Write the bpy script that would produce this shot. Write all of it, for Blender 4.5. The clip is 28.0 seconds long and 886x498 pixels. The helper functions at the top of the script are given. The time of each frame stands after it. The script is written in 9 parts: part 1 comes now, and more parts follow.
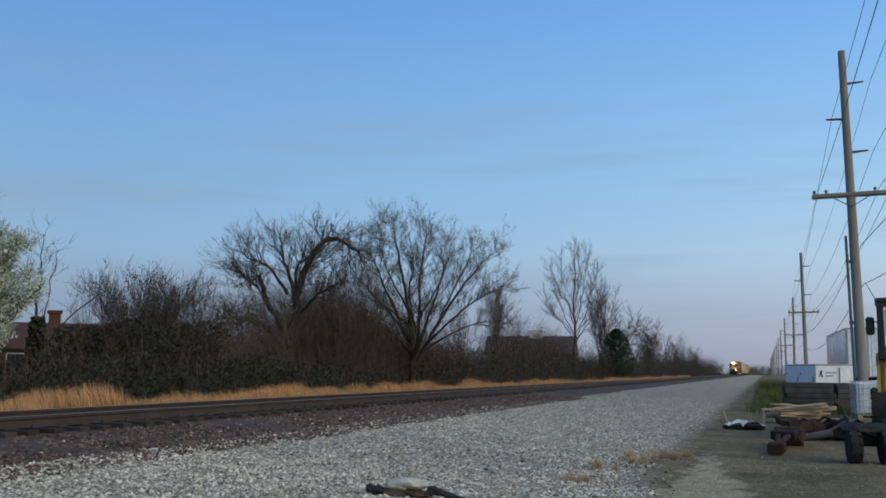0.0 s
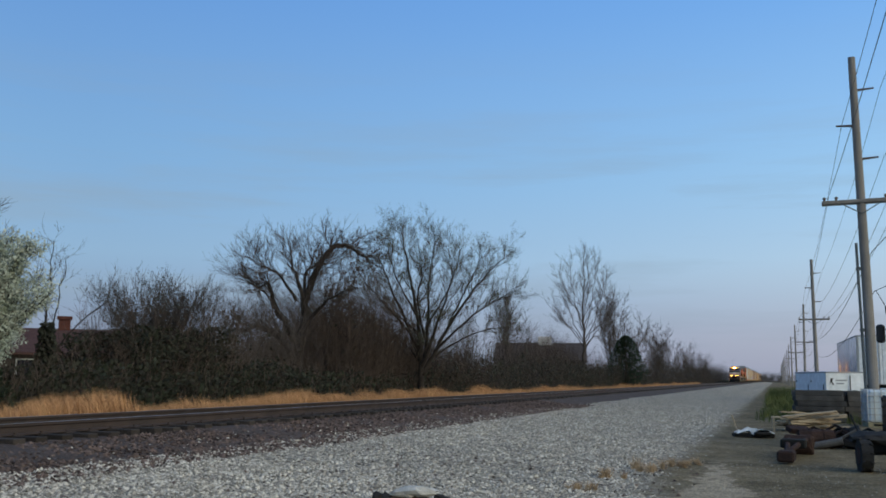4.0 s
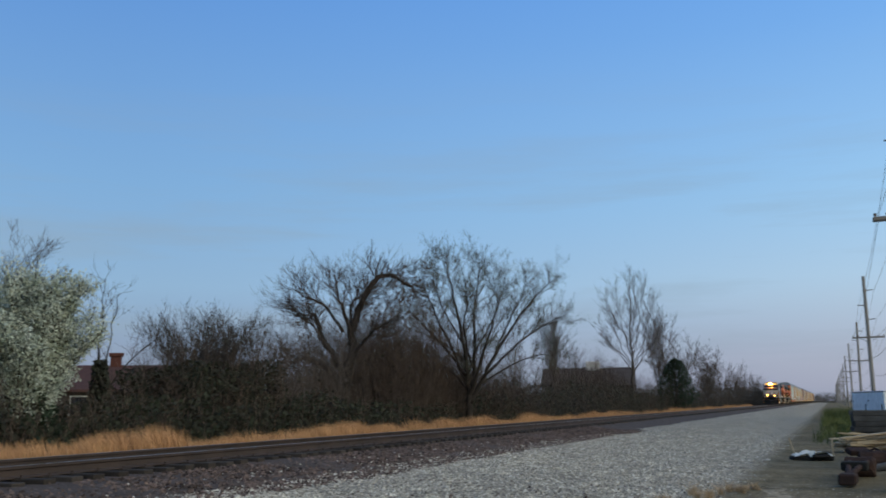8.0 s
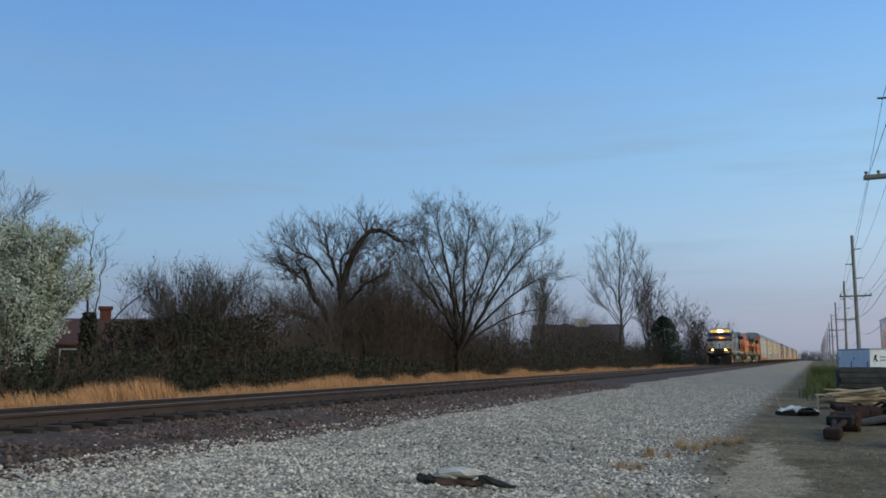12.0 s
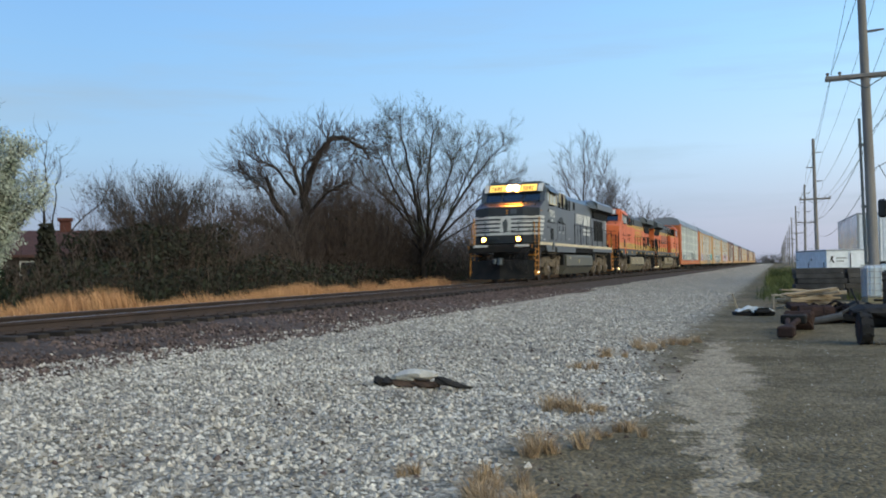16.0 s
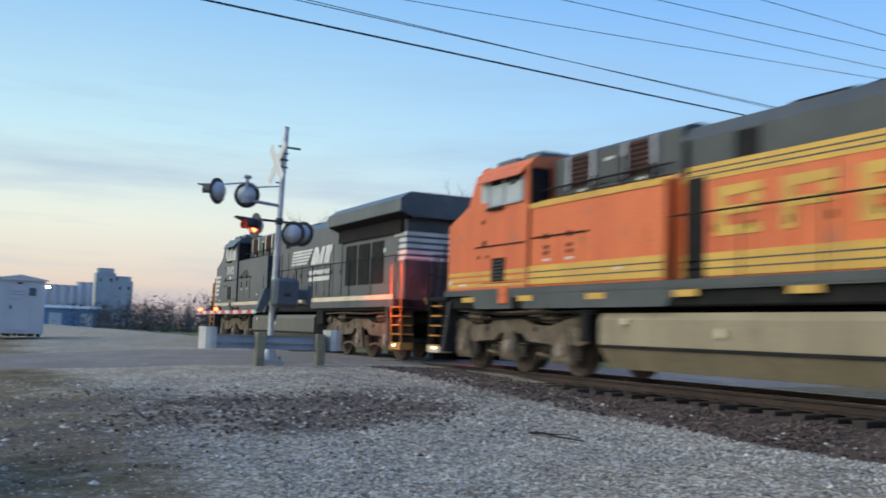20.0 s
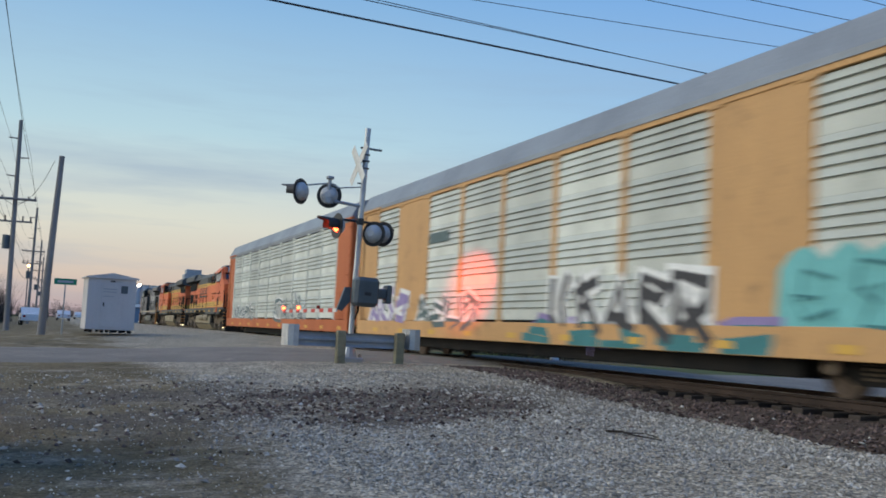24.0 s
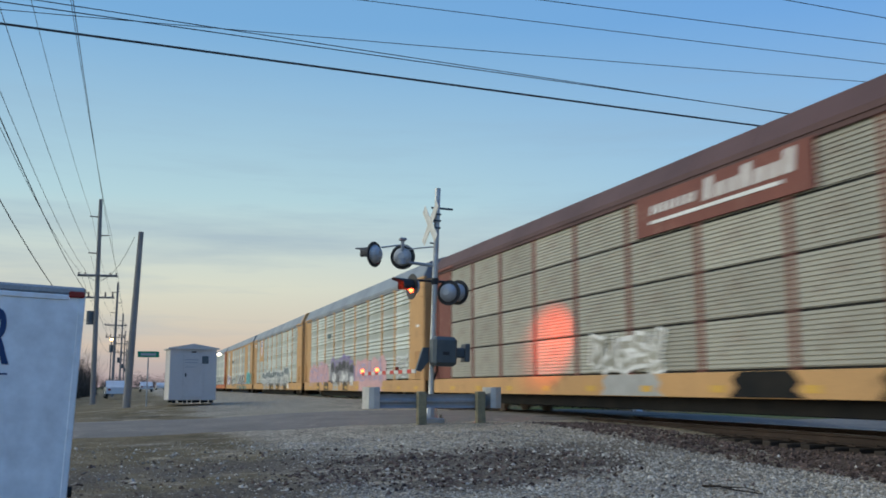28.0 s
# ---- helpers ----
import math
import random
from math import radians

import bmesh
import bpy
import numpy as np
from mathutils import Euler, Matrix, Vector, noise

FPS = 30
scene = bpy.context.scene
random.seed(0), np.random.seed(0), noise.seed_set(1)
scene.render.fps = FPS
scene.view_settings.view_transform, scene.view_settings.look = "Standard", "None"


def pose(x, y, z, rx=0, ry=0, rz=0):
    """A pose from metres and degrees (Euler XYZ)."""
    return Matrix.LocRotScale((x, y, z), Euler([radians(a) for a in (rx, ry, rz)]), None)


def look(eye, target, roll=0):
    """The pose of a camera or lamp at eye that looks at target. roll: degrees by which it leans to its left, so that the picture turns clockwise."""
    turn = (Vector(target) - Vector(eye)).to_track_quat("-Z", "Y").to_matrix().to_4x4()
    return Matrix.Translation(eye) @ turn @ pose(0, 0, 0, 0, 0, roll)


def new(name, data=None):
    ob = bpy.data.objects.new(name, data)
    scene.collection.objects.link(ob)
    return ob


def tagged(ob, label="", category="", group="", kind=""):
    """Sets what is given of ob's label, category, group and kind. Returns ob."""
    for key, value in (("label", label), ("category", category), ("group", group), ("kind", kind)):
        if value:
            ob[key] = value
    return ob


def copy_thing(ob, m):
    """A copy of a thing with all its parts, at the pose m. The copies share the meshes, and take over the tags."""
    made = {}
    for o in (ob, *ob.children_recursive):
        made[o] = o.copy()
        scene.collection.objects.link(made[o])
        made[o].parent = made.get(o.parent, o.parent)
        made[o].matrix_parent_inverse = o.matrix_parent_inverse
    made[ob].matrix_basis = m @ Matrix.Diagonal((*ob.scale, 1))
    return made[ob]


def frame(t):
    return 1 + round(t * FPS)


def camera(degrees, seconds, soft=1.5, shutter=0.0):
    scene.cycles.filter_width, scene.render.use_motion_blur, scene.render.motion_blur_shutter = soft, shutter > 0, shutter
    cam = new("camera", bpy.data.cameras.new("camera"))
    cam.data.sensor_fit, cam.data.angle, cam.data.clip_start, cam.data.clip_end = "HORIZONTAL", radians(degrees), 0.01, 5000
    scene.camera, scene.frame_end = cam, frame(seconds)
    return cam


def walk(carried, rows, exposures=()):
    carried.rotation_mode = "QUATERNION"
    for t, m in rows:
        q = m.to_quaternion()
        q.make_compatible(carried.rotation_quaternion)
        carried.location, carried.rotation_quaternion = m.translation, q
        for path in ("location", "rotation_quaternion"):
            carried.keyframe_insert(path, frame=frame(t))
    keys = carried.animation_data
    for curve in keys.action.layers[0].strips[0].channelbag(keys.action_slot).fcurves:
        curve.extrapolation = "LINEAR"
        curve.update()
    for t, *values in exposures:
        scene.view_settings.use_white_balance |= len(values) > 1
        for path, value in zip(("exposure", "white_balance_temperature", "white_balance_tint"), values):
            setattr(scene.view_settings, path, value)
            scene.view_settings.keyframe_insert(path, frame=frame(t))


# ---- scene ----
cam = camera(49.6, 28.0, soft=1.7, shutter=0.5)
# seconds, eye x y z, then yaw, pitch and roll of the hand-held camera
PATH = (
    (0.0, 0.000, -0.000, 1.400, 18.50, 7.22, 0.46),
    (0.5, 0.034, 0.037, 1.389, 18.77, 7.45, 0.52),
    (1.0, 0.033, 0.047, 1.389, 19.14, 7.50, 0.59),
    (1.5, 0.022, 0.029, 1.424, 19.39, 7.53, 0.59),
    (2.0, 0.046, 0.005, 1.408, 19.62, 7.63, 0.61),
    (2.5, 0.052, 0.062, 1.397, 19.80, 7.79, 0.56),
    (4.5, -0.013, 0.015, 1.418, 18.50, 7.40, 0.16),
    (5.0, -0.035, 0.081, 1.422, 17.07, 6.12, -2.05),
    (5.5, -0.008, 0.031, 1.423, 24.37, 9.43, 0.13),
    (6.0, -0.053, -0.012, 1.385, 24.75, 5.51, 0.75),
    (6.5, -0.039, 0.038, 1.410, 20.68, 5.22, -0.07),
    (7.0, -0.055, -0.000, 1.377, 19.76, 6.05, -0.06),
    (7.5, -0.027, -0.008, 1.394, 19.99, 6.30, -0.97),
    (8.0, -0.034, -0.002, 1.430, 21.66, 9.24, -0.68),
    (8.5, -0.006, -0.006, 1.385, 23.62, 7.39, -0.38),
    (9.0, -0.042, 0.042, 1.383, 20.74, 5.57, 0.94),
    (9.5, -0.047, 0.056, 1.391, 19.94, 6.32, 0.07),
    (10.0, -0.049, 0.064, 1.389, 20.07, 6.95, -0.11),
    (10.5, -0.052, 0.069, 1.378, 19.75, 6.68, -0.34),
    (11.0, -0.037, 0.043, 1.385, 20.14, 6.66, -0.41),
    (11.5, -0.055, 0.073, 1.374, 20.71, 6.71, -0.30),
    (12.0, -0.064, 0.080, 1.379, 21.10, 6.65, -0.32),
    (12.5, -0.069, 0.080, 1.386, 20.08, 6.17, 0.28),
    (14.5, -0.010, 0.175, 1.309, 18.51, 1.07, 0.35),
    (15.0, -0.010, 0.189, 1.303, 18.73, 0.13, 0.35),
    (15.5, -0.021, 0.234, 1.306, 18.42, -0.48, 0.03),
    (16.0, 0.006, 0.225, 1.333, 19.14, 1.14, -1.12),
    (16.4, 0.038, 0.245, 1.352, 22.12, 1.99, -1.31),
    (16.5, 0.047, 0.252, 1.351, 23.50, 1.99, -2.14),
    (17.0, 0.074, 0.251, 1.462, 28.61, 3.92, -1.75),
    (17.4, 0.112, 0.113, 1.390, 38.46, 6.14, -0.04),
    (17.8, -0.008, 0.112, 1.389, 62.45, 7.66, 1.83),
    (18.0, -0.010, -0.002, 1.439, 80.07, 7.71, 3.76),
    (18.1, 0.019, -0.080, 1.460, 90.00, 7.39, 4.37),
    (18.4, -0.023, -0.216, 1.454, 116.33, 6.47, 3.47),
    (18.7, -0.004, -0.262, 1.524, 133.88, 4.85, 2.11),
    (19.0, 0.060, -0.252, 1.548, 141.13, 4.19, 1.24),
    (19.3, 0.122, -0.201, 1.488, 145.52, 3.86, 0.13),
    (19.5, 0.165, -0.169, 1.465, 148.40, 4.30, 1.57),
    (20.0, 0.418, -0.056, 1.461, 153.27, 4.95, 1.82),
    (20.5, 0.429, 0.015, 1.416, 157.46, 4.82, 2.00),
    (21.0, 0.395, 0.038, 1.427, 159.68, 4.75, 2.36),
    (21.5, 0.404, 0.039, 1.390, 161.38, 4.86, 2.52),
    (23.5, 0.430, 0.030, 1.416, 160.41, 5.73, 0.96),
    (24.0, 0.425, 0.053, 1.356, 158.10, 5.04, 2.67),
    (24.5, 0.488, 0.067, 1.404, 158.99, 4.42, 1.34),
    (25.0, 0.499, 0.082, 1.402, 160.91, 4.27, -0.12),
    (25.5, 0.503, -0.007, 1.417, 161.99, 5.78, -1.13),
    (26.0, 0.503, 0.054, 1.412, 160.79, 6.17, -0.23),
    (26.5, 0.487, 0.126, 1.425, 162.77, 6.90, 0.33),
    (27.0, 0.476, 0.163, 1.400, 163.47, 7.14, -0.00),
    (27.5, 0.493, 0.123, 1.403, 162.91, 8.50, 0.56),
    (28.0, 0.511, -0.025, 1.416, 162.38, 8.21, 0.09),)


def aim(x, y, z, yaw, pitch, roll):
    return pose(x, y, z) @ pose(0, 0, 0, 0, 0, yaw) @ pose(0, 0, 0, 90 + pitch) @ pose(0, 0, 0, 0, 0, roll)


walk(cam, [(r[0], aim(*r[1:])) for r in PATH], exposures=((0, -.15, 6500, 7), (12.5, -.15, 6500, 7), (14.5, .22, 6680, 7), (16, .30, 6620, 6), (17, .14, 6400, 5), (17.5, .2, 6400, 5), (18, .42, 6400, 6), (18.7, .58, 6250, 8), (19.3, .54, 6150, 9), (20, .34, 6150, 9), (21, .28, 6200, 9), (24, .05, 6270, 11), (26, .06, 6330, 11), (27, .05, 6310, 11), (28, .0, 6300, 7)))

# ---- light: clear dusk sky, afterglow low in the south ----
GLOW = Vector((0.8, -0.6, 0)).normalized()
SUN = Vector((0.92, -0.39, 0)).normalized()


def lin(r, g, b):
    return tuple((c / 255 / 12.92) if c < 10.3 else ((c / 255 + 0.055) / 1.055) ** 2.4 for c in (r, g, b)) + (1,)


class Nodes:
    """Short hand for a node tree."""
    def __init__(self, tree):
        self.t = tree
        self.n, self.l = tree.nodes, tree.links

    def add(self, kind, **sets):
        node = self.n.new(kind)
        for k, v in sets.items():
            if k == "op":
                node.operation = v
            elif k == "blend":
                node.blend_type = v
                node.data_type = "RGBA"
        return node

    def math(self, op, a, b=0.0, clamp=False):
        m = self.n.new("ShaderNodeMath")
        m.operation, m.use_clamp = op, clamp
        for i, v in enumerate((a, b)):
            if isinstance(v, (int, float)):
                m.inputs[i].default_value = v
            else:
                self.l.new(v, m.inputs[i])
        return m.outputs[0]

    def mix(self, f, a, b, blend="MIX"):
        m = self.n.new("ShaderNodeMix")
        m.data_type, m.blend_type = "RGBA", blend
        for i, v in ((0, f), (6, a), (7, b)):
            if isinstance(v, (int, float, tuple)):
                m.inputs[i].default_value = v
            else:
                self.l.new(v, m.inputs[i])
        return m.outputs[2]

    def noise(self, vec, scale, detail=4.0, rough=0.55):
        n = self.n.new("ShaderNodeTexNoise")
        n.inputs["Scale"].default_value, n.inputs["Detail"].default_value, n.inputs["Roughness"].default_value = scale, detail, rough
        if vec:
            self.l.new(vec, n.inputs["Vector"])
        return n.outputs["Fac"]

    def ramp(self, f, stops):
        r = self.n.new("ShaderNodeValToRGB")
        e = r.color_ramp.elements
        while len(e) < len(stops):
            e.new(0.5)
        for s, (p, c) in zip(e, stops):
            s.position, s.color = p, c if isinstance(c, tuple) else (c, c, c, 1)
        self.l.new(f, r.inputs[0])
        return r.outputs[0]

    def mapped(self, vec, sx, sy, sz):
        m = self.n.new("ShaderNodeMapping")
        m.inputs["Scale"].default_value = (sx, sy, sz)
        self.l.new(vec, m.inputs["Vector"])
        return m.outputs[0]


world = bpy.data.worlds.new("dusk")
scene.world = world
world.use_nodes = True
world.node_tree.nodes.clear()
W = Nodes(world.node_tree)
co = W.n.new("ShaderNodeTexCoord").outputs["Generated"]
xyz = W.n.new("ShaderNodeSeparateXYZ")
W.l.new(co, xyz.inputs[0])
cool = W.ramp(xyz.outputs[2], [(0.0, lin(142, 154, 180)), (0.05, lin(140, 160, 194)), (0.12, lin(146, 183, 222)), (0.22, lin(130, 178, 229)), (0.42, lin(97, 153, 228)), (0.8, lin(80, 132, 208))])
warm = W.ramp(xyz.outputs[2], [(0.0, lin(176, 158, 164)), (0.04, lin(210, 192, 178)), (0.10, lin(218, 217, 201)), (0.19, lin(182, 211, 219)), (0.36, lin(122, 172, 218)), (0.8, lin(88, 138, 206))])
side = W.math("ADD", W.math("MULTIPLY", xyz.outputs[0], GLOW.x), W.math("MULTIPLY", xyz.outputs[1], GLOW.y))
grad = W.mix(W.ramp(W.math("MULTIPLY", W.math("ADD", side, 0.95), 0.70, True), [(0.0, 0.0), (0.3, 0.24), (0.62, 0.46), (0.88, 0.90), (1.0, 1.0)]), cool, warm)
east = W.math("MULTIPLY", W.math("ADD", xyz.outputs[0], 0.62, True), W.ramp(xyz.outputs[1], [(0.15, 0.0), (0.75, 1.0)]), True)
grad = W.mix(1.0, grad, W.ramp(east, [(0.0, 1.0), (0.75, 1.30)]), "MULTIPLY")
band = W.noise(W.mapped(co, 1.6, 1.6, 16.0), 1.7, 5.0, 0.6)
veil = W.math("MULTIPLY", W.ramp(band, [(0.45, 0.0), (0.72, 1.0)]), W.ramp(xyz.outputs[2], [(0.0, 0.5), (0.10, 0.55), (0.18, 0.5), (0.34, 0.0)]))
clouds = W.mix(veil, grad, lin(148, 168, 190))
sky = W.n.new("ShaderNodeTexSky")
sky.sky_type, sky.sun_disc = "NISHITA", False
sky.sun_elevation, sky.sun_rotation = radians(3.0), math.atan2(SUN.x, SUN.y)
back = W.n.new("ShaderNodeBackground")
shine = W.n.new("ShaderNodeBackground")
W.l.new(sky.outputs[0], shine.inputs["Color"])
shine.inputs["Strength"].default_value = 0.02
W.l.new(clouds, back.inputs["Color"])
back.inputs["Strength"].default_value = 0.95
both = W.n.new("ShaderNodeAddShader")
W.l.new(back.outputs[0], both.inputs[0])
W.l.new(shine.outputs[0], both.inputs[1])
W.l.new(both.outputs[0], W.n.new("ShaderNodeOutputWorld").inputs[0])

sun = new("sun", bpy.data.lights.new("sun", "SUN"))
sun.data.energy, sun.data.angle, sun.data.color = 2.45, radians(70), (0.93, 0.86, 0.67)
sun.matrix_basis = look((SUN.x * 100, SUN.y * 100, 62), (0, 0, 0))

# ---- materials ----


def mat(name, c1, c2=None, scale=2.0, rough=0.75, metal=0.0, bump=0.15, fine=60.0, spots=None, streak=False, emit=0.0, island=0.0, rand=0.0, spec=0.3, grainy=0.35):
    """A procedural surface: two tones at a broad scale, a fine grain that also makes relief, and optional stains."""
    m = bpy.data.materials.new(name)
    m.use_nodes = True
    m.node_tree.nodes.clear()
    N = Nodes(m.node_tree)
    p = N.n.new("ShaderNodeBsdfPrincipled")
    N.l.new(p.outputs[0], N.n.new("ShaderNodeOutputMaterial").inputs[0])
    vec = N.n.new("ShaderNodeTexCoord").outputs["Object"]
    c1 = c1 + (1,) if len(c1) == 3 else c1
    c2 = c2 or tuple(v * 0.7 for v in c1[:3])
    c2 = c2 + (1,) if len(c2) == 3 else c2
    wide = N.noise(N.mapped(vec, 1, 1, 0.25) if streak else vec, scale, 5.0, 0.6)
    grain = N.noise(vec, fine, 3.0, 0.6)
    col = N.mix(N.ramp(wide, [(0.35, 0.0), (0.66, 1.0)]), c1, c2)
    col = N.mix(grainy, col, N.ramp(grain, [(0.25, 0.45), (0.75, 1.4)]), "MULTIPLY")
    if spots:
        dirt = N.noise(vec, scale * 2.7, 6.0, 0.7)
        col = N.mix(N.ramp(dirt, [(0.56, 0.0), (0.7, 0.8)]), col, spots + (1,))
    if island:
        r = N.n.new("ShaderNodeNewGeometry").outputs["Random Per Island"]
        col = N.mix(island, col, N.ramp(r, [(0.0, 0.35), (1.0, 1.65)]), "MULTIPLY")
    if rand:
        r = N.n.new("ShaderNodeObjectInfo").outputs["Random"]
        col = N.mix(rand, col, N.ramp(r, [(0.0, 0.4), (1.0, 1.6)]), "MULTIPLY")
    N.l.new(col, p.inputs["Base Color"])
    p.inputs["Metallic"].default_value = metal
    p.inputs["Specular IOR Level"].default_value = spec if rough < 0.8 else 0.08
    N.l.new(N.math("ADD", N.math("MULTIPLY", wide, 0.25), rough - 0.12, True), p.inputs["Roughness"])
    if bump:
        b = N.n.new("ShaderNodeBump")
        b.inputs["Strength"].default_value, b.inputs["Distance"].default_value = bump, 0.02
        N.l.new(grain, b.inputs["Height"])
        N.l.new(b.outputs[0], p.inputs["Normal"])
    if emit:
        p.inputs["Emission Color"].default_value = c1
        p.inputs["Emission Strength"].default_value = emit
    return m


def glass(name, tint, rough=0.08):
    m = bpy.data.materials.new(name)
    m.use_nodes = True
    p = m.node_tree.nodes["Principled BSDF"]
    p.inputs["Base Color"].default_value = tint + (1,)
    p.inputs["Roughness"].default_value = rough
    p.inputs["Specular IOR Level"].default_value = 0.9
    return m


M = {}
M["black_paint"] = mat("weathered black paint", (0.026, 0.035, 0.041), (0.088, 0.095, 0.090), 0.7, 0.36, 0.0, 0.015, 14, (0.115, 0.115, 0.098), True, spec=0.55, grainy=0.15)
# darker copy of the body black: the nose's shade is put into the colour
M["nose_shade_black"] = mat("darker black of the nose, shade in its colour", (0.018, 0.023, 0.029), (0.032, 0.037, 0.042), 0.9, 0.38, 0, 0.01, 10, None, True, spec=0.45, grainy=0.15)
M["under"] = mat("dusty running gear", (0.20, 0.158, 0.11), (0.085, 0.068, 0.05), 2.5, 0.85, 0.0, 0.4, 40, (0.19, 0.16, 0.12))
# real underframe soot, and also the near-black of painted shade
M["dark_under"] = mat("sooty underframe and painted shade", (0.014, 0.015, 0.016), (0.028, 0.026, 0.023), 2.0, 0.8, 0, 0.3)
M["tank"] = mat("dusty dark fuel tank", (0.094, 0.094, 0.079), (0.144, 0.133, 0.104), 0.7, 0.6, 0, 0.03, 14, None, True, grainy=0.15)
M["white_paint"] = mat("off-white lettering paint", (0.66, 0.65, 0.60), (0.52, 0.51, 0.46), 2.0, 0.6, 0, 0.05)
M["cream"] = mat("dusty cream sill stripe", (0.66, 0.58, 0.40), (0.52, 0.42, 0.28), 1.1, 0.7, 0, 0.05)
M["safety"] = mat("faded orange safety paint", (0.62, 0.27, 0.05), (0.40, 0.17, 0.04), 6.0, 0.7, 0, 0.1)
M["steel"] = mat("worn wheel steel", (0.20, 0.15, 0.11), (0.34, 0.29, 0.24), 5.0, 0.5, 0.5, 0.1)
M["wheel"] = mat("rust-brown wheel steel", (0.085, 0.062, 0.048), (0.15, 0.115, 0.09), 5.0, 0.6, 0.3, 0.1)
M["rail"] = mat("rusty rail steel", (0.075, 0.052, 0.042), (0.05, 0.038, 0.033), 1.5, 0.75, 0.3, 0.2)
M["rail_top"] = mat("polished rail head", (0.42, 0.42, 0.42), (0.32, 0.31, 0.30), 2.0, 0.3, 0.9, 0.03)
M["tan_tank"] = mat("dusty tan fuel tank", (0.33, 0.27, 0.17), (0.21, 0.175, 0.115), 0.9, 0.7, 0, 0.04, 14, (0.16, 0.13, 0.09), True, grainy=0.2)
M["win"] = glass("tinted cab glass", (0.012, 0.018, 0.026))
# opaque pale colour paints the sky's reflection on these panes
M["win_pale"] = mat("window pane with a painted pale reflection", (0.42, 0.45, 0.44), (0.34, 0.38, 0.39), 1.0, 0.35, 0, 0.02)
M["orange"] = mat("weathered orange loco paint", (0.70, 0.165, 0.045), (0.56, 0.125, 0.045), 0.7, 0.5, 0, 0.05, 30, (0.35, 0.14, 0.07), True)
M["yellow"] = mat("faded yellow stripe paint", (0.66, 0.40, 0.07), (0.52, 0.30, 0.07), 1.0, 0.6, 0, 0.05)
M["green_black"] = mat("very dark green loco roof", (0.055, 0.062, 0.062), (0.085, 0.09, 0.086), 1.0, 0.6, 0, 0.08)
M["brownish"] = mat("red-brown intake screens", (0.10, 0.045, 0.035), (0.06, 0.03, 0.025), 4.0, 0.8)
M["soot"] = mat("sooty stain", (0.030, 0.033, 0.034), (0.04, 0.043, 0.043), 2.0, 0.6, 0, 0.03)
M["head"] = mat("headlight", (1.0, 0.31, 0.035), (1.0, 0.31, 0.035), 1, 0.5, 0, 0, emit=500.0)
M["ditch"] = mat("ditch light", (1.0, 0.33, 0.05), (1.0, 0.33, 0.05), 1, 0.5, 0, 0, emit=40.0)
M["board"] = mat("lit number board", (1.0, 0.60, 0.13), (1.0, 0.60, 0.13), 1, 0.5, 0, 0, emit=0.95)
M["step_light"] = mat("step light", (1.0, 0.72, 0.30), (1.0, 0.72, 0.30), 1, 0.5, 0, 0, emit=12.0)
M["galv_pale"] = mat("pale streaked band of the screen", (0.68, 0.70, 0.62), (0.50, 0.52, 0.46), 0.8, 0.6, 0.1, 0.06, 25, (0.40, 0.40, 0.34), True, rand=0.3, grainy=0.2)
M["galv_worn"] = mat("worn grey rack screen", (0.52, 0.55, 0.50), (0.40, 0.42, 0.385), 0.5, 0.6, 0.15, 0.06, 25, (0.34, 0.32, 0.27), True, rand=0.25, grainy=0.2)
# flat bands catch less sky than the ribs; that shade is put into this olive
M["galv_band_shade"] = mat("olive band of the screen, shade in its colour", (0.46, 0.485, 0.43), (0.36, 0.38, 0.335), 0.5, 0.65, 0.1, 0.06, 25, (0.29, 0.28, 0.24), True, rand=0.2, grainy=0.2)
M["galv"] = mat("galvanised rack screen", (0.61, 0.64, 0.58), (0.46, 0.49, 0.44), 0.5, 0.6, 0.15, 0.06, 25, (0.34, 0.32, 0.27), True, rand=0.25, grainy=0.2)
M["galv_tan"] = mat("dusty tan rack screen", (0.40, 0.385, 0.32), (0.30, 0.29, 0.24), 0.5, 0.65, 0.1, 0.08, 25, (0.25, 0.21, 0.17), True, rand=0.2)
M["rack_yellow"] = mat("chalky yellow rack paint", (0.58, 0.335, 0.135), (0.48, 0.28, 0.12), 0.6, 0.65, 0, 0.06, 30, (0.30, 0.18, 0.08), True)
M["rack_orange"] = mat("orange-brown rack end paint", (0.50, 0.145, 0.045), (0.40, 0.11, 0.04), 0.6, 0.65, 0, 0.06, 30, None, True)
M["rack_brown"] = mat("dull red-brown rack paint", (0.215, 0.075, 0.055), (0.165, 0.062, 0.05), 0.7, 0.7, 0, 0.08, 30, (0.27, 0.15, 0.11), True)
M["rack_roof"] = mat("galvanised rack roof", (0.235, 0.26, 0.285), (0.18, 0.20, 0.225), 0.5, 0.5, 0.2, 0.05, 20)
M["roof_brown"] = mat("dark brown rack roof", (0.105, 0.055, 0.052), (0.08, 0.045, 0.045), 0.5, 0.7, 0, 0.05)
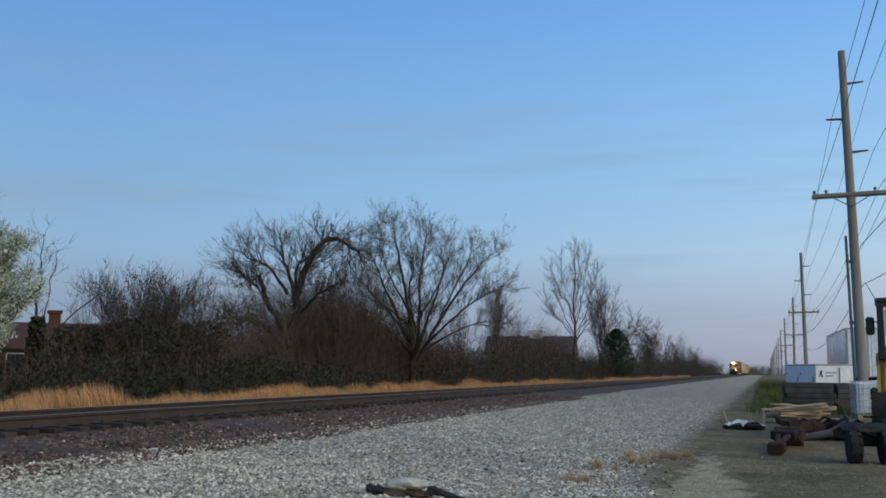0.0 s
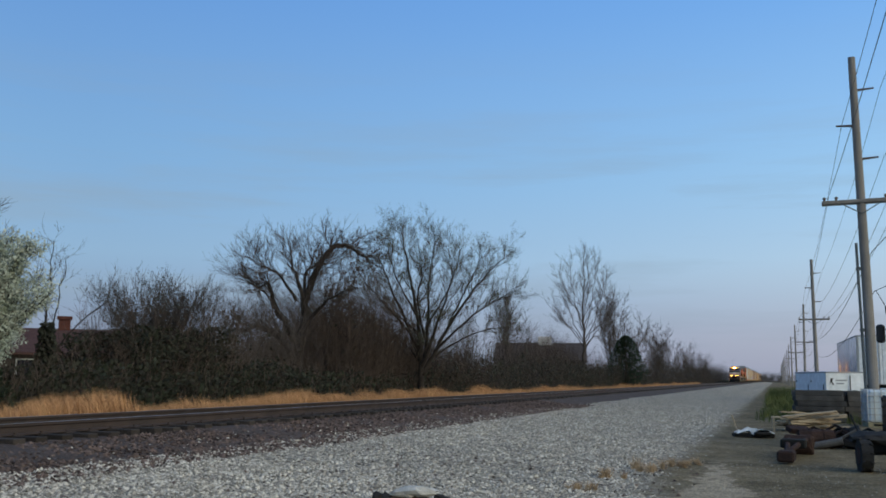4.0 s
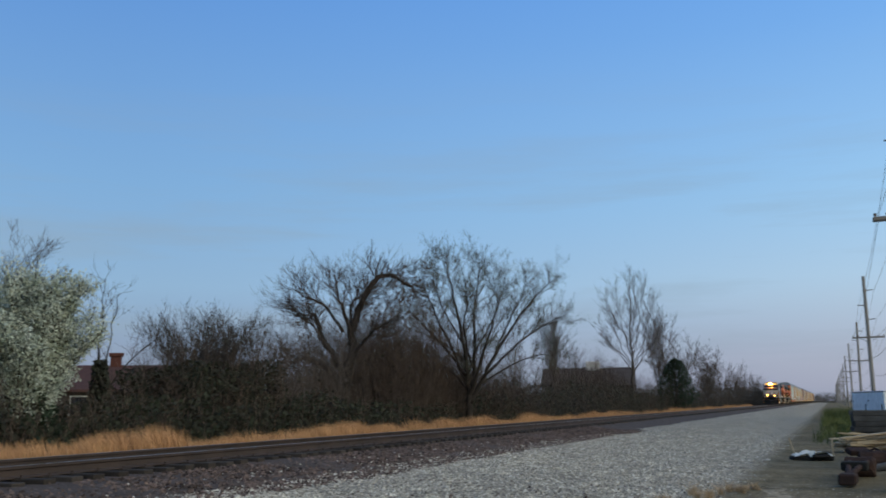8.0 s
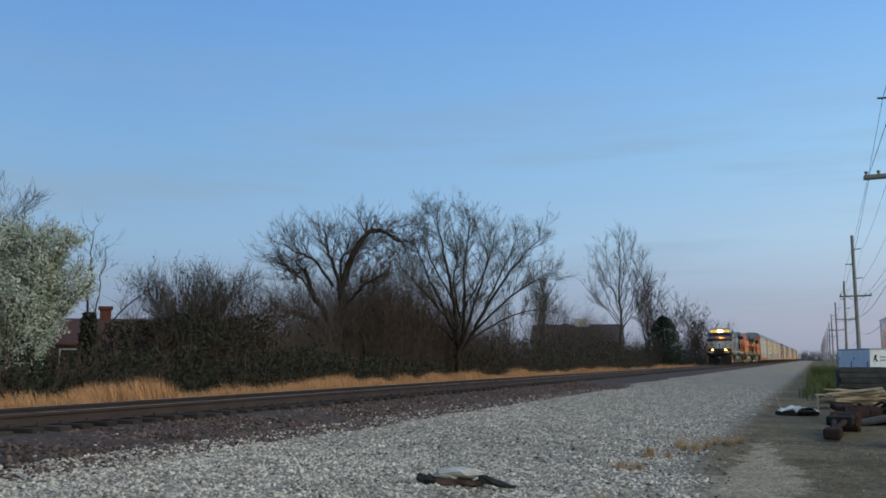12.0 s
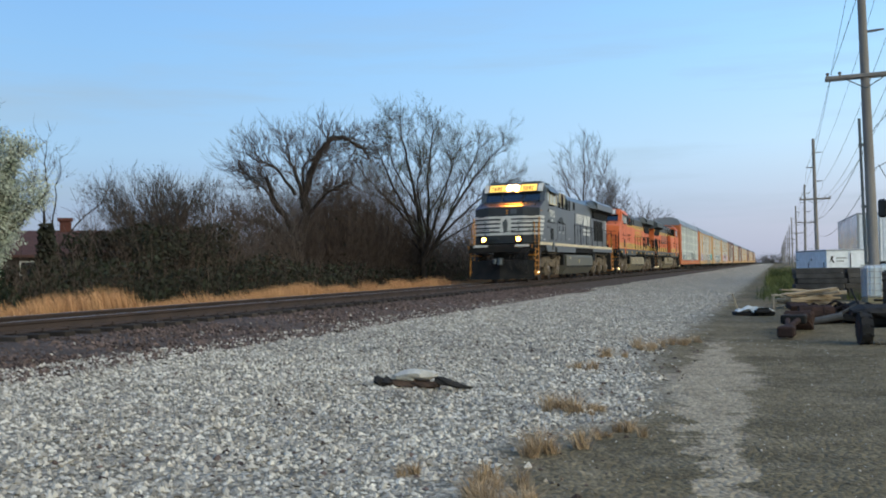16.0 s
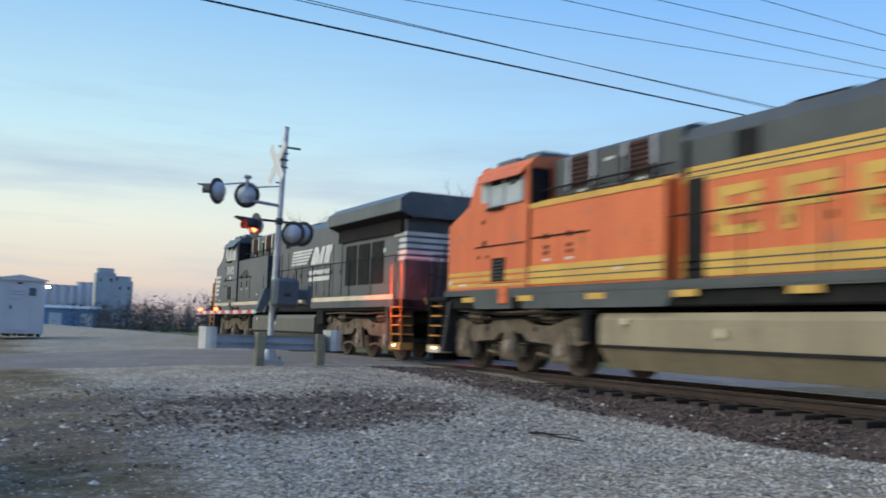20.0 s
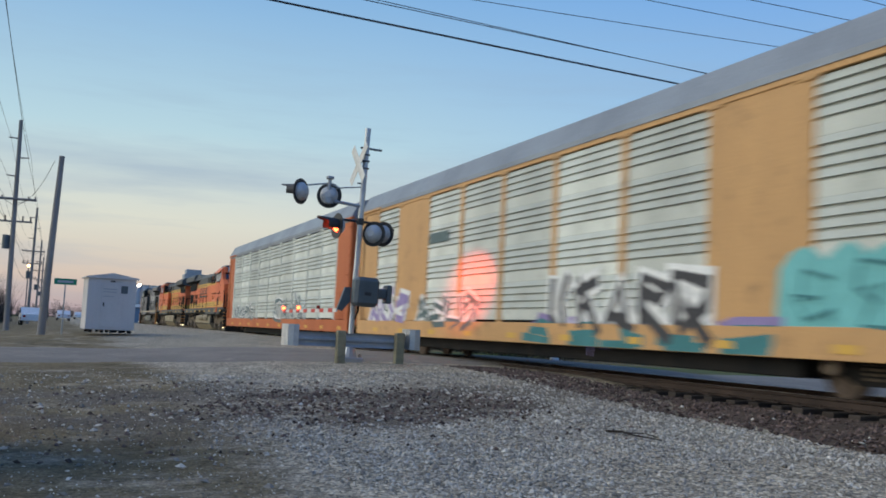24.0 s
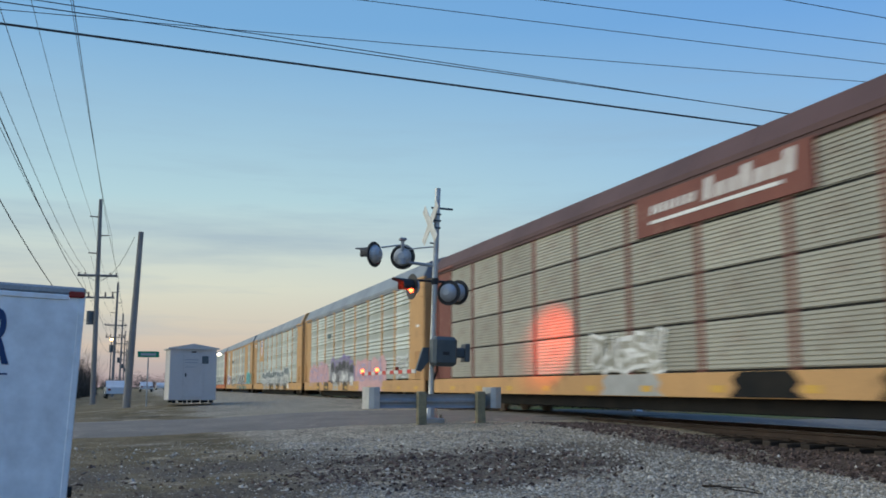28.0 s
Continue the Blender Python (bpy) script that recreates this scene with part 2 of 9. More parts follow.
for key, c in (("g_white", (0.84, 0.84, 0.80)), ("g_black", (0.05, 0.05, 0.055)), ("g_teal", (0.17, 0.49, 0.48)), ("g_pale", (0.62, 0.63, 0.59)), ("g_teal_dark", (0.05, 0.20, 0.21)), ("g_violet_pale", (0.46, 0.38, 0.52)), ("g_grey", (0.42, 0.42, 0.40)), ("g_pink", (0.66, 0.40, 0.40)), ("g_steel", (0.27, 0.27, 0.29)), ("g_blue", (0.16, 0.22, 0.42)), ("g_violet", (0.28, 0.22, 0.42)), ("g_dark", (0.10, 0.15, 0.15)), ("g_slate", (0.155, 0.19, 0.20)), ("g_red", (0.55, 0.24, 0.20))):
    M[key] = mat("spray paint " + key[2:], c, tuple(v * 0.8 for v in c), 3.0, 0.6, 0, 0.04)
M["tie"] = mat("weathered timber ties", (0.065, 0.053, 0.044), (0.04, 0.034, 0.030), 3.0, 0.9, 0, 0.5, 30, None, rand=0.5)
M["ballast"] = mat("dark red-brown ballast", (0.10, 0.073, 0.057), (0.064, 0.05, 0.041), 3.0, 0.9, 0, 0.6, 25, (0.19, 0.16, 0.14))
M["ballast_stones"] = mat("ballast stones", (0.130, 0.092, 0.077), (0.082, 0.062, 0.054), 3.0, 0.9, 0, 0.3, 30, None, island=0.95)
M["dusty_stones"] = mat("dusty grey gravel", (0.42, 0.385, 0.325), (0.29, 0.265, 0.23), 2.0, 0.9, 0, 0.3, 30, None, island=0.8)
M["gravel_stones"] = mat("pale limestone gravel", (0.49, 0.445, 0.37), (0.33, 0.30, 0.255), 2.0, 0.9, 0, 0.3, 30, None, island=0.95)
M["dry_grass"] = mat("dry straw grass", (0.56, 0.315, 0.15), (0.42, 0.225, 0.11), 1.5, 0.85, 0, 0.1, 20, None, island=0.5)
M["tuft"] = mat("bleached grass tufts", (0.46, 0.33, 0.20), (0.31, 0.22, 0.135), 2.0, 0.9, 0, 0.1, 20, None, island=0.5)
M["grass"] = mat("rough spring grass", (0.075, 0.105, 0.035), (0.12, 0.12, 0.05), 1.5, 0.9, 0, 0.2, 20, None, island=0.5)
M["bark_dark"] = mat("dark bark", (0.026, 0.022, 0.020), (0.042, 0.035, 0.03), 3.0, 0.95, 0, 0.5, 20)
M["bark"] = mat("grey-brown bark", (0.075, 0.062, 0.052), (0.05, 0.042, 0.036), 3.0, 0.95, 0, 0.5, 20)
M["twig"] = mat("bare brown twigs", (0.098, 0.074, 0.060), (0.06, 0.046, 0.039), 2.0, 0.95, 0, 0.2, 20, None, island=0.6)
M["twig_grey"] = mat("fine grey-brown twigs", (0.105, 0.086, 0.074), (0.066, 0.055, 0.048), 2.0, 0.95, 0, 0.2, 20, None, island=0.6)
M["rotten"] = mat("rotten brown timber", (0.13, 0.085, 0.06), (0.07, 0.05, 0.04), 6.0, 0.9, 0, 0.6, 40)
M["leaf"] = mat("young green leaves", (0.10, 0.125, 0.075), (0.06, 0.08, 0.045), 2.0, 0.85, 0, 0.1, 20, None, island=0.6)
M["evergreen"] = mat("dark evergreen needles", (0.028, 0.042, 0.026), (0.018, 0.028, 0.018), 2.0, 0.9, 0, 0.2, 20, None, island=0.6)
M["roof_grey"] = mat("dull grey-brown roof shingles", (0.085, 0.068, 0.06), (0.06, 0.05, 0.046), 1.5, 0.9, 0, 0.4, 15)
M["ivy"] = mat("dull undergrowth leaves", (0.030, 0.038, 0.025), (0.037, 0.033, 0.027), 1.0, 0.9, 0, 0.2, 20, None, island=0.7)
M["blossom"] = mat("white pear blossom", (0.46, 0.49, 0.41), (0.26, 0.30, 0.22), 2.0, 0.85, 0, 0.1, 20, None, island=0.5)
M["pole"] = mat("grey weathered pole timber", (0.275, 0.255, 0.235), (0.20, 0.185, 0.168), 1.5, 0.9, 0, 0.4, 30, None, True)
M["wire"] = mat("dark cable", (0.03, 0.032, 0.035), (0.04, 0.04, 0.045), 1.0, 0.6, 0, 0)
M["ceramic"] = mat("brown insulators", (0.10, 0.07, 0.06), (0.14, 0.12, 0.11), 3.0, 0.3, 0, 0)
M["alu"] = mat("dull aluminium", (0.50, 0.51, 0.51), (0.38, 0.39, 0.40), 2.0, 0.45, 0.7, 0.05)
M["sig_black"] = mat("matt black signal housing", (0.022, 0.023, 0.025), (0.035, 0.036, 0.038), 2.0, 0.5, 0, 0.05)
M["lamp_back"] = mat("pale aluminium lamp back", (0.43, 0.445, 0.46), (0.34, 0.355, 0.37), 2.0, 0.45, 0.2, 0.04)
M["sig_back"] = mat("pale grey signal back", (0.36, 0.38, 0.40), (0.27, 0.29, 0.31), 2.0, 0.5, 0.3, 0.05)
M["box_grey"] = mat("dark grey mechanism box", (0.105, 0.125, 0.138), (0.08, 0.097, 0.108), 2.0, 0.5, 0.2, 0.05)
M["red_on"] = mat("lit red lens", (1.0, 0.06, 0.015), (1.0, 0.06, 0.015), 1.0, 0.4, 0, 0, emit=18.0)
M["red_off"] = mat("unlit red lens", (0.28, 0.015, 0.012), (0.2, 0.01, 0.01), 1.0, 0.2, 0, 0)
M["red_stripe"] = mat("red reflective stripe", (0.55, 0.05, 0.035), (0.45, 0.045, 0.03), 2.0, 0.5, 0, 0)
M["wood_post"] = mat("pale treated timber post", (0.30, 0.265, 0.17), (0.22, 0.20, 0.135), 2.0, 0.9, 0, 0.4, 30)
M["asphalt"] = mat("dusty worn road", (0.24, 0.21, 0.175), (0.19, 0.168, 0.143), 0.6, 0.9, 0, 0.6, 40, (0.36, 0.315, 0.255), grainy=0.6)
M["hut"] = mat("pale grey painted steel hut", (0.58, 0.555, 0.53), (0.51, 0.485, 0.465), 1.0, 0.6, 0, 0.04, 30, None, True)
M["trailer_white"] = mat("white trailer skin", (0.78, 0.81, 0.84), (0.74, 0.775, 0.81), 0.5, 0.35, 0, 0.0, 4, None, True)
M["semi_skin"] = mat("glossy white trailer skin", (0.60, 0.63, 0.67), (0.52, 0.56, 0.60), 0.5, 0.20, 0.35, 0.0, 4, None, True, spec=0.8)
M["grey_trim"] = mat("grey trailer trim", (0.36, 0.38, 0.40), (0.29, 0.31, 0.33), 1.0, 0.45, 0.4, 0.04)
M["blue_letter"] = mat("dark blue lettering", (0.018, 0.055, 0.16), (0.014, 0.045, 0.13), 1.0, 0.4, 0, 0)
M["rubber"] = mat("black rubber", (0.022, 0.022, 0.023), (0.04, 0.038, 0.035), 4.0, 0.85, 0, 0.3)
M["sign_green"] = mat("green street sign", (0.015, 0.24, 0.14), (0.012, 0.20, 0.12), 2.0, 0.4, 0, 0)
M["roof_red"] = mat("brown-red roof shingles", (0.095, 0.050, 0.042), (0.07, 0.04, 0.036), 1.5, 0.9, 0, 0.4, 15)
M["brick"] = mat("red chimney brick", (0.11, 0.044, 0.034), (0.08, 0.036, 0.030), 6.0, 0.9, 0, 0.4, 25)
M["siding"] = mat("pale house siding", (0.46, 0.45, 0.42), (0.38, 0.37, 0.35), 1.0, 0.8, 0, 0.1, 20)
M["tan_wall"] = mat("tan metal building", (0.48, 0.40, 0.28), (0.42, 0.35, 0.25), 0.4, 0.7, 0, 0.05, 20)
M["blue_wall"] = mat("blue metal building", (0.16, 0.24, 0.34), (0.14, 0.21, 0.30), 0.4, 0.6, 0, 0.05, 20)
M["silo"] = mat("pale grain silo concrete", (0.42, 0.42, 0.42), (0.33, 0.34, 0.35), 0.2, 0.9, 0, 0.1, 5)
# lightened so that the haze of distance is part of the colour
M["far_wood"] = mat("distant bare woodland", (0.125, 0.115, 0.105), (0.095, 0.088, 0.082), 0.3, 0.95, 0, 0.3, 3, None, island=0.6)
M["lumber"] = mat("pale sawn lumber", (0.50, 0.40, 0.27), (0.36, 0.28, 0.19), 3.0, 0.85, 0, 0.2, 40, None, rand=0.5)
M["old_tie"] = mat("stacked grey timber", (0.105, 0.10, 0.095), (0.07, 0.066, 0.062), 3.0, 0.9, 0, 0.4, 30, None, rand=0.4)
M["plastic"] = mat("milky tote plastic", (0.62, 0.68, 0.70), (0.52, 0.59, 0.62), 1.0, 0.35, 0, 0.02)
M["rust"] = mat("rusted scrap iron", (0.062, 0.038, 0.031), (0.04, 0.029, 0.026), 4.0, 0.9, 0.2, 0.5, 30)
M["machine_yellow"] = mat("faded yellow machine paint", (0.50, 0.36, 0.12), (0.42, 0.30, 0.11), 1.2, 0.6, 0, 0.08)
M["plank_grey"] = mat("bleached broken timber", (0.62, 0.58, 0.50), (0.42, 0.39, 0.33), 5.0, 0.9, 0, 0.5, 60)
M["charred"] = mat("charred timber", (0.02, 0.019, 0.018), (0.05, 0.046, 0.042), 6.0, 0.9, 0, 0.6, 40)
M["car_blue"] = mat("blue car paint", (0.035, 0.075, 0.16), (0.03, 0.065, 0.14), 1.0, 0.25, 0.3, 0)
M["car_white"] = mat("white car paint", (0.60, 0.61, 0.62), (0.55, 0.56, 0.57), 1.0, 0.25, 0, 0)
M["warm_lamp"] = mat("warm far lamp", (1.0, 0.55, 0.2), (1.0, 0.55, 0.2), 1, 0.5, 0, 0, emit=9.0)
M["white_lamp"] = mat("white far lamp", (1.0, 0.86, 0.66), (1.0, 0.80, 0.55), 1, 0.5, 0, 0, emit=8.0)

# ---- mesh building ----


class Buf:
    """Collects vertices and faces of one mesh."""
    def __init__(self):
        self.v, self.f = [], []

    def convex(self, vs, fs):
        c = [sum(p[i] for p in vs) / len(vs) for i in range(3)]
        k = len(self.v)
        self.v += [tuple(p) for p in vs]
        for f in fs:
            a, b, d = (Vector(vs[f[i]]) for i in (0, 1, 2))
            n = (b - a).cross(d - a)
            m = Vector([sum(vs[j][i] for j in f) / len(f) - c[i] for i in range(3)])
            self.f.append(tuple(k + j for j in (f if n.dot(m) >= 0 else f[::-1])))
        return self

    def box(self, x0, x1, y0, y1, z0, z1, bev=0.0):
        lo, hi = (min(x0, x1), min(y0, y1), min(z0, z1)), (max(x0, x1), max(y0, y1), max(z0, z1))
        if bev <= 0:
            vs = [(lo[0] if i & 1 else hi[0], lo[1] if i & 2 else hi[1], lo[2] if i & 4 else hi[2]) for i in range(8)]
            return self.convex(vs, [(0, 1, 3, 2), (4, 5, 7, 6), (0, 1, 5, 4), (2, 3, 7, 6), (0, 2, 6, 4), (1, 3, 7, 5)])
        bev = min([bev] + [(hi[i] - lo[i]) * 0.45 for i in range(3)])
        vs, ix = [], {}
        for s in range(8):
            for a in range(3):
                p = []
                for i in range(3):
                    up = (s >> i) & 1
                    e = 0 if i == a else bev
                    p.append(hi[i] - e if up else lo[i] + e)
                ix[s, a] = len(vs)
                vs.append(p)
        fs = []
        for a in range(3):
            b, c = (a + 1) % 3, (a + 2) % 3
            for s in (0, 1):
                o = s << a
                fs.append((ix[o, a], ix[o | 1 << b, a], ix[o | 1 << b | 1 << c, a], ix[o | 1 << c, a]))
            for sb in (0, 1):
                for sc in (0, 1):
                    o = sb << b | sc << c
                    fs.append((ix[o, b], ix[o | 1 << a, b], ix[o | 1 << a, c], ix[o, c]))
        for s in range(8):
            fs.append((ix[s, 0], ix[s, 1], ix[s, 2]))
        return self.convex(vs, fs)

    def cyl(self, p0, p1, r, n=10, r1=None, caps=True):
        p0, p1 = Vector(p0), Vector(p1)
        r1 = r if r1 is None else r1
        w = (p1 - p0).normalized()
        u = w.orthogonal().normalized()
        t = w.cross(u)
        vs = []
        for p, q in ((p0, r), (p1, r1)):
            for i in range(n):
                a = 2 * math.pi * i / n
                vs.append(p + (u * math.cos(a) + t * math.sin(a)) * q)
        fs = [(i, (i + 1) % n, n + (i + 1) % n, n + i) for i in range(n)]
        if caps:
            fs += [tuple(range(n)), tuple(range(n, 2 * n))]
        return self.convex(vs, fs)

    def tube(self, pts, r, n=6, r1=None):
        pts = [Vector(p) for p in pts]
        k, m = len(self.v), len(pts)
        r1 = r if r1 is None else r1
        side_ = None
        for i, p in enumerate(pts):
            w = (pts[min(i + 1, m - 1)] - pts[max(i - 1, 0)]).normalized()
            if side_ is None or abs(side_.dot(w)) > 0.98:
                side_ = w.orthogonal()
            u = (side_ - w * side_.dot(w)).normalized()
            side_, t = u, w.cross(u)
            q = r + (r1 - r) * i / max(m - 1, 1)
            self.v += [tuple(p + (u * math.cos(2 * math.pi * j / n) + t * math.sin(2 * math.pi * j / n)) * q) for j in range(n)]
        for i in range(m - 1):
            for j in range(n):
                a, b = k + i * n + j, k + i * n + (j + 1) % n
                self.f.append((a, b, b + n, a + n))
        self.f.append(tuple(k + j for j in range(n))[::-1])
        self.f.append(tuple(k + (m - 1) * n + j for j in range(n)))
        return self

    def prism(self, pts, axis, a0, a1):
        """A polygon pushed along an axis; pts in the two other axes, in the order y,z / x,z / x,y."""
        n, k = len(pts), len(self.v)
        area = sum(pts[i][0] * pts[(i + 1) % n][1] - pts[(i + 1) % n][0] * pts[i][1] for i in range(n))
        if (area < 0) != (axis == 1):
            pts = pts[::-1]
        for a in (min(a0, a1), max(a0, a1)):
            for p, q in pts:
                self.v.append((a, p, q) if axis == 0 else (p, a, q) if axis == 1 else (p, q, a))
        self.f.append(tuple(k + i for i in range(n))[::-1])
        self.f.append(tuple(k + n + i for i in range(n)))
        for i in range(n):
            j = (i + 1) % n
            self.f.append((k + i, k + j, k + n + j, k + n + i))
        return self

    def mesh(self, name, material=None, smooth=False):
        me = bpy.data.meshes.new(name)
        me.from_pydata(self.v, [], self.f)
        if material:
            me.materials.append(material)
        if smooth:
            me.polygons.foreach_set("use_smooth", [True] * len(me.polygons))
        return me


def thing(name, m, label, category, group="", kind=""):
    ob = new(name)
    ob.matrix_basis = m
    ob.empty_display_size = 0.2
    return tagged(ob, label, category, group, kind)


def part(name, buf, material, parent=None, label="", smooth=False, at=None):
    me = buf if isinstance(buf, bpy.types.Mesh) else buf.mesh(name, M[material], smooth)
    ob = new(name, me)
    if parent:
        ob.parent = parent
    if at is not None:
        ob.matrix_basis = at
    return tagged(ob, label)


def solid(name, buf, material, label, category, group="", kind="", smooth=False, m=None):
    ob = new(name, buf.mesh(name, M[material], smooth))
    if m is not None:
        ob.matrix_basis = m
    return tagged(ob, label, category, group, kind)


def letters(name, text, size, material, parent, m, label="", bold=0.0):
    cu = bpy.data.curves.new(name, "FONT")
    cu.body, cu.size, cu.extrude, cu.bevel_depth, cu.bevel_resolution, cu.align_x = text, size, 0.002, bold, 0, "LEFT"
    cu.space_character = 1.0 + bold * 8
    tmp = bpy.data.objects.new(name, cu)
    scene.collection.objects.link(tmp)
    me = bpy.data.meshes.new_from_object(tmp.evaluated_get(bpy.context.evaluated_depsgraph_get()))
    bpy.data.objects.remove(tmp)
    me.materials.clear()
    me.materials.append(M[material])
    ob = new(name, me)
    ob.parent, ob.matrix_basis = parent, m
    return tagged(ob, label)


def smooth_step(a, b, x):
    t = min(1.0, max(0.0, (x - a) / (b - a)))
    return t * t * (3 - 2 * t)

# ---- ground and track ----
TX, RAIL = -11.3, 0.67  # centre line of the track, top of rail


def ground_z(x, y):
    z = 0.24 * smooth_step(0.5, -8.0, x)
    z += (0.36 - 0.1 * smooth_step(-2, 6, x)) * smooth_step(-8.0, -21.5, y)
    if x < TX:
        z = 0.24 + 0.2 * smooth_step(-13, -30, y) - 0.25 * smooth_step(-14.5, -19, x)
    z += 0.25 * smooth_step(-34, -44, y) * smooth_step(4, -1, x) * (1 if x > TX else 0)
    z += 0.035 * (noise.noise(Vector((x * 0.35, y * 0.35, 0))) + 0.5 * noise.noise(Vector((x * 1.3, y * 1.3, 4)))) * (1 if abs(x) < 60 and abs(y) < 80 else 0)
    return z


def grid_lines(lo, hi, fine_lo, fine_hi, step):
    pts, p, s = [], fine_lo, step
    while p > lo:
        s *= 1.35
        p -= s
        pts.insert(0, max(p, lo))
    q = fine_lo
    while q < fine_hi:
        pts.append(q)
        q += step
    s = step
    while q < hi:
        pts.append(q)
        s *= 1.35
        q += s
    return pts + [hi]


def ground_material():
    m = mat("yard ground", (0.405, 0.35, 0.265), (0.31, 0.268, 0.205), 0.8, 0.95, 0, 0.0, 26)
    N = Nodes(m.node_tree)
    p = [n for n in N.n if n.type == "BSDF_PRINCIPLED"][0]
    base = p.inputs["Base Color"].links[0].from_socket
    vec = N.n.new("ShaderNodeTexCoord").outputs["Object"]
    s = N.n.new("ShaderNodeSeparateXYZ")
    N.l.new(vec, s.inputs[0])
    X, Y = s.outputs[0], s.outputs[1]

    def cells(scale):
        v = N.n.new("ShaderNodeTexVoronoi")
        v.inputs["Scale"].default_value = scale
        N.l.new(vec, v.inputs["Vector"])
        g = N.n.new("ShaderNodeRGBToBW")
        N.l.new(v.outputs["Color"], g.inputs[0])
        return g.outputs[0], v.outputs["Distance"]

    tone, dist = cells(26.0)
    tone2, dist2 = cells(9.0)
    wob = N.math("MULTIPLY", N.math("SUBTRACT", N.noise(vec, 0.35, 5.0), 0.5), 5.0)
    patch = N.noise(vec, 0.55, 6.0, 0.65)
    gravel = N.mix(0.85, base, N.ramp(tone, [(0.2, 0.45), (0.8, 1.6)]), "MULTIPLY")
    # darkens towards the cell edges: shade between stones painted into the colour
    gravel = N.mix(0.8, gravel, N.ramp(dist, [(0.25, 1.15), (0.75, 0.6)]), "MULTIPLY")
    gravel = N.mix(0.5, gravel, N.ramp(tone2, [(0.2, 0.6), (0.8, 1.4)]), "MULTIPLY")
    soil = N.mix(N.ramp(patch, [(0.40, 0.0), (0.62, 1.0)]), (0.195, 0.152, 0.090, 1), (0.125, 0.099, 0.057, 1))
    south = N.ramp(N.math("MULTIPLY", N.math("ADD", Y, 20.0), .025, True), [(0.48, 1.0), (0.58, 0.0)])
    soil = N.mix(N.math("MULTIPLY", N.ramp(N.noise(vec, 0.4, 3.0), [(0.60, 0.0), (0.68, 0.85)]), south), soil, (0.40, 0.33, 0.23, 1))
    dust = N.noise(N.mapped(vec, .75, 1.25, 1), 1.1, 6.0, 0.7)
    soil = N.mix(N.math("MULTIPLY", N.ramp(dust, [(0.50, 0.0), (0.68, 0.7)]), N.math("ADD", N.math("MULTIPLY", south, .75), .25)), soil, (0.37, 0.315, 0.24, 1))
    # a pale sandy track worn beside the gravel, and the gravel's own ragged edge; both wander with y
    along = N.math("MULTIPLY", N.math("SUBTRACT", Y, 4.0), 1 / 16, True)
    ragged_ = N.math("SUBTRACT", N.noise(vec, 1.5, 6.0, .7), .5)

    def wander(stops, lo, span):
        r = N.ramp(along, [((y - 4.0) / 16, (v - lo) / span) for y, v in stops])
        return N.math("ADD", N.math("MULTIPLY", r, span), lo)

    mid = wander(((5.4, -.40), (6.3, -.27), (7.6, -.50), (8.6, -.50), (9.9, -.65), (11.7, -.78), (13.4, -.76), (16.5, -.95)), -2.0, 2.0)
    wide = wander(((5.0, .16), (6.3, .13), (7.6, .2), (8.6, .26), (9.9, .40), (11.7, .58), (13.4, .33), (16.5, .12)), 0.0, 1.0)
    off = N.math("DIVIDE", N.math("ABSOLUTE", N.math("ADD", N.math("SUBTRACT", X, mid), N.math("MULTIPLY", ragged_, 1.3))), wide)
    strip = N.math("MULTIPLY", N.ramp(N.math("MULTIPLY", off, .5, True), [(0.36, 0.75), (0.56, 0.0)]), N.ramp(N.math("MULTIPLY", Y, .05, True), [(0.12, 0.0), (0.2, 1.0), (0.8, 1.0), (0.9, 0.0)]))
    soil = N.mix(strip, soil, (0.43, 0.345, 0.235, 1))
    soil = N.mix(0.7, soil, N.ramp(N.noise(vec, 18, 5.0, 0.65), [(0.3, 0.4), (0.7, 1.55)]), "MULTIPLY")
    soil = N.mix(0.45, soil, N.ramp(tone, [(0.2, 0.55), (0.8, 1.45)]), "MULTIPLY")
    soil = N.mix(0.5, soil, N.ramp(N.noise(vec, 3.2, 5.0, 0.7), [(0.3, 0.5), (0.7, 1.4)]), "MULTIPLY")
    edge_s = N.math("ADD", N.math("ADD", N.math("MULTIPLY", N.math("ADD", X, N.math("MULTIPLY", wob, .6)), 0.1), 0.5), N.math("MULTIPLY", N.math("SUBTRACT", N.noise(vec, 1.7, 5.0, .7), .5), .16))
    rim = wander(((4.5, -1.5), (5.6, -1.68), (6.7, -1.85), (7.5, -1.55), (8.6, -1.15), (9.9, -1.08), (12.1, -1.5), (14.7, -1.7), (18.0, -1.6)), -3.0, 3.0)
    edge_n = N.math("ADD", N.math("MULTIPLY", N.math("ADD", N.math("SUBTRACT", X, rim), N.math("MULTIPLY", ragged_, 1.1)), .16), .335)
    edge_ = N.math("ADD", N.math("MULTIPLY", edge_s, south), N.math("MULTIPLY", edge_n, N.math("SUBTRACT", 1.0, south)))
    yard = N.ramp(edge_, [(0.29, 0.0), (0.385, 1.0)])
    col = N.mix(yard, gravel, soil)
    band = N.math("MULTIPLY", N.ramp(N.math("ADD", N.math("MULTIPLY", N.math("ADD", Y, wob), 0.02), 0.5), [(0.16, 0.0), (0.19, 1.0), (0.25, 1.0), (0.29, 0.0)]), N.ramp(patch, [(0.40, 0.0), (0.52, 0.85)]))
    dark = N.mix(0.6, (0.135, 0.112, 0.088, 1), N.ramp(tone, [(0.2, 0.4), (0.8, 1.5)]), "MULTIPLY")
    col = N.mix(band, col, dark)
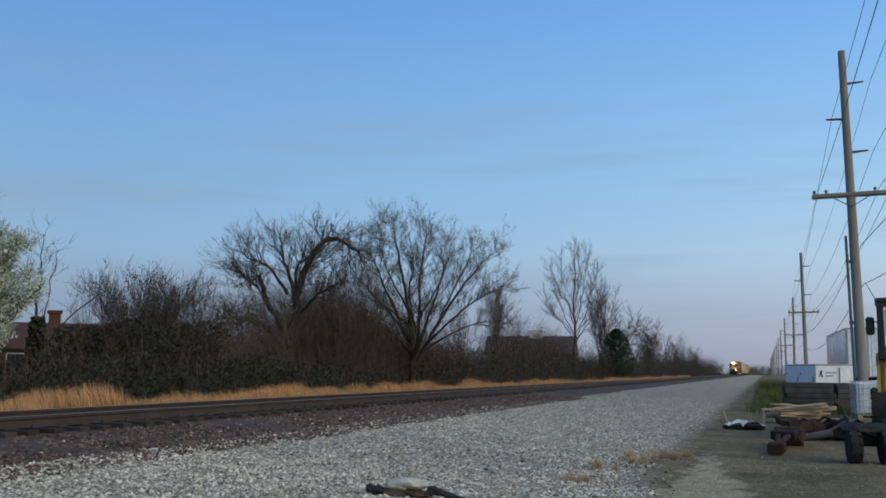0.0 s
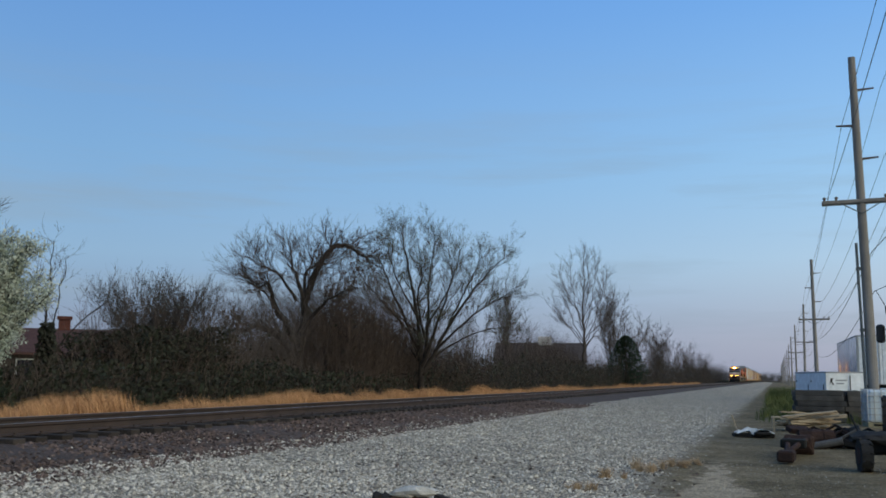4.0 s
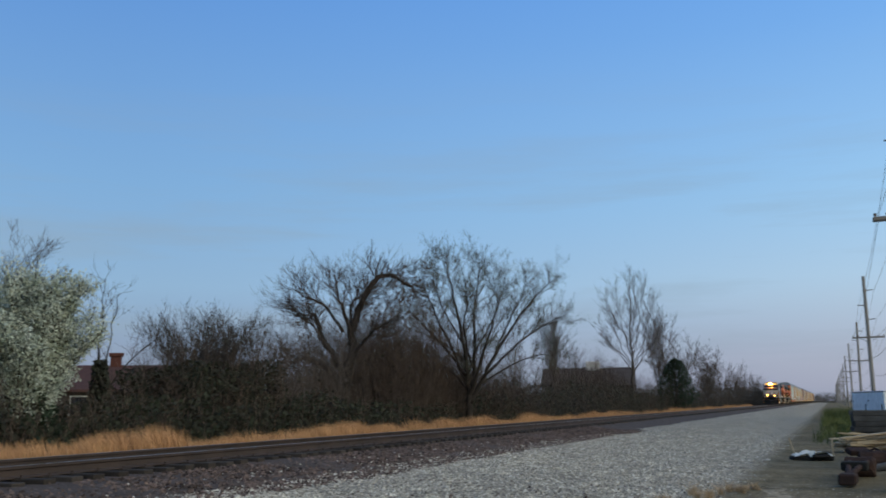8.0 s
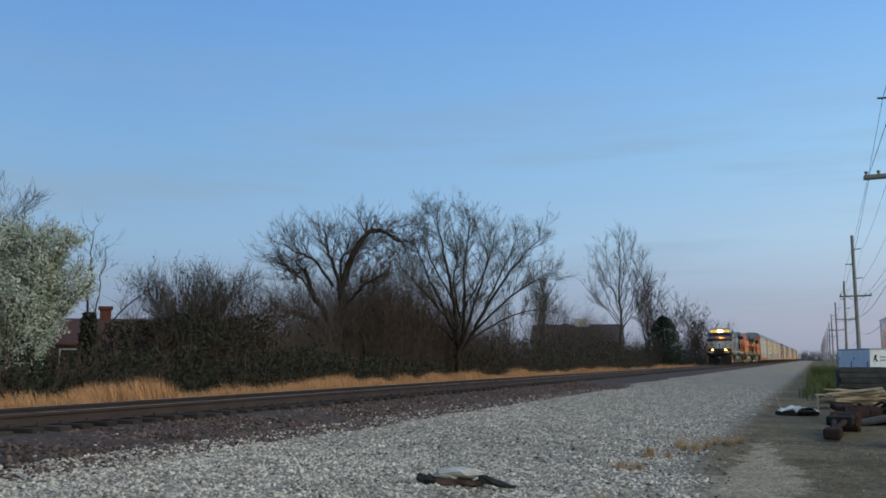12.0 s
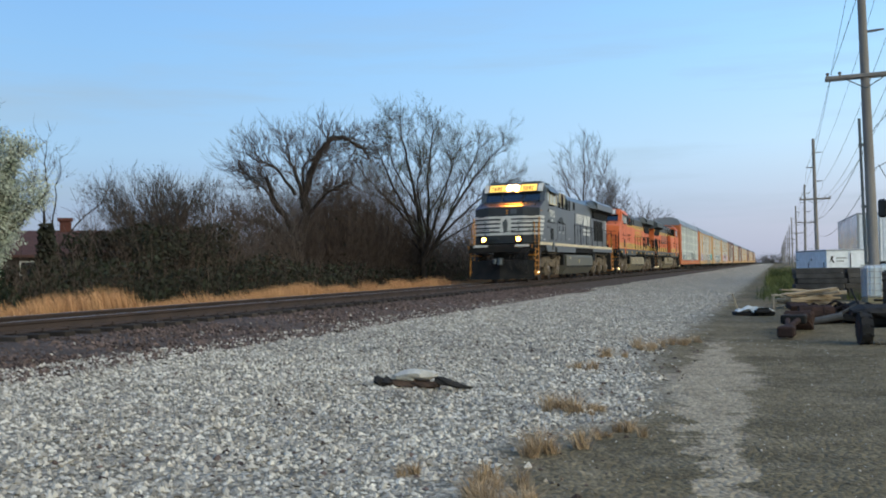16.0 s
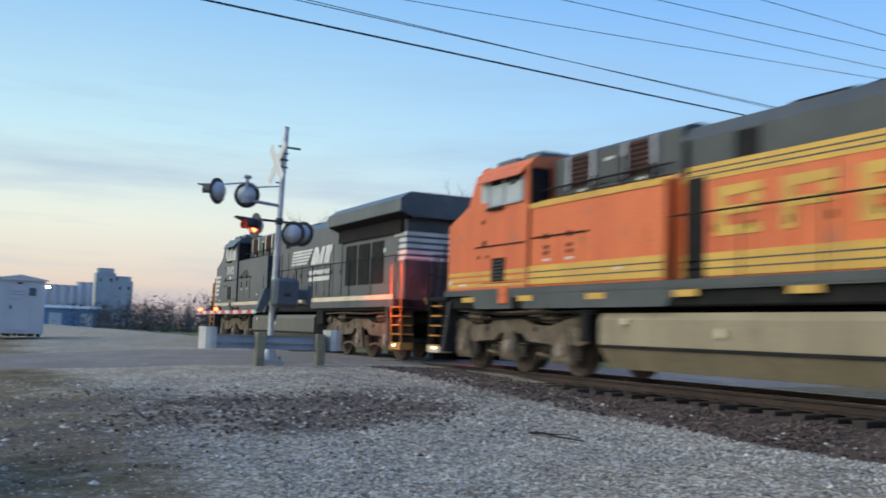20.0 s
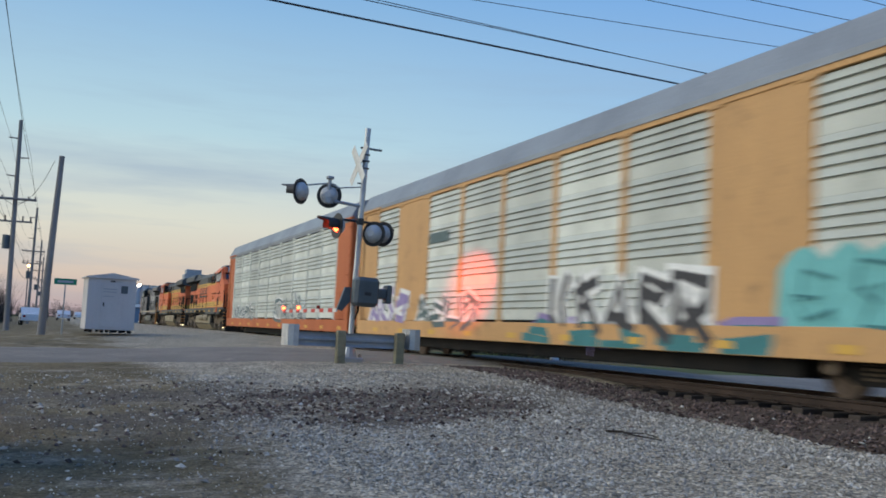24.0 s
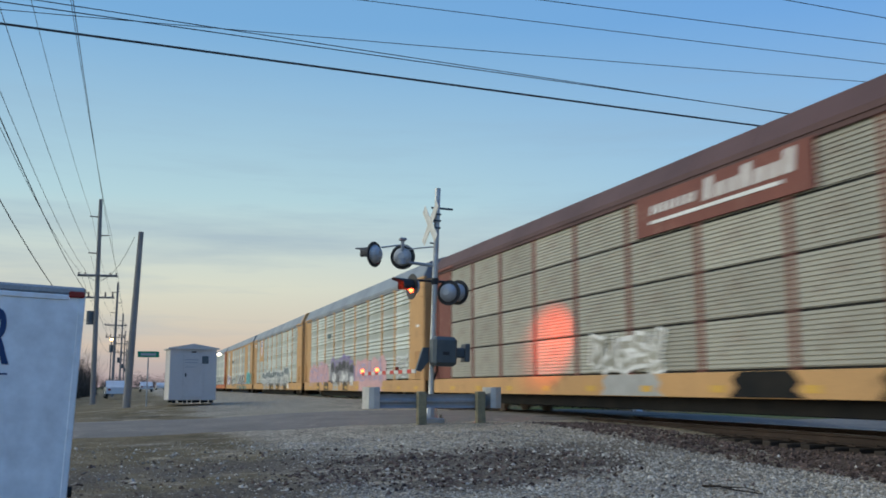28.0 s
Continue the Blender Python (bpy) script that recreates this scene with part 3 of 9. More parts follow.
    ex = N.math("MULTIPLY", N.math("ADD", N.math("ADD", X, 4.0), N.math("MULTIPLY", wob, 1.1)), .36)
    ey = N.math("MULTIPLY", N.math("ADD", N.math("ADD", Y, 13.6), N.math("MULTIPLY", wob, .5)), .45)
    ring = N.math("ADD", N.math("MULTIPLY", ex, ex), N.math("MULTIPLY", ey, ey))
    col = N.mix(N.math("MULTIPLY", N.ramp(ring, [(0.62, 1.0), (1.1, 0.0)]), N.ramp(N.noise(N.mapped(vec, .5, 1.3, 1), 1.4, 6.0, 0.65), [(0.40, 0.1), (0.56, 0.95)])), col, dark)
    far = N.ramp(N.math("MULTIPLY", N.math("ABSOLUTE", N.math("ADD", X, N.math("ADD", wob, 1.5))), 0.02), [(0.26, 0.0), (0.32, 1.0)])
    turf = N.mix(N.ramp(N.noise(vec, 0.12, 5.0), [(0.4, 0.0), (0.6, 1.0)]), (0.10, 0.125, 0.045, 1), (0.16, 0.125, 0.07, 1))
    turf = N.mix(0.6, turf, N.ramp(N.noise(vec, 2.2, 6.0, 0.7), [(0.3, 0.5), (0.7, 1.5)]), "MULTIPLY")
    col = N.mix(far, col, turf)
    N.l.new(col, p.inputs["Base Color"])
    bp = N.n.new("ShaderNodeBump")
    bp.inputs["Strength"].default_value, bp.inputs["Distance"].default_value = 0.8, 0.03
    N.l.new(N.math("SUBTRACT", N.math("ADD", N.math("MULTIPLY", tone, .4), N.noise(vec, 9, 4.0)), dist), bp.inputs["Height"])
    N.l.new(bp.outputs[0], p.inputs["Normal"])
    return m


M["ground"] = ground_material()


def build_ground():
    xs, ys = grid_lines(-2600, 2600, -24, 14, 0.5), grid_lines(-2600, 2600, -56, 44, 0.5)
    b = Buf()
    w = len(xs)
    for y in ys:
        for x in xs:
            z = ground_z(x, y) if abs(x) < 300 and abs(y) < 400 else ground_z(max(-300, min(300, x)), max(-400, min(400, y)))
            b.v.append((x, y, z))
    for j in range(len(ys) - 1):
        for i in range(w - 1):
            a = j * w + i
            b.f.append((a, a + 1, a + w + 1, a + w))
    return solid("ground", b, "ground", "gravel and bare earth yard beside the railway", "ground", kind="structure", smooth=True)


def build_track():
    b = Buf()
    ys = grid_lines(-900, 1200, -40, 60, 0.6)
    prof = ((-4.0, 0.15), (-3.2, 0.26), (-1.75, 0.455), (-1.3, 0.44), (0, 0.41), (1.22, 0.425), (1.42, 0.41), (3.0, 0.25), (4.3, 0.1))
    for y in ys:
        for dx, z in prof:
            k = 0.05 * noise.noise(Vector((dx * 1.1, y * 0.8, 2))) if abs(y) < 70 else 0
            b.v.append((TX + dx + 3 * k, y, z + 0.6 * k))
    n = len(prof)
    for j in range(len(ys) - 1):
        for i in range(n - 1):
            a = j * n + i
            b.f.append((a, a + 1, a + n + 1, a + n))
    bed = solid("ballast_bed", b, "ballast", "dark red-brown stone ballast shoulder of the railway track", "track bed", kind="structure", smooth=True)
    for s in (-1, 1):
        r = Buf()
        prof = [(-0.07, 0), (0.07, 0), (0.07, 0.015), (0.014, 0.035), (0.010, 0.115), (0.035, 0.13), (0.036, 0.165), (0.030, 0.170), (-0.030, 0.170), (-0.036, 0.165), (-0.035, 0.13), (-0.010, 0.115), (-0.014, 0.035), (-0.07, 0.015)]
        x = TX + s * 0.7535
        r.prism([(x + p, RAIL - 0.171 + q) for p, q in prof], 1, -900, 1200)
        rail = solid("rail", r, "rail", "rusty steel rail with a worn bright head on timber ties", "rail", "rails of the track", "structure")
        top = Buf().box(x - 0.027, x + 0.027, -900, 1200, RAIL - 0.004, RAIL + 0.001)
        part("rail_head", top, "rail_top", rail, "polished running surface")
    tie = Buf().box(-1.33, 1.33, -0.115, 0.115, -0.17, 0.0, 0.012).mesh("tie", M["tie"])
    plate = Buf()
    for s in (-1, 1):
        plate.box(s * 0.7535 - 0.16, s * 0.7535 + 0.16, -0.1, 0.1, -0.006, 0.014)
        for q in (-1, 1):
            plate.box(s * 0.7535 + q * 0.10 - 0.012, s * 0.7535 + q * 0.10 + 0.012, -0.05, -0.02, 0.0, 0.045)
    plate = plate.mesh("tie_plate", M["rail"])
    rest = Buf()
    y = -200.0
    R = random.Random(3)
    while y < 330:
        if -42 < y < 72:
            t = part("tie", tie, None, bed, at=pose(TX + R.uniform(-.05, .05), y, 0.497 + R.uniform(-.012, .006), 0, 0, R.uniform(-1.2, 1.2)))
            part("tie_plate", plate, None, t)
        else:
            rest.box(TX - 1.3, TX + 1.3, y - 0.115, y + 0.115, 0.33, 0.497)
        y += 0.53
    tagged(part("far_ties", rest, "tie", bed), kind="stuff")


def stones(name, count, area, size, material, label, density=None, seed=1):
    """Loose stones as one mesh of rough little octahedra."""
    r = np.random.RandomState(seed)
    base = np.array([(1, 0, 0), (-1, 0, 0), (0, 1, 0), (0, -1, 0), (0, 0, 1), (0, 0, -1)], float)
    tri = np.array([(0, 2, 4), (2, 1, 4), (1, 3, 4), (3, 0, 4), (2, 0, 5), (1, 2, 5), (3, 1, 5), (0, 3, 5)])
    V, F, k = [], [], 0
    while k < count:
        x, y = r.uniform(area[0], area[1]), r.uniform(area[2], area[3])
        if density and r.rand() > density(x, y):
            continue
        s = size[0] + (size[1] - size[0]) * r.rand() ** 2.5
        p = base * (r.uniform(0.55, 1.1, (6, 1))) * (s, s * r.uniform(0.6, 1), s * r.uniform(0.45, 0.8))
        a = r.uniform(0, 6.28)
        c_, s_ = math.cos(a), math.sin(a)
        p = np.stack([p[:, 0] * c_ - p[:, 1] * s_, p[:, 0] * s_ + p[:, 1] * c_, p[:, 2] + r.uniform(-.4, .4) * p[:, 0]], 1)
        V.append(p + (x, y, surface_z(x, y) + s * 0.12))
        F.append(tri + 6 * k)
        k += 1
    me = bpy.data.meshes.new(name)
    me.from_pydata(np.concatenate(V).tolist(), [], np.concatenate(F).tolist())
    me.materials.append(M[material])
    return tagged(new(name, me), label, "gravel", kind="stuff")


def surface_z(x, y):
    d = abs(x - TX)
    if d < 3.25 and not -31.0 < y < -22.6:
        return max(ground_z(x, y), 0.42 if d < 1.3 else 0.41 - (d - 1.4) / 1.6 * 0.16)
    return ground_z(x, y)


build_ground()
build_track()

# ---- train ----
SPEED = 21.074


def train_y(t):
    return -3.035 - SPEED * (t - 18.0)


MOVING = []  # vehicle, distance of its origin behind the train's datum, turned round
WHEELS = []


def wheelset(parent, u, r=0.533):
    ob = part("wheelset", WHEEL[r], None, parent, "worn steel wheels on an axle", at=pose(0, u, r))
    WHEELS.append((ob, u, r))
    return ob


def wheel_mesh(r):
    b = Buf()
    for s in (-1, 1):
        b.cyl((s * 0.69, 0, 0), (s * 0.72, 0, 0), r + 0.028, 28)
        b.cyl((s * 0.72, 0, 0), (s * 0.83, 0, 0), r, 28, r - 0.006)
        b.cyl((s * 0.83, 0, 0), (s * 0.845, 0, 0), r * 0.82, 24, r * 0.8)
        b.cyl((s * 0.84, 0, 0), (s * 0.90, 0, 0), r * 0.33, 14)
        for i in range(5):
            a = i * 1.2566
            b.cyl((s * 0.84, math.cos(a) * r * .55, math.sin(a) * r * .55), (s * 0.85, math.cos(a) * r * .55, math.sin(a) * r * .55), r * .1, 8)
    b.cyl((-0.7, 0, 0), (0.7, 0, 0), 0.09, 10)
    return b.mesh("wheelset", M["wheel"])


WHEEL = {0.533: wheel_mesh(0.533), 0.457: wheel_mesh(0.457)}


def loco_truck(parent, uc, flip):
    """Six-wheel truck: side frames, bearings, springs, brake gear."""
    tr = thing("truck", pose(0, uc, 0, 0, 0, 180 if flip else 0), "", "")
    tr.parent = parent
    for k in ("label", "category"):
        if k in tr:
            del tr[k]
    for s in (-1, 1):
        x = s * 1.13
        pts = [(-2.75, .72), (-2.75, 1.02), (-2.2, 1.14), (-1.55, .98), (-.9, 1.0), (-.55, 1.13), (.55, 1.13), (.9, 1.0), (1.55, .98), (2.2, 1.14), (2.75, 1.02), (2.95, .72), (2.6, .62), (1.5, .62), (.7, .66), (.45, .82), (-.45, .82), (-.7, .66), (-1.5, .62), (-2.5, .62)]
        part("side_frame", Buf().prism(pts, 0, x - .07, x + .07), "under", tr)
        for u in (-2.0, 0, 2.0):
            j = Buf().prism([(u - .17, .88), (u + .17, .88), (u + .33, .30), (u - .33, .30)], 0, x + s * .02, x + s * .12)
            j.box(x - .03, x + s * .08, u - .36, u + .36, .24, .32, .01)
            part("journal_box", j, "under", tr)
            c = Buf().cyl((x + s * .10, u, .533), (x + s * .17, u, .533), .145, 16)
            c.cyl((x + s * .17, u, .533), (x + s * .19, u, .533), .07, 10)
            part("bearing_cap", c, "steel", tr, "pale steel bearing cap")
            for q in (-.43, .43):
                sp = Buf()
                for i in range(5):
                    sp.cyl((x, u + q, .34 + i * .062), (x, u + q, .375 + i * .062), .085, 10)
                part("spring", sp, "under", tr)
        for u in (-1.0, 1.0):
            br = Buf().box(x - s * .3, x - s * .1, u - .05, u + .05, .3, .75, .02)
            part("brake_hanger", br, "under", tr)
            part("brake_rod", Buf().tube([(x - s * .2, u - .35, .3), (x, u, .42), (x, u + .4, .36)], .035, 6), "under", tr)
            part("frame_hole", Buf().cyl((x + s * .066, u * .98, .90), (x + s * .074, u * .98, .90), .06, 14), "dark_under", tr, "dark round hole through the frame")
            part("air_cylinder", Buf().cyl((x - s * .02, u * 1.5 - .32, 1.16), (x - s * .02, u * 1.5 + .25, 1.13), .13, 14).cyl((x - s * .02, u * 1.5 + .25, 1.13), (x - s * .02, u * 1.5 + .5, 1.12), .05, 8), "under", tr, "brake cylinder on the frame")
        part("air_cylinder", Buf().cyl((x, 2.35, 1.06), (x, 2.8, 1.06), .13, 12), "under", tr)
        part("air_cylinder", Buf().cyl((x, -2.75, 1.0), (x, -2.35, 1.0), .11, 12), "under", tr)
        part("pipe", Buf().tube([(x + s * .1, -2.6, 1.18), (x + s * .1, -1.2, 1.10), (x + s * .1, .4, 1.14), (x + s * .1, 1.6, 1.08), (x + s * .1, 2.5, 1.2)], .022, 6), "dark_under", tr)
    part("bolster", Buf().box(-1.05, 1.05, -1.9, 1.9, .55, .95, .05), "dark_under", tr)
    return tr


def side_box(x, u0, u1, z0, z1, th=0.012):
    return [Buf().box(s * x, s * (x + th), u0, u1, z0, z1) for s in (-1, 1)]


def pairs(name, bufs, material, parent, label=""):
    for q in bufs:
        part(name, q, material, parent, label)


def locomotive(label, pal, number=None, lit=True):
    """A wide-cab six-axle diesel; u runs back from the front coupler, z up from the rail."""
    L = thing("locomotive", pose(0, 0, 0), label, "locomotive", "locomotives of the train")
    main, top_, sill = pal["main"], pal["top"], pal["sill"]
    CW = 1.50  # half width at the cab
    # underframe with its deck and skirt
    fr = Buf().box(-1.42, 1.42, .95, 21.45, 1.32, 1.62, .03)
    fr.box(-.5, .5, 1.0, 21.3, 1.0, 1.35)
    part("underframe", fr, "dark_under", L)
    for s in (-1, 1):
        sk = Buf().prism([(1.5, 1.74), (21.1, 1.74), (21.1, 1.42), (14.6, 1.42), (14.4, 1.58), (9.6, 1.58), (9.4, 1.32), (5.0, 1.32), (5.0, 1.55), (4.55, 1.55), (4.55, 1.32), (3.0, 1.32), (2.66, 1.61), (1.5, 1.61)], 0, s * 1.44, s * 1.50)
        part("side_sill", sk, pal["skirt"], L)
        part("sill_stripe", Buf().box(s * 1.50, s * 1.508, 1.5, 21.1, 1.62, 1.745), sill, L, pal["sill_label"])
    # nose and cab
    # the nose tapers in plan: a flat middle and a shallow facet to each side
    nose = Buf()
    plan = ((-1.495, 1.66, 3.25), (-.78, 1.42, 3.33), (.78, 1.42, 3.33), (1.495, 1.66, 3.25), (1.495, 2.66, 3.62), (-1.495, 2.66, 3.62))
    nose.convex([(x, u, 1.72) for x, u, z in plan] + [(x, u - .04, z) for x, u, z in plan], [tuple(range(6)), (6, 7, 10, 11), (7, 8, 10), (8, 9, 10), (6, 11, 7), (7, 10, 11), (0, 1, 7, 6), (1, 2, 8, 7), (2, 3, 9, 8), (3, 4, 10, 9), (4, 5, 11, 10), (5, 0, 6, 11)])
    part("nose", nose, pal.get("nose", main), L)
    cab = Buf()
    cab.prism([(2.5, 1.74), (2.5, 3.2), (2.62, 3.60), (2.96, 4.28), (3.15, 4.40), (5.08, 4.40), (5.08, 1.74)], 0, -1.36, 1.36)
    for s in (-1, 1):
        cab.prism([(1.66, 1.74), (1.64, 3.26), (2.58, 3.63), (2.96, 4.28), (5.12, 4.28), (5.12, 1.74)], 0, s * 1.28, s * CW)
    part("cab", cab, main, L)
    part("cab_roof", Buf().prism([(-1.5, 4.22), (-1.36, 4.42), (-.7, 4.51), (.7, 4.51), (1.36, 4.42), (1.5, 4.22)], 1, 3.06, 5.1), pal["roof"], L)
    for u0, u1 in ((3.28, 4.16), (4.42, 5.08)):
        for x0 in (-1.2, .28):
            part("roof_unit", Buf().box(x0, x0 + .92, u0, u1, 4.44, 4.585, .03), "box_grey", L, "flat grey roof unit")
    part("roof_aerial", Buf().cyl((-.1, 3.9, 4.5), (-.1, 3.9, 4.68), .03, 6), "sig_black", L)
    part("headlight_visor", Buf().prism([(2.70, 4.08), (2.94, 4.44), (3.2, 4.46), (3.2, 4.08)], 0, -1.36, 1.36), pal["visor"], L)
    for x0, x1 in ((-1.10, -.38), (.38, 1.10)):
        part("board_case", Buf().prism([(2.672, 4.08), (2.912, 4.44), (2.96, 4.44), (2.72, 4.08)], 0, x0 - .05, x1 + .05), "sig_black", L, "black number board case")
        part("number_board", Buf().prism([(2.665, 4.105), (2.880, 4.425), (2.92, 4.425), (2.70, 4.105)], 0, x0, x1), "board" if lit else "white_paint", L, "lit amber number board" if lit else "unlit number board")
        if lit:
            up = Vector((0, .215, .32)).normalized()
            side_ = Vector((1, 0, 0))
            nrm = side_.cross(up)
            face = Matrix.Translation(Vector((x0 + .07, 2.680, 4.155)) + nrm * .006) @ Matrix(((side_.x, up.x, nrm.x, 0), (side_.y, up.y, nrm.y, 0), (side_.z, up.z, nrm.z, 0), (0, 0, 0, 1)))
            letters("board_number", number, .31, "sig_black", L, face @ Matrix.Diagonal((.82, 1, 1, 1)), "dark figures on the number board", .006)
    for x in (-.15, .15):
        part("headlight_can", Buf().cyl((x, 3.0, 4.27), (x, 2.735, 4.27), .145, 16), "sig_black", L)
        part("headlight", Buf().cyl((x, 2.735, 4.27), (x, 2.730, 4.27), .125, 16), "head" if lit else "sig_back", L, "glowing headlight" if lit else "unlit headlight")
    for x0, x1 in ((-1.26, -.54), (-.48, .48), (.54, 1.26)):
        part("windshield", Buf().prism([(2.615, 3.64), (2.825, 4.06), (2.86, 4.06), (2.65, 3.64)], 0, x0, x1), "win", L, "dark slanted windshield")
    for s in (-1, 1):
        part("wiper", Buf().tube([(s * .3, 2.58, 3.62), (s * .6, 2.74, 3.96)], .012, 4), "dark_under", L)
    for s in (-1, 1):
        x = s * CW
        part("quarter_window", Buf().prism([(3.17, 3.68), (3.16, 4.00), (3.24, 4.10), (3.48, 4.10), (3.48, 3.64), (3.22, 3.64)], 0, x, x + s * .012), "win_pale", L, "pane with its pale reflection painted on")
        for a in (3.55, 4.16, 4.93):
            part("window_frame", Buf().box(x, x + s * .04, a - .035, a + .035, 3.53, 4.06, .006), pal["win_frame"], L, "pale sash frame")
        part("window_frame", Buf().box(x + s * .002, x + s * .042, 3.585, 4.895, 3.51, 3.56, .006), pal["win_frame"], L, "pale sash frame")
        part("arm_rest", Buf().box(x, x + s * .08, 3.5, 4.18, 3.44, 3.50, .015), "dark_under", L, "dark padded arm rest")
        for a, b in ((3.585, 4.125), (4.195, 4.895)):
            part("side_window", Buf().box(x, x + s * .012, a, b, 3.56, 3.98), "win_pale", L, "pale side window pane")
        part("window_opening", Buf().box(x, x + s * .010, 3.585, 4.90, 3.98, 4.16), "dark_under", L, "dark gap above the sash")
        part("curtain", Buf().prism([(4.22, 4.10), (4.90, 4.10), (4.62, 3.93), (4.44, 3.90)], 0, x, x + s * .02), "sig_black", L, "dark slack curtain")
        part("window_awning", Buf().prism([(x - s * .01, 4.28), (x + s * .16, 4.06), (x + s * .145, 4.045), (x - s * .01, 4.22)], 1, 3.22, 5.0), main, L, "awning over the cab window")
        part("radio_vent", Buf().box(x, x + s * .015, 3.70, 4.25, 1.90, 2.40), "dark_under", L, "black louvred vent")
        for i in range(6):
            part("vent_slat", Buf().box(x + s * .012, x + s * .022, 3.72, 4.23, 1.94 + i * .075, 1.965 + i * .075), "sig_black", L)
        part("sill_latch", Buf().box(x, x + s * .035, 4.05, 4.42, 1.42, 1.78, .02).cyl((x, 4.14, 1.62), (x + s * .05, 4.14, 1.62), .04, 8).cyl((x, 4.33, 1.62), (x + s * .05, 4.33, 1.62), .04, 8), main, L, "bolted jacking pad")
        ln = Buf().box(x, x + s * .02, 2.95, 5.02, 2.66, 2.69).box(x, x + s * .012, 3.3, 5.02, 1.86, 1.875).box(x, x + s * .02, 3.3, 3.4, 2.66, 2.8)
        ln.cyl((x, 3.28, 3.22), (x + s * .02, 3.28, 3.22), .05, 10).cyl((x, 3.1, 2.45), (x + s * .015, 3.1, 2.45), .04, 8).cyl((x, 3.5, 2.45), (x + s * .015, 3.5, 2.45), .04, 8)
        part("cab_seam", ln, "dark_under", L, "dark seam and fittings")
        part("data_plate", Buf().box(x, x + s * .012, 2.25, 2.55, 1.84, 1.88), "white_paint", L)
        part("data_plate", Buf().box(x, x + s * .012, 1.7, 1.85, 1.88, 1.96), "white_paint", L)
        part("marker_light", Buf().box(x, x + s * .015, 1.78, 1.95, 3.12, 3.17), "safety", L)
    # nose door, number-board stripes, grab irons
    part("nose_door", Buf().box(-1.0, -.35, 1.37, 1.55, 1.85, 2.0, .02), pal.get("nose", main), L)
    part("nose_window", Buf().box(.22, .50, 1.365, 1.40, 3.0, 3.22, .02), "box_grey", L, "small grey nose hatch")
    for z in (3.04, 3.16):
        part("nose_lamp", Buf().cyl((.06, 1.39, z), (.06, 1.375, z), .045, 10), "safety", L)
    if pal["stripes"]:
        for i in range(5):
            z = 2.90 - i * .185
            part("nose_stripe", Buf().box(-.78, .78, 1.372, 1.40, z - .09, z + .02), "white_paint", L, "white painted stripe")
            for s in (-1, 1):
                part("nose_stripe", Buf().prism([(s * .78, 1.372), (s * 1.505, 1.614), (s * 1.49, 1.66), (s * .78, 1.43)], 2, z - .09, z + .02), "white_paint", L, "white painted stripe")
                e = 2.52 - i * .085
                part("nose_stripe", Buf().prism([(1.66, z - .09), (1.66, z + .02), (e, z + .02), (e - .06, z - .09)], 0, s * CW, s * (CW + .007)), "white_paint", L, "white painted stripe")
        part("nose_emblem", Buf().prism([(-.30, 2.20), (-.22, 2.86), (.10, 2.95), (.26, 2.75), (.22, 2.2), (.02, 2.12)], 1, 1.358, 1.368), "white_paint", L, "white emblem plate")
        part("emblem_mark", Buf().prism([(-.10, 2.18), (-.16, 2.62), (.02, 2.82), (.10, 2.6), (.04, 2.2)], 1, 1.350, 1.358), "black_paint", L)
    else:
        part("nose_band", Buf().box(-.78, .78, 1.362, 1.40, 2.05, 2.28), "yellow", L, "yellow band on the nose")
        for i in range(3):
            pairs("side_band", side_box(CW, 1.70, 5.05, 1.80 + i * .13, 1.88 + i * .13, .008), "yellow", L, "yellow painted stripe")
    for s in (-1, 1):
        for i in range(4):
            z = 2.0 + i * .30
            part("grab_iron", Buf().tube([(s * 1.3, 1.58, z), (s * 1.3, 1.46, z), (s * 1.0, 1.37, z), (s * 1.0, 1.48, z)], .014, 5), "dark_under", L)
        part("nose_rail", Buf().tube([(s * 1.25, 1.74, 3.30), (s * 1.25, 1.78, 3.43), (s * 1.25, 2.42, 3.66), (s * 1.25, 2.46, 3.56)], .014, 5), "dark_under", L)
    hr = Buf().tube([(-.9, 1.9, 3.36), (-.9, 1.9, 3.46), (.9, 1.9, 3.46), (.9, 1.9, 3.36)], .016, 5)
    hr.tube([(1.3, 2.0, 3.38), (1.3, 2.3, 3.56), (1.3, 2.75, 3.68)], .016, 5).box(.5, .62, 2.3, 2.6, 3.5, 3.62)
    part("nose_handrail", hr, "dark_under", L)
    # front platform, anticlimber, plow, coupler, hoses
    part("front_platform", Buf().box(-1.5, 1.5, .62, 1.62, 1.52, 1.62, .02).box(-1.5, 1.5, .55, .66, 1.28, 1.64, .03), "dark_under", L)
    for q in (-1.25, .62):
        part("platform_edge", Buf().box(q, q + .63, .535, .552, 1.53, 1.63), "white_paint", L, "white edge of the front platform")
    plow = Buf()
    for s in (-1, 1):
        plow.convex([(0, .12, .12), (s * 1.45, .62, .12), (s * 1.45, .75, .95), (0, .42, .95), (0, .24, .12), (s * 1.40, .74, .12), (s * 1.40, .85, .95), (0, .54, .95)], [(0, 1, 2, 3), (4, 5, 6, 7), (0, 1, 5, 4), (3, 2, 6, 7), (1, 2, 6, 5), (0, 3, 7, 4)])
    part("snow_plow", plow, "dark_under", L, "battered dark snow plow")
    cp = Buf().box(-.12, .12, .1, .9, .78, 1.0, .03).box(-.2, .2, -.02, .25, .74, 1.04, .05)
    part("coupler", cp, "dark_under", L, "dark knuckle coupler")
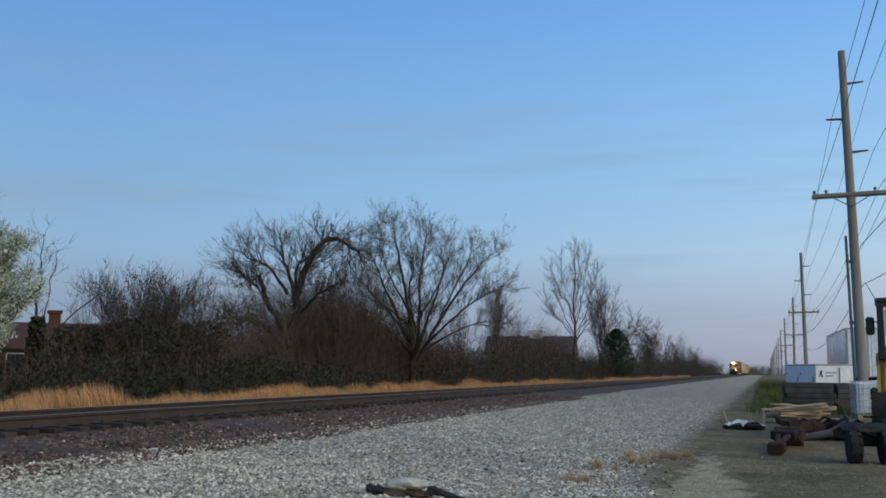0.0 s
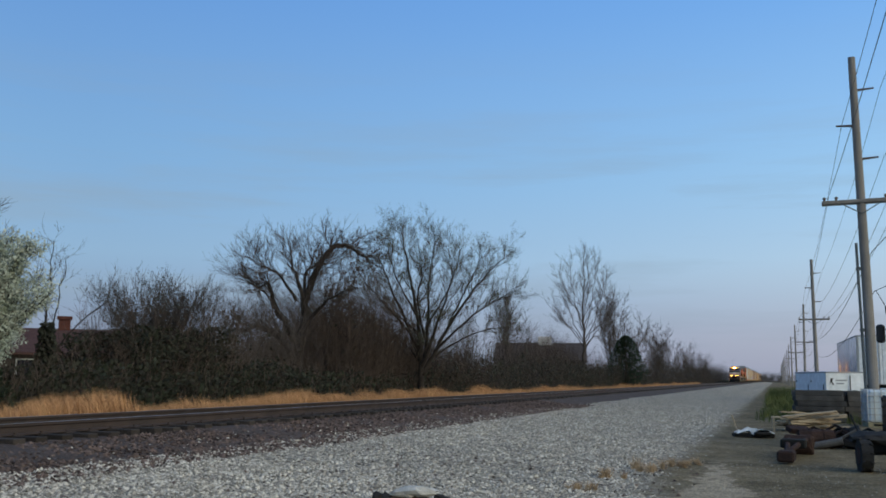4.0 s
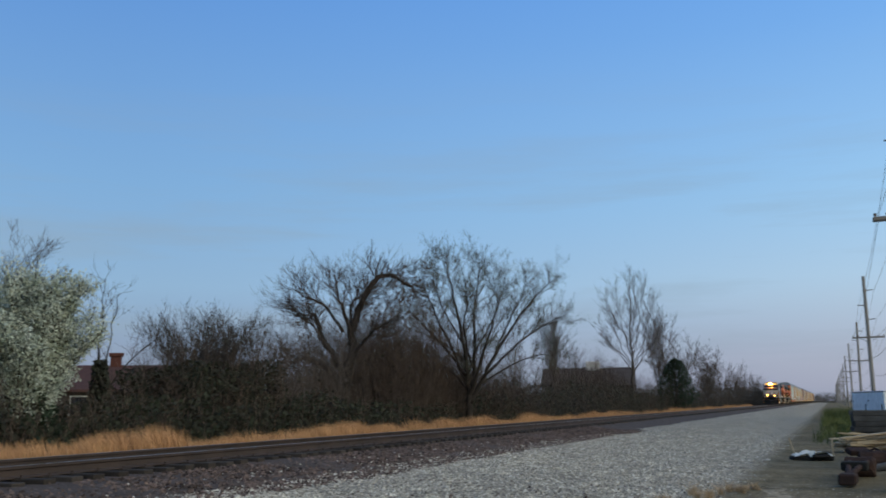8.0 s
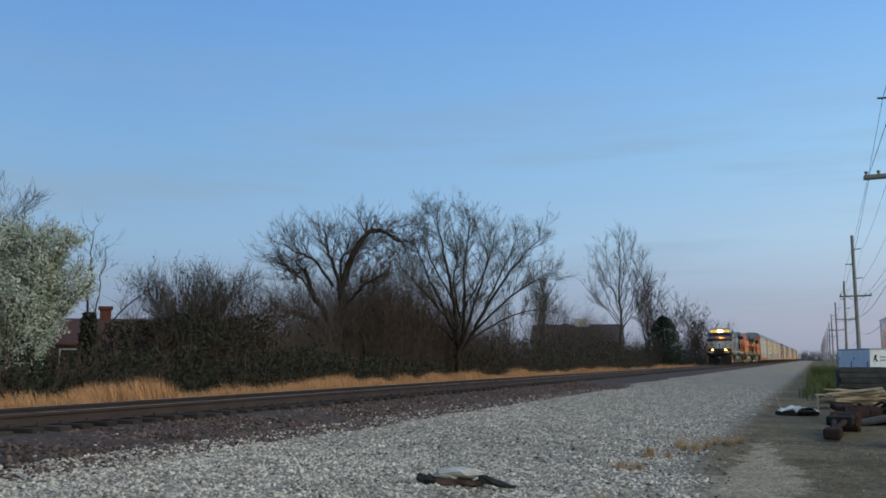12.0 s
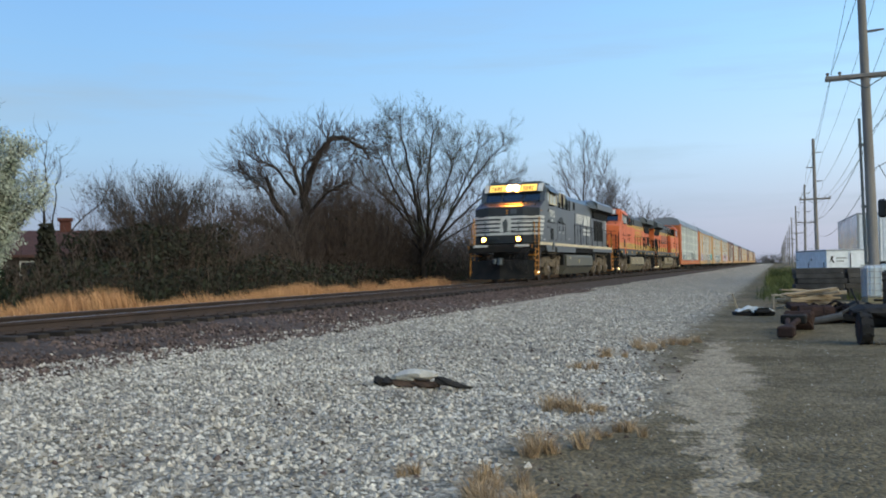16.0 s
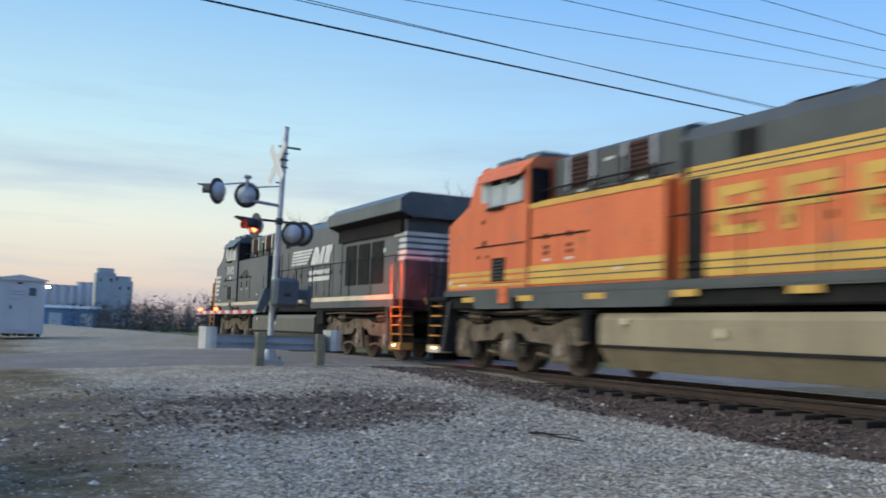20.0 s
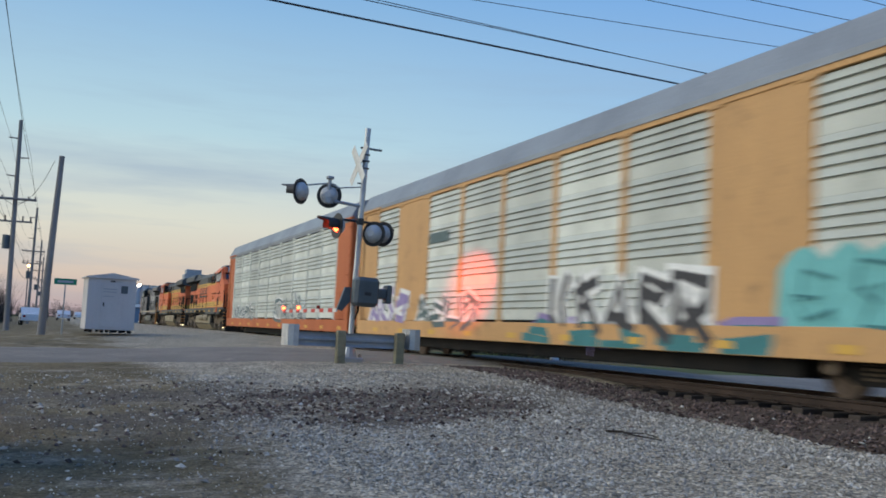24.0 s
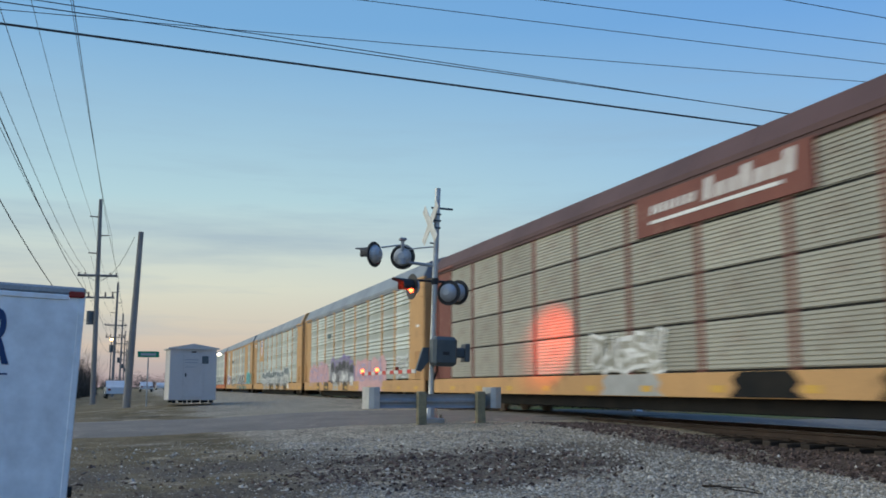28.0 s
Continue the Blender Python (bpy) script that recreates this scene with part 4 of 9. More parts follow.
    part("knuckle", Buf().cyl((.08, -.02, .76), (.08, -.02, 1.04), .10, 12).box(-.2, -.08, -.12, .1, .78, 1.02, .03), "box_grey", L, "worn steel knuckle")
    for x, d in ((.95, .10), (1.06, .02), (1.17, -.06), (1.27, .05)):
        part("air_hose", Buf().tube([(x, .56, 1.42), (x, .36, 1.40 - d), (x - .04, .18, 1.15 + d), (x - .06, .14, .80), (x - .02, .24, .45 + d), (x, .34, .38)], .024, 6), "rubber", L)
    for s in (-1, 1):
        part("cut_lever", Buf().tube([(s * .2, .3, 1.2), (s * .9, .42, 1.28), (s * 1.42, .40, 1.46)], .018, 6), "dark_under", L, "dark uncoupling lever")
        part("lever_grip", Buf().tube([(s * 1.42, .40, 1.46), (s * 1.44, .30, 1.62)], .018, 6), "safety", L, "orange lever grip")
        part("stair_rail", Buf().tube([(s * 1.49, 1.26, 1.5), (s * 1.50, 1.36, 2.1), (s * 1.50, 1.50, 2.85)], .026, 6), pal["rail"], L, "handrail beside the nose")
    for x, d in ((-.55, .1), (-.4, .0), (.42, .05), (.6, .12), (.75, .03)):
        part("air_hose", Buf().tube([(x, .55, 1.15), (x, .3, 1.05), (x + d, .2, .75), (x + d * 2, .3, .55)], .025, 6), "rubber", L)
    for s in (-1, 1):
        dl = Buf().box(s * .62, s * .95, .50, .66, 1.66, 1.98, .03)
        part("ditch_light_box", dl, "dark_under", L)
        part("ditch_light", Buf().cyl((s * .78, .51, 1.86), (s * .78, .455, 1.86), .10, 14, .075), "ditch" if lit else "sig_back", L, "glowing ditch light" if lit else "unlit ditch light")
    # steps and handrails at both ends
    for e, d in ((.66, 1), (21.65, -1)):
        for s in (-1, 1):
            for i in range(5):
                z = .47 + i * .235
                u0, u1 = e + .05 * i * d, e + (.62 + .02 * i) * d
                part("step", Buf().box(s * 1.12, s * 1.5, u0, u1, z - .02, z + .015), "safety", L, "orange-edged step")
                part("step_riser", Buf().box(s * 1.1, s * 1.13, u0, u1, z, z + .2), "dark_under", L)
            part("step_plate", Buf().box(s * 1.14, s * 1.51, e, e + .66 * d, .30, .45, .01), pal["step"], L, "orange step plate")
            part("step_side", Buf().prism([(e + .68 * d, .35), (e + .98 * d, 1.5), (e + 1.1 * d, 1.5), (e + .82 * d, .35)], 0, s * 1.1, s * 1.48), "sig_black", L, "dark stair side plate")
            part("step_lamp", Buf().box(s * 1.51, s * 1.52, e + .3 * d, e + .46 * d, .40, .43), "step_light", L, "small lit step lamp")
            rl = Buf().tube([(s * 1.47, e + .02 * d, .45), (s * 1.47, e + .12 * d, 1.6), (s * 1.40, e + .28 * d, 2.62)], .02, 6)
            rl.tube([(s * 1.47, e + .64 * d, .45), (s * 1.47, e + .74 * d, 1.6), (s * 1.44, e + .86 * d, 2.55)], .02, 6)
            part("stair_rail", rl, pal["rail"], L, "orange stair handrail")
        for s in (-1, 1):
            part("end_rail", Buf().tube([(s * 1.4, e + .02 * d, 1.6), (s * 1.4, e + .05 * d, 2.66), (s * .75, e + .05 * d, 2.66), (s * .75, e + .02 * d, 1.6)], .02, 6), "dark_under", L)
        part("end_chain", Buf().tube([(-.75, e + .05 * d, 2.3), (0, e + .04 * d, 2.15), (.75, e + .05 * d, 2.3)], .014, 5), "dark_under", L)
    # engine hood
    aux = Buf().box(-1.45, 1.45, 5.1, 9.3, 1.74, 3.45, .02)
    part("electrical_cabinet", aux, main, L)
    up = Buf().prism([(-1.07, 3.44), (-1.07, 4.33), (-.8, 4.45), (.8, 4.45), (1.07, 4.33), (1.07, 3.44)], 1, 5.46, 9.3)
    up.prism([(-.78, 3.44), (-.76, 4.32), (-.6, 4.42), (.6, 4.42), (.76, 4.32), (.78, 3.44)], 1, 5.1, 5.46)
    # thin near-black plates paint the shade on the cab's rear wall
    pairs("cab_back", [Buf().box(s * 1.0, s * 1.44, 5.12, 5.14, 3.46, 4.2) for s in (-1, 1)], "dark_under", L, "rear wall of the cab, painted dark for its shade")
    part("upper_hood", up, top_, L)
    hood = Buf().prism([(-1.16, 1.62), (-1.16, 4.05), (-.95, 4.30), (.95, 4.30), (1.16, 4.05), (1.16, 1.62)], 1, 9.3, 16.4)
    part("engine_hood", hood, main, L)
    part("hood_roof", Buf().prism([(-1.165, 3.55), (-1.165, 4.06), (-.95, 4.31), (.95, 4.31), (1.165, 4.06), (1.165, 3.55)], 1, 9.3, 16.4), top_, L)
    for i in range(9):
        u = 9.5 + i * .77
        pairs("hood_door", side_box(1.16, u, u + .70, 1.85, 3.45, .014), main, L)
        pairs("door_latch", side_box(1.175, u + .60, u + .66, 2.5, 2.62, .012), "dark_under", L)
    for u in (5.35, 6.18, 7.25):
        pairs("cabinet_door", side_box(1.45, u, u + (.80 if u < 7 else 1.6), 1.9, 2.70, .012), main, L)
    pairs("cab_gap", side_box(1.445, 5.115, 5.16, 1.78, 3.44, .012), "dark_under", L, "dark joint behind the cab")
    if pal["stripes"]:
        pairs("soot_stain", [Buf().prism([(5.3, 2.765), (5.5, 2.85), (5.72, 2.88), (5.88, 2.97), (6.12, 3.03), (6.42, 3.03), (6.62, 2.97), (6.72, 2.88), (6.68, 2.80), (6.62, 2.765)], 0, s * 1.45, s * 1.453) for s in (-1, 1)], "soot", L, "rounded dark stain above the doors")
    pairs("door_bar", side_box(1.45, 5.25, 7.15, 2.72, 2.75, .03), "dark_under", L, "dark lifting bar over the doors")
    for u in (5.78, 6.58):
        pairs("door_hinge", side_box(1.462, u - .04, u + .04, 2.68, 2.79, .03), "dark_under", L)
        for z in (2.40, 2.52):
            pairs("door_latch", side_box(1.462, u - .05, u + .05, z - .035, z + .035, .025), "dark_under", L)
        pairs("placard", side_box(1.463, u - .1, u + .1, 2.24, 2.29, .01), "white_paint", L)
    pairs("placard", side_box(1.463, 7.95, 8.15, 1.98, 2.03, .01), "white_paint", L)
    pairs("hood_vent", side_box(1.168, 10.6, 11.1, 3.62, 4.02, .012), "dark_under", L, "dark vent in the upper hood")
    for u in (6.02, 7.82):
        pairs("intake_grille", side_box(1.07, u, u + .72, 3.70, 4.30, .03), "brownish", L, "red-brown intake grille")
        for i in range(6):
            pairs("grille_slat", side_box(1.10, u, u + .72, 3.73 + i * .095, 3.77 + i * .095, .012), "dark_under", L)
        for q in (-.10, .72):
            pairs("grille_frame", side_box(1.07, u + q, u + q + .10, 3.66, 4.32, .055), pal["win_frame"], L, "pale upright frame")
        pairs("placard", side_box(1.07, u + .28, u + .48, 3.58, 3.64, .012), "white_paint", L)
    pairs("hood_panel", side_box(1.07, 6.9, 7.65, 3.66, 4.28, .012), top_, L)
    pairs("placard", side_box(1.082, 7.15, 7.37, 4.08, 4.14, .01), "white_paint", L)
    for x, z in ((1.2, 3.74), (1.2, 3.54), (-1.2, 3.74), (-1.2, 3.54)):
        part("roof_pipe", Buf().tube([(x, 5.15, z), (x, 9.2, z)], .02, 5), "dark_under", L)
    for i in range(2, 6):
        u = 5.28 + i * .84
        pairs("hood_post", side_box(1.19, u, u + .06, 3.45, 4.05 if i % 2 else 3.8, .05), "dark_under", L)
    # flat dark strip stands for the shade behind the cabinet's rear edge
    pairs("hood_recess", side_box(1.176, 9.5, 9.95, 1.75, 3.4, .012), "dark_under", L, "dark strip painted for the shade behind the cabinet")
    part("exhaust_stack", Buf().box(-.45, .45, 11.0, 12.2, 4.28, 4.52, .03).box(-.7, .7, 12.6, 14.0, 4.28, 4.42, .03).box(-.6, .6, 9.6, 10.4, 4.28, 4.40, .03), "dark_under", L)
    # radiator cab with its overhanging wings
    E = pal["tail"]  # where the hood ends; a platform follows
    rad = Buf().prism([(-1.16, 1.62), (-1.16, 3.55), (1.16, 3.55), (1.16, 1.62)], 1, 16.4, E)
    rad.prism([(-1.16, 3.5), (-1.2, 3.95), (1.2, 3.95), (1.16, 3.5)], 1, 16.4, E + .02)
    part("radiator_cab", rad, main, L)
    wing = Buf().prism([(-1.54, 3.93), (-1.54, 4.26), (-1.25, 4.46), (1.25, 4.46), (1.54, 4.26), (1.54, 3.93), (1.2, 3.80), (-1.2, 3.80)], 1, 16.0, E + .38)
    wing.convex([(-1.1, 15.3, 4.0), (1.1, 15.3, 4.0), (1.0, 15.3, 4.3), (-1.0, 15.3, 4.3), (-1.54, 16.0, 3.93), (1.54, 16.0, 3.93), (1.25, 16.0, 4.46), (-1.25, 16.0, 4.46)], [(0, 1, 2, 3), (4, 5, 6, 7), (0, 1, 5, 4), (3, 2, 6, 7), (0, 3, 7, 4), (1, 2, 6, 5)])
    part("radiator_wing", wing, top_, L, "overhanging radiator housing")
    for s in (-1, 1):
        # shade under the overhang is put on as thin near-black strips
        part("wing_underside", Buf().prism([(s * 1.19, 3.79), (s * 1.53, 3.92), (s * 1.53, 3.90), (s * 1.19, 3.765)], 1, 16.05, E + .34), "dark_under", L)
    if pal["stripes"]:
        pairs("radiator_screen", side_box(1.20, 16.2, E - .2, 3.42, 3.80, .05), "dark_under", L, "dark radiator screens")
        for i in range(4):
            u = 16.7 + i * 1.02
            pairs("grille_door", side_box(1.16, u, u + .86, 2.1, 3.3, .02), "dark_under" if i < 3 else main, L)
    else:
        pairs("radiator_screen", [Buf().prism([(16.5, 3.80), (17.2, 3.22), (E - .12, 3.18), (E - .06, 3.80)], 0, s * 1.17, s * 1.215) for s in (-1, 1)], "dark_under", L, "dark radiator screens")
        for u, w, z0, z1 in ((16.35, .36, 2.52, 2.86), (16.80, .36, 2.52, 2.86), (16.35, .36, 2.06, 2.42), (16.80, .36, 2.06, 2.42), (17.75, .55, 1.98, 2.34), (18.6, E - 18.95, 2.2, 2.92)):
            pairs("grille_door", side_box(1.18, u, u + w, z0, z1, .02), "dark_under", L, "dark louvred opening")
        pairs("hood_door", side_box(1.16, 17.5, 18.3, 2.42, 3.1, .03), main, L, "weathered hood door")
    if pal["stripes"]:
        for i in range(5):
            z = 3.42 - i * .165
            part("tail_stripe", Buf().box(-1.17, 1.17, E, E + .012, z - .08, z + .02), "white_paint", L, "white painted stripe")
            pairs("tail_stripe", side_box(1.162, 20.3 + .05 * i, E, z - .08, z + .02, .008), "white_paint", L, "white painted stripe")
        for s in (-1, 1):
            x0, x1 = s * 1.176, s * 1.184
            for i in range(5):
                z = 3.44 - i * .105
                part("emblem_stripe", Buf().prism([(11.52 - i * .04, z), (13.62 - i * .13, z), (13.55 - i * .13, z - .07), (11.49 - i * .04, z - .07)], 0, x0, x1), "white_paint", L, "white painted stripe")
            for pts in ([(13.45, 2.90), (13.80, 3.46), (14.15, 3.46), (14.35, 3.16), (14.55, 3.46), (14.85, 3.46), (14.55, 2.90)], [(14.70, 2.90), (14.95, 3.46), (15.5, 3.46), (15.45, 3.3), (15.3, 3.18), (15.2, 2.90)]):
                part("emblem_block", Buf().prism(pts, 0, x0, x1), "white_paint", L, "white emblem shape")
            for z in (2.56, 2.34):
                part("text_bar", Buf().prism([(13.25, z), (13.3, z + .14), (15.3, z + .14), (15.25, z)], 0, x0, x1), "white_paint", L, "white bar of lettering")
        pairs("tail_number", side_box(1.162, 19.6, 20.2, 2.96, 3.08, .008), "white_paint", L)
    else:
        for z0, z1, n in ((1.80, 2.17, 3), (3.34, 3.60, 3)):
            pairs("hood_band", side_box(1.176, 9.4, E if z0 < 3 else 16.6, z0, z1, .008), "yellow", L, "yellow painted band")
            pairs("cabinet_band", side_box(1.467, 5.1, 9.3, z0, min(z1, 3.44), .006), "yellow", L, "yellow painted band")
            for k in range(1, n):
                z = z0 + (z1 - z0) * k / n
                pairs("band_line", side_box(1.184, 9.4, E if z0 < 3 else 16.6, z - .012, z + .012, .004), "green_black", L, "thin dark line in the band")
                if z < 3.4:
                    pairs("band_line", side_box(1.473, 5.1, 9.3, z - .012, z + .012, .004), "green_black", L, "thin dark line in the band")
        for k in range(8):
            pairs("sill_dash", side_box(1.508, 2.4 + k * 2.4, 2.95 + k * 2.4, 1.47, 1.58, .006), "yellow", L, "yellow reflective dash on the sill")
        pairs("roof_line", side_box(1.21, 5.1, 9.3, 3.42, 3.52, .02), "yellow", L, "yellow edge line")
        if pal.get("air_tanks"):
            for s in (-1, 1):
                x0, x1 = s * 1.178, s * 1.186
                part("logo_bar", Buf().prism([(10.6, 2.62), (10.3, 2.70), (15.2, 2.72), (15.0, 2.58)], 0, x0, x1), "green_black", L, "long dark logo bar")
                for k in range(4):
                    u = 10.2 + k * 1.28
                    for q, w, z in ((.16, .9, 3.22), (.08, .8, 3.04), (0, .75, 2.86)):
                        part("logo_block", Buf().prism([(u - q, z), (u - q - .03, z + .08), (u - q + w - .03, z + .08), (u - q + w, z)], 0, x0, x1), "green_black", L, "dark slanted logo stroke")
                    part("logo_block", Buf().prism([(u + .62, 2.84), (u + .46, 3.30), (u + .66, 3.30), (u + .82, 2.84)], 0, x0, x1 + s * .002), "green_black", L, "dark slanted logo stroke")
        for i in range(0 if pal.get("air_tanks") else 4):
            u = pal["logo"] + i * 1.35
            for s in (-1, 1):
                lg = Buf()
                x0, x1 = s * (1.178 if pal["logo"] > 9 else 1.47), s * (1.186 if pal["logo"] > 9 else 1.478)
                lg.box(x0, x1, u, u + .24, 2.42, 3.2).box(x0, x1, u + .24, u + .95, 3.04, 3.2).box(x0, x1, u + .24, u + .9, 2.74, 2.88)
                if i != 1:
                    lg.box(x0, x1, u + .24, u + .95, 2.42, 2.57)
                lg.box(x0, x1, u + .72, u + .95, 2.86, 3.06)
                part("lettering", lg, pal["logo_mat"], L, "large block lettering shapes")
        part("tail_panel", Buf().box(-1.0, 1.0, E, E + .015, 2.2, 3.4), main, L)
        part("tail_band", Buf().box(-1.17, 1.17, E, E + .014, 3.50, 3.76), "yellow", L, "yellow band round the top of the tail")
        part("tail_band", Buf().box(-1.17, 1.17, E, E + .014, 1.80, 2.12), "yellow", L, "yellow band round the foot of the tail")
        pairs("tail_band", side_box(1.22, E - .12, E, 3.50, 3.76, .006), "yellow", L)
        for x in (-.55, .25):
            part("tail_chevron", Buf().prism([(x - .35, 2.24), (x - .1, 2.24), (x + .35, 2.95), (x + .1, 2.95)], 1, E + .016, E + .022), "cream", L, "faded pale diagonal mark")
        for s in (-1, 1):
            part("tail_rail", Buf().tube([(s * 1.40, E + .1, 1.7), (s * 1.40, E + .1, 2.7), (s * 1.40, 21.5, 2.7), (s * 1.40, 21.5, 1.7)], .02, 6), "dark_under", L, "rear platform handrail")
        part("tail_rail", Buf().tube([(-1.38, 21.5, 2.66), (1.38, 21.5, 2.66)], .018, 5).tube([(-.4, 21.5, 1.7), (-.4, 21.5, 2.66)], .018, 5).tube([(.4, 21.5, 1.7), (.4, 21.5, 2.66)], .018, 5), "dark_under", L, "rear platform handrail")
    # walkway rails
    for s in (-1, 1):
        part("walkway_rail", Buf().tube([(s * 1.46, 9.45, 2.78), (s * 1.46, E + .1, 2.78)], .018, 5), "dark_under", L)
        for i in range(8):
            u = 9.5 + i * (E - 9.5) / 7
            part("rail_post", Buf().tube([(s * 1.46, u, 1.7), (s * 1.46, u, 2.78)], .016, 5), "dark_under", L)
    # tank, trucks, wheels
    tk = Buf().prism([(-1.35, 1.22), (-1.42, 1.1), (-1.42, .62), (-1.15, .24), (1.15, .24), (1.42, .62), (1.42, 1.1), (1.35, 1.22)], 1, 7.5, 14.7)
    part("fuel_tank", tk, pal["tank"], L, "long dusty fuel tank")
    pairs("tank_band", side_box(1.421, 7.5, 14.7, .60, .66, .01), "dark_under", L)
    part("tank_fitting", Buf().box(1.43, 1.47, 8.2, 8.35, 1.02, 1.12).cyl((1.42, 10.6, .9), (1.47, 10.6, .9), .08, 10).box(-1.47, -1.43, 8.2, 8.35, 1.02, 1.12), "cream", L)
    if pal.get("air_tanks"):
        for s in (-1, 1):
            for u in (8.3, 10.5):
                part("air_reservoir", Buf().cyl((s * 1.32, u, 1.05), (s * 1.32, u + 1.9, 1.05), .24, 14), "tan_tank", L, "dusty tan air reservoir")
    rig = Buf()
    for s in (-1, 1):
        rig.tube([(s * 1.3, 2.0, 1.34), (s * 1.38, 4.0, 1.2), (s * 1.36, 7.3, 1.26)], .03, 6).box(s * 1.2, s * 1.4, 6.85, 7.1, .7, 1.3, .02)
        rig.tube([(s * 1.38, 7.3, 1.40), (s * 1.38, 15.0, 1.40)], .03, 6).box(s * 1.2, s * 1.42, 14.9, 15.5, .9, 1.4, .02)
        for i in range(6):
            rig.box(s * 1.1, s * 1.38, 9.0 + i * 1.0, 9.3 + i * 1.0, 1.38, 1.55, .02)
    part("underframe_piping", rig, "dark_under", L)
    for s in (-1, 1):
        part("brake_pipe", Buf().tube([(s * 1.30, 1.9, 1.30), (s * 1.34, 3.2, 1.24), (s * 1.34, 5.2, 1.27), (s * 1.30, 7.2, 1.22)], .02, 6), "under", L, "dusty brake pipe")
        part("brake_pipe", Buf().tube([(s * 1.30, 15.2, 1.25), (s * 1.34, 17.0, 1.28), (s * 1.34, 19.0, 1.24), (s * 1.30, 20.6, 1.30)], .02, 6), "under", L, "dusty brake pipe")
        part("junction_box", Buf().box(s * 1.22, s * 1.36, 5.0, 5.55, 1.16, 1.34, .02), "under", L, "dusty junction box")
    loco_truck(L, 4.05, False)
    loco_truck(L, 18.17, True)
    for c in (4.05, 18.17):
        for d in (-2, 0, 2):
            wheelset(L, c + d)
    if number:
        for s in (-1, 1):
            m = Matrix.Translation((s * (CW + .008), 3.50 if s > 0 else 4.75, 2.94)) @ Matrix(((0, 0, s, 0), (s, 0, 0, 0), (0, 1, 0, 0), (0, 0, 0, 1)))
            letters("road_number", number, .46, "white_paint", L, m @ Matrix.Diagonal((1.10, .98, .25, 1)), "white painted road number", 0.017)
            part("maker_mark", Buf().box(s * CW, s * (CW + .008), 3.95, 4.2, 2.74, 2.84), "white_paint", L)
    return L


PAL_BLACK = dict(main="black_paint", nose="nose_shade_black", top="black_paint", roof="black_paint", visor="white_paint", sill="cream", sill_label="dusty cream stripe along the sill", skirt="black_paint", win_frame="cream", rail="safety", step="safety", stripes=True, tank="tank", tail=21.1)
PAL_OLD = dict(main="orange", top="green_black", roof="orange", visor="orange", sill="green_black", sill_label="dark sill band", skirt="green_black", win_frame="sig_back", rail="dark_under", step="cream", stripes=False, tank="tan_tank", bands=((1.82, 1.88), (1.95, 2.01), (2.08, 2.14), (3.34, 3.40), (3.46, 3.52)), logo=10.2, logo_mat="yellow", tail=20.15)
PAL_NEW = dict(PAL_OLD, bands=((1.82, 1.90), (2.0, 2.08), (3.38, 3.46)), logo_mat="green_black", air_tanks=True, logo=9.7, tail=20.65)
BODY_START = 67.75
CAR = 28.05

lead = locomotive("weathered black freight locomotive with white nose stripes and lit headlights", PAL_BLACK, "7692")
MOVING.append((lead, 0.9, False))
MOVING.append((locomotive("orange and dark green freight locomotive with yellow stripes and lettering", PAL_OLD, None, False), 23.5, False))
MOVING.append((locomotive("orange freight locomotive with dark lettering, running cab last", PAL_NEW, None, False), 45.5 + 22.3, True))


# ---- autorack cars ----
def rib_panel(w, h, rows, ribs, band, name, material, deep=.035, tone="galv_band_shade"):
    """A corrugated screen panel facing +x, its lower front corner at the origin: rows of sloping ribs with a plain band under each."""
    b = Buf()
    row = h / rows
    step = (row - band) / ribs
    zs = []
    for k in range(rows):
        z = k * row
        if band:
            zs += [(z, .006), (z + band, .006)]
        for i in range(ribs):
            q = z + band + i * step
            zs += [(q + .002, -deep), (q + step * .22, -deep), (q + step * .28, deep * .8), (q + step * .98, deep * .12)]
    zs.append((h, -deep))
    for k, (z, x) in enumerate(zs):
        b.v += [(x, 0, z), (x, w, z)]
        if k:
            b.f.append((2 * k - 2, 2 * k - 1, 2 * k + 1, 2 * k))
    b.box(-.07, -.045, 0, w, 0, h)
    me = b.mesh(name, M[material])
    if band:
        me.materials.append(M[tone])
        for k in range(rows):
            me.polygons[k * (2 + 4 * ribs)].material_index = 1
    return me


POSTS = (2.2, 4.5, 7.0, 9.6, 12.2, 14.9, 17.7, 20.45, 22.7, 25.1)
BAYS = len(POSTS) - 1
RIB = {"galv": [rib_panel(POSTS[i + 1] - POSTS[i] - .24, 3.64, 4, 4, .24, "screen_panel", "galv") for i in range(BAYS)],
       "galv_pale": [rib_panel(POSTS[i + 1] - POSTS[i] - .24, 3.64, 4, 4, .24, "screen_panel", "galv_worn", .03, "galv_pale") for i in range(BAYS)],
       "galv_tan": [rib_panel(POSTS[i + 1] - POSTS[i] - .16, .90, 1, 11, 0, "screen_panel", "galv_tan", .013) for i in range(BAYS)]}


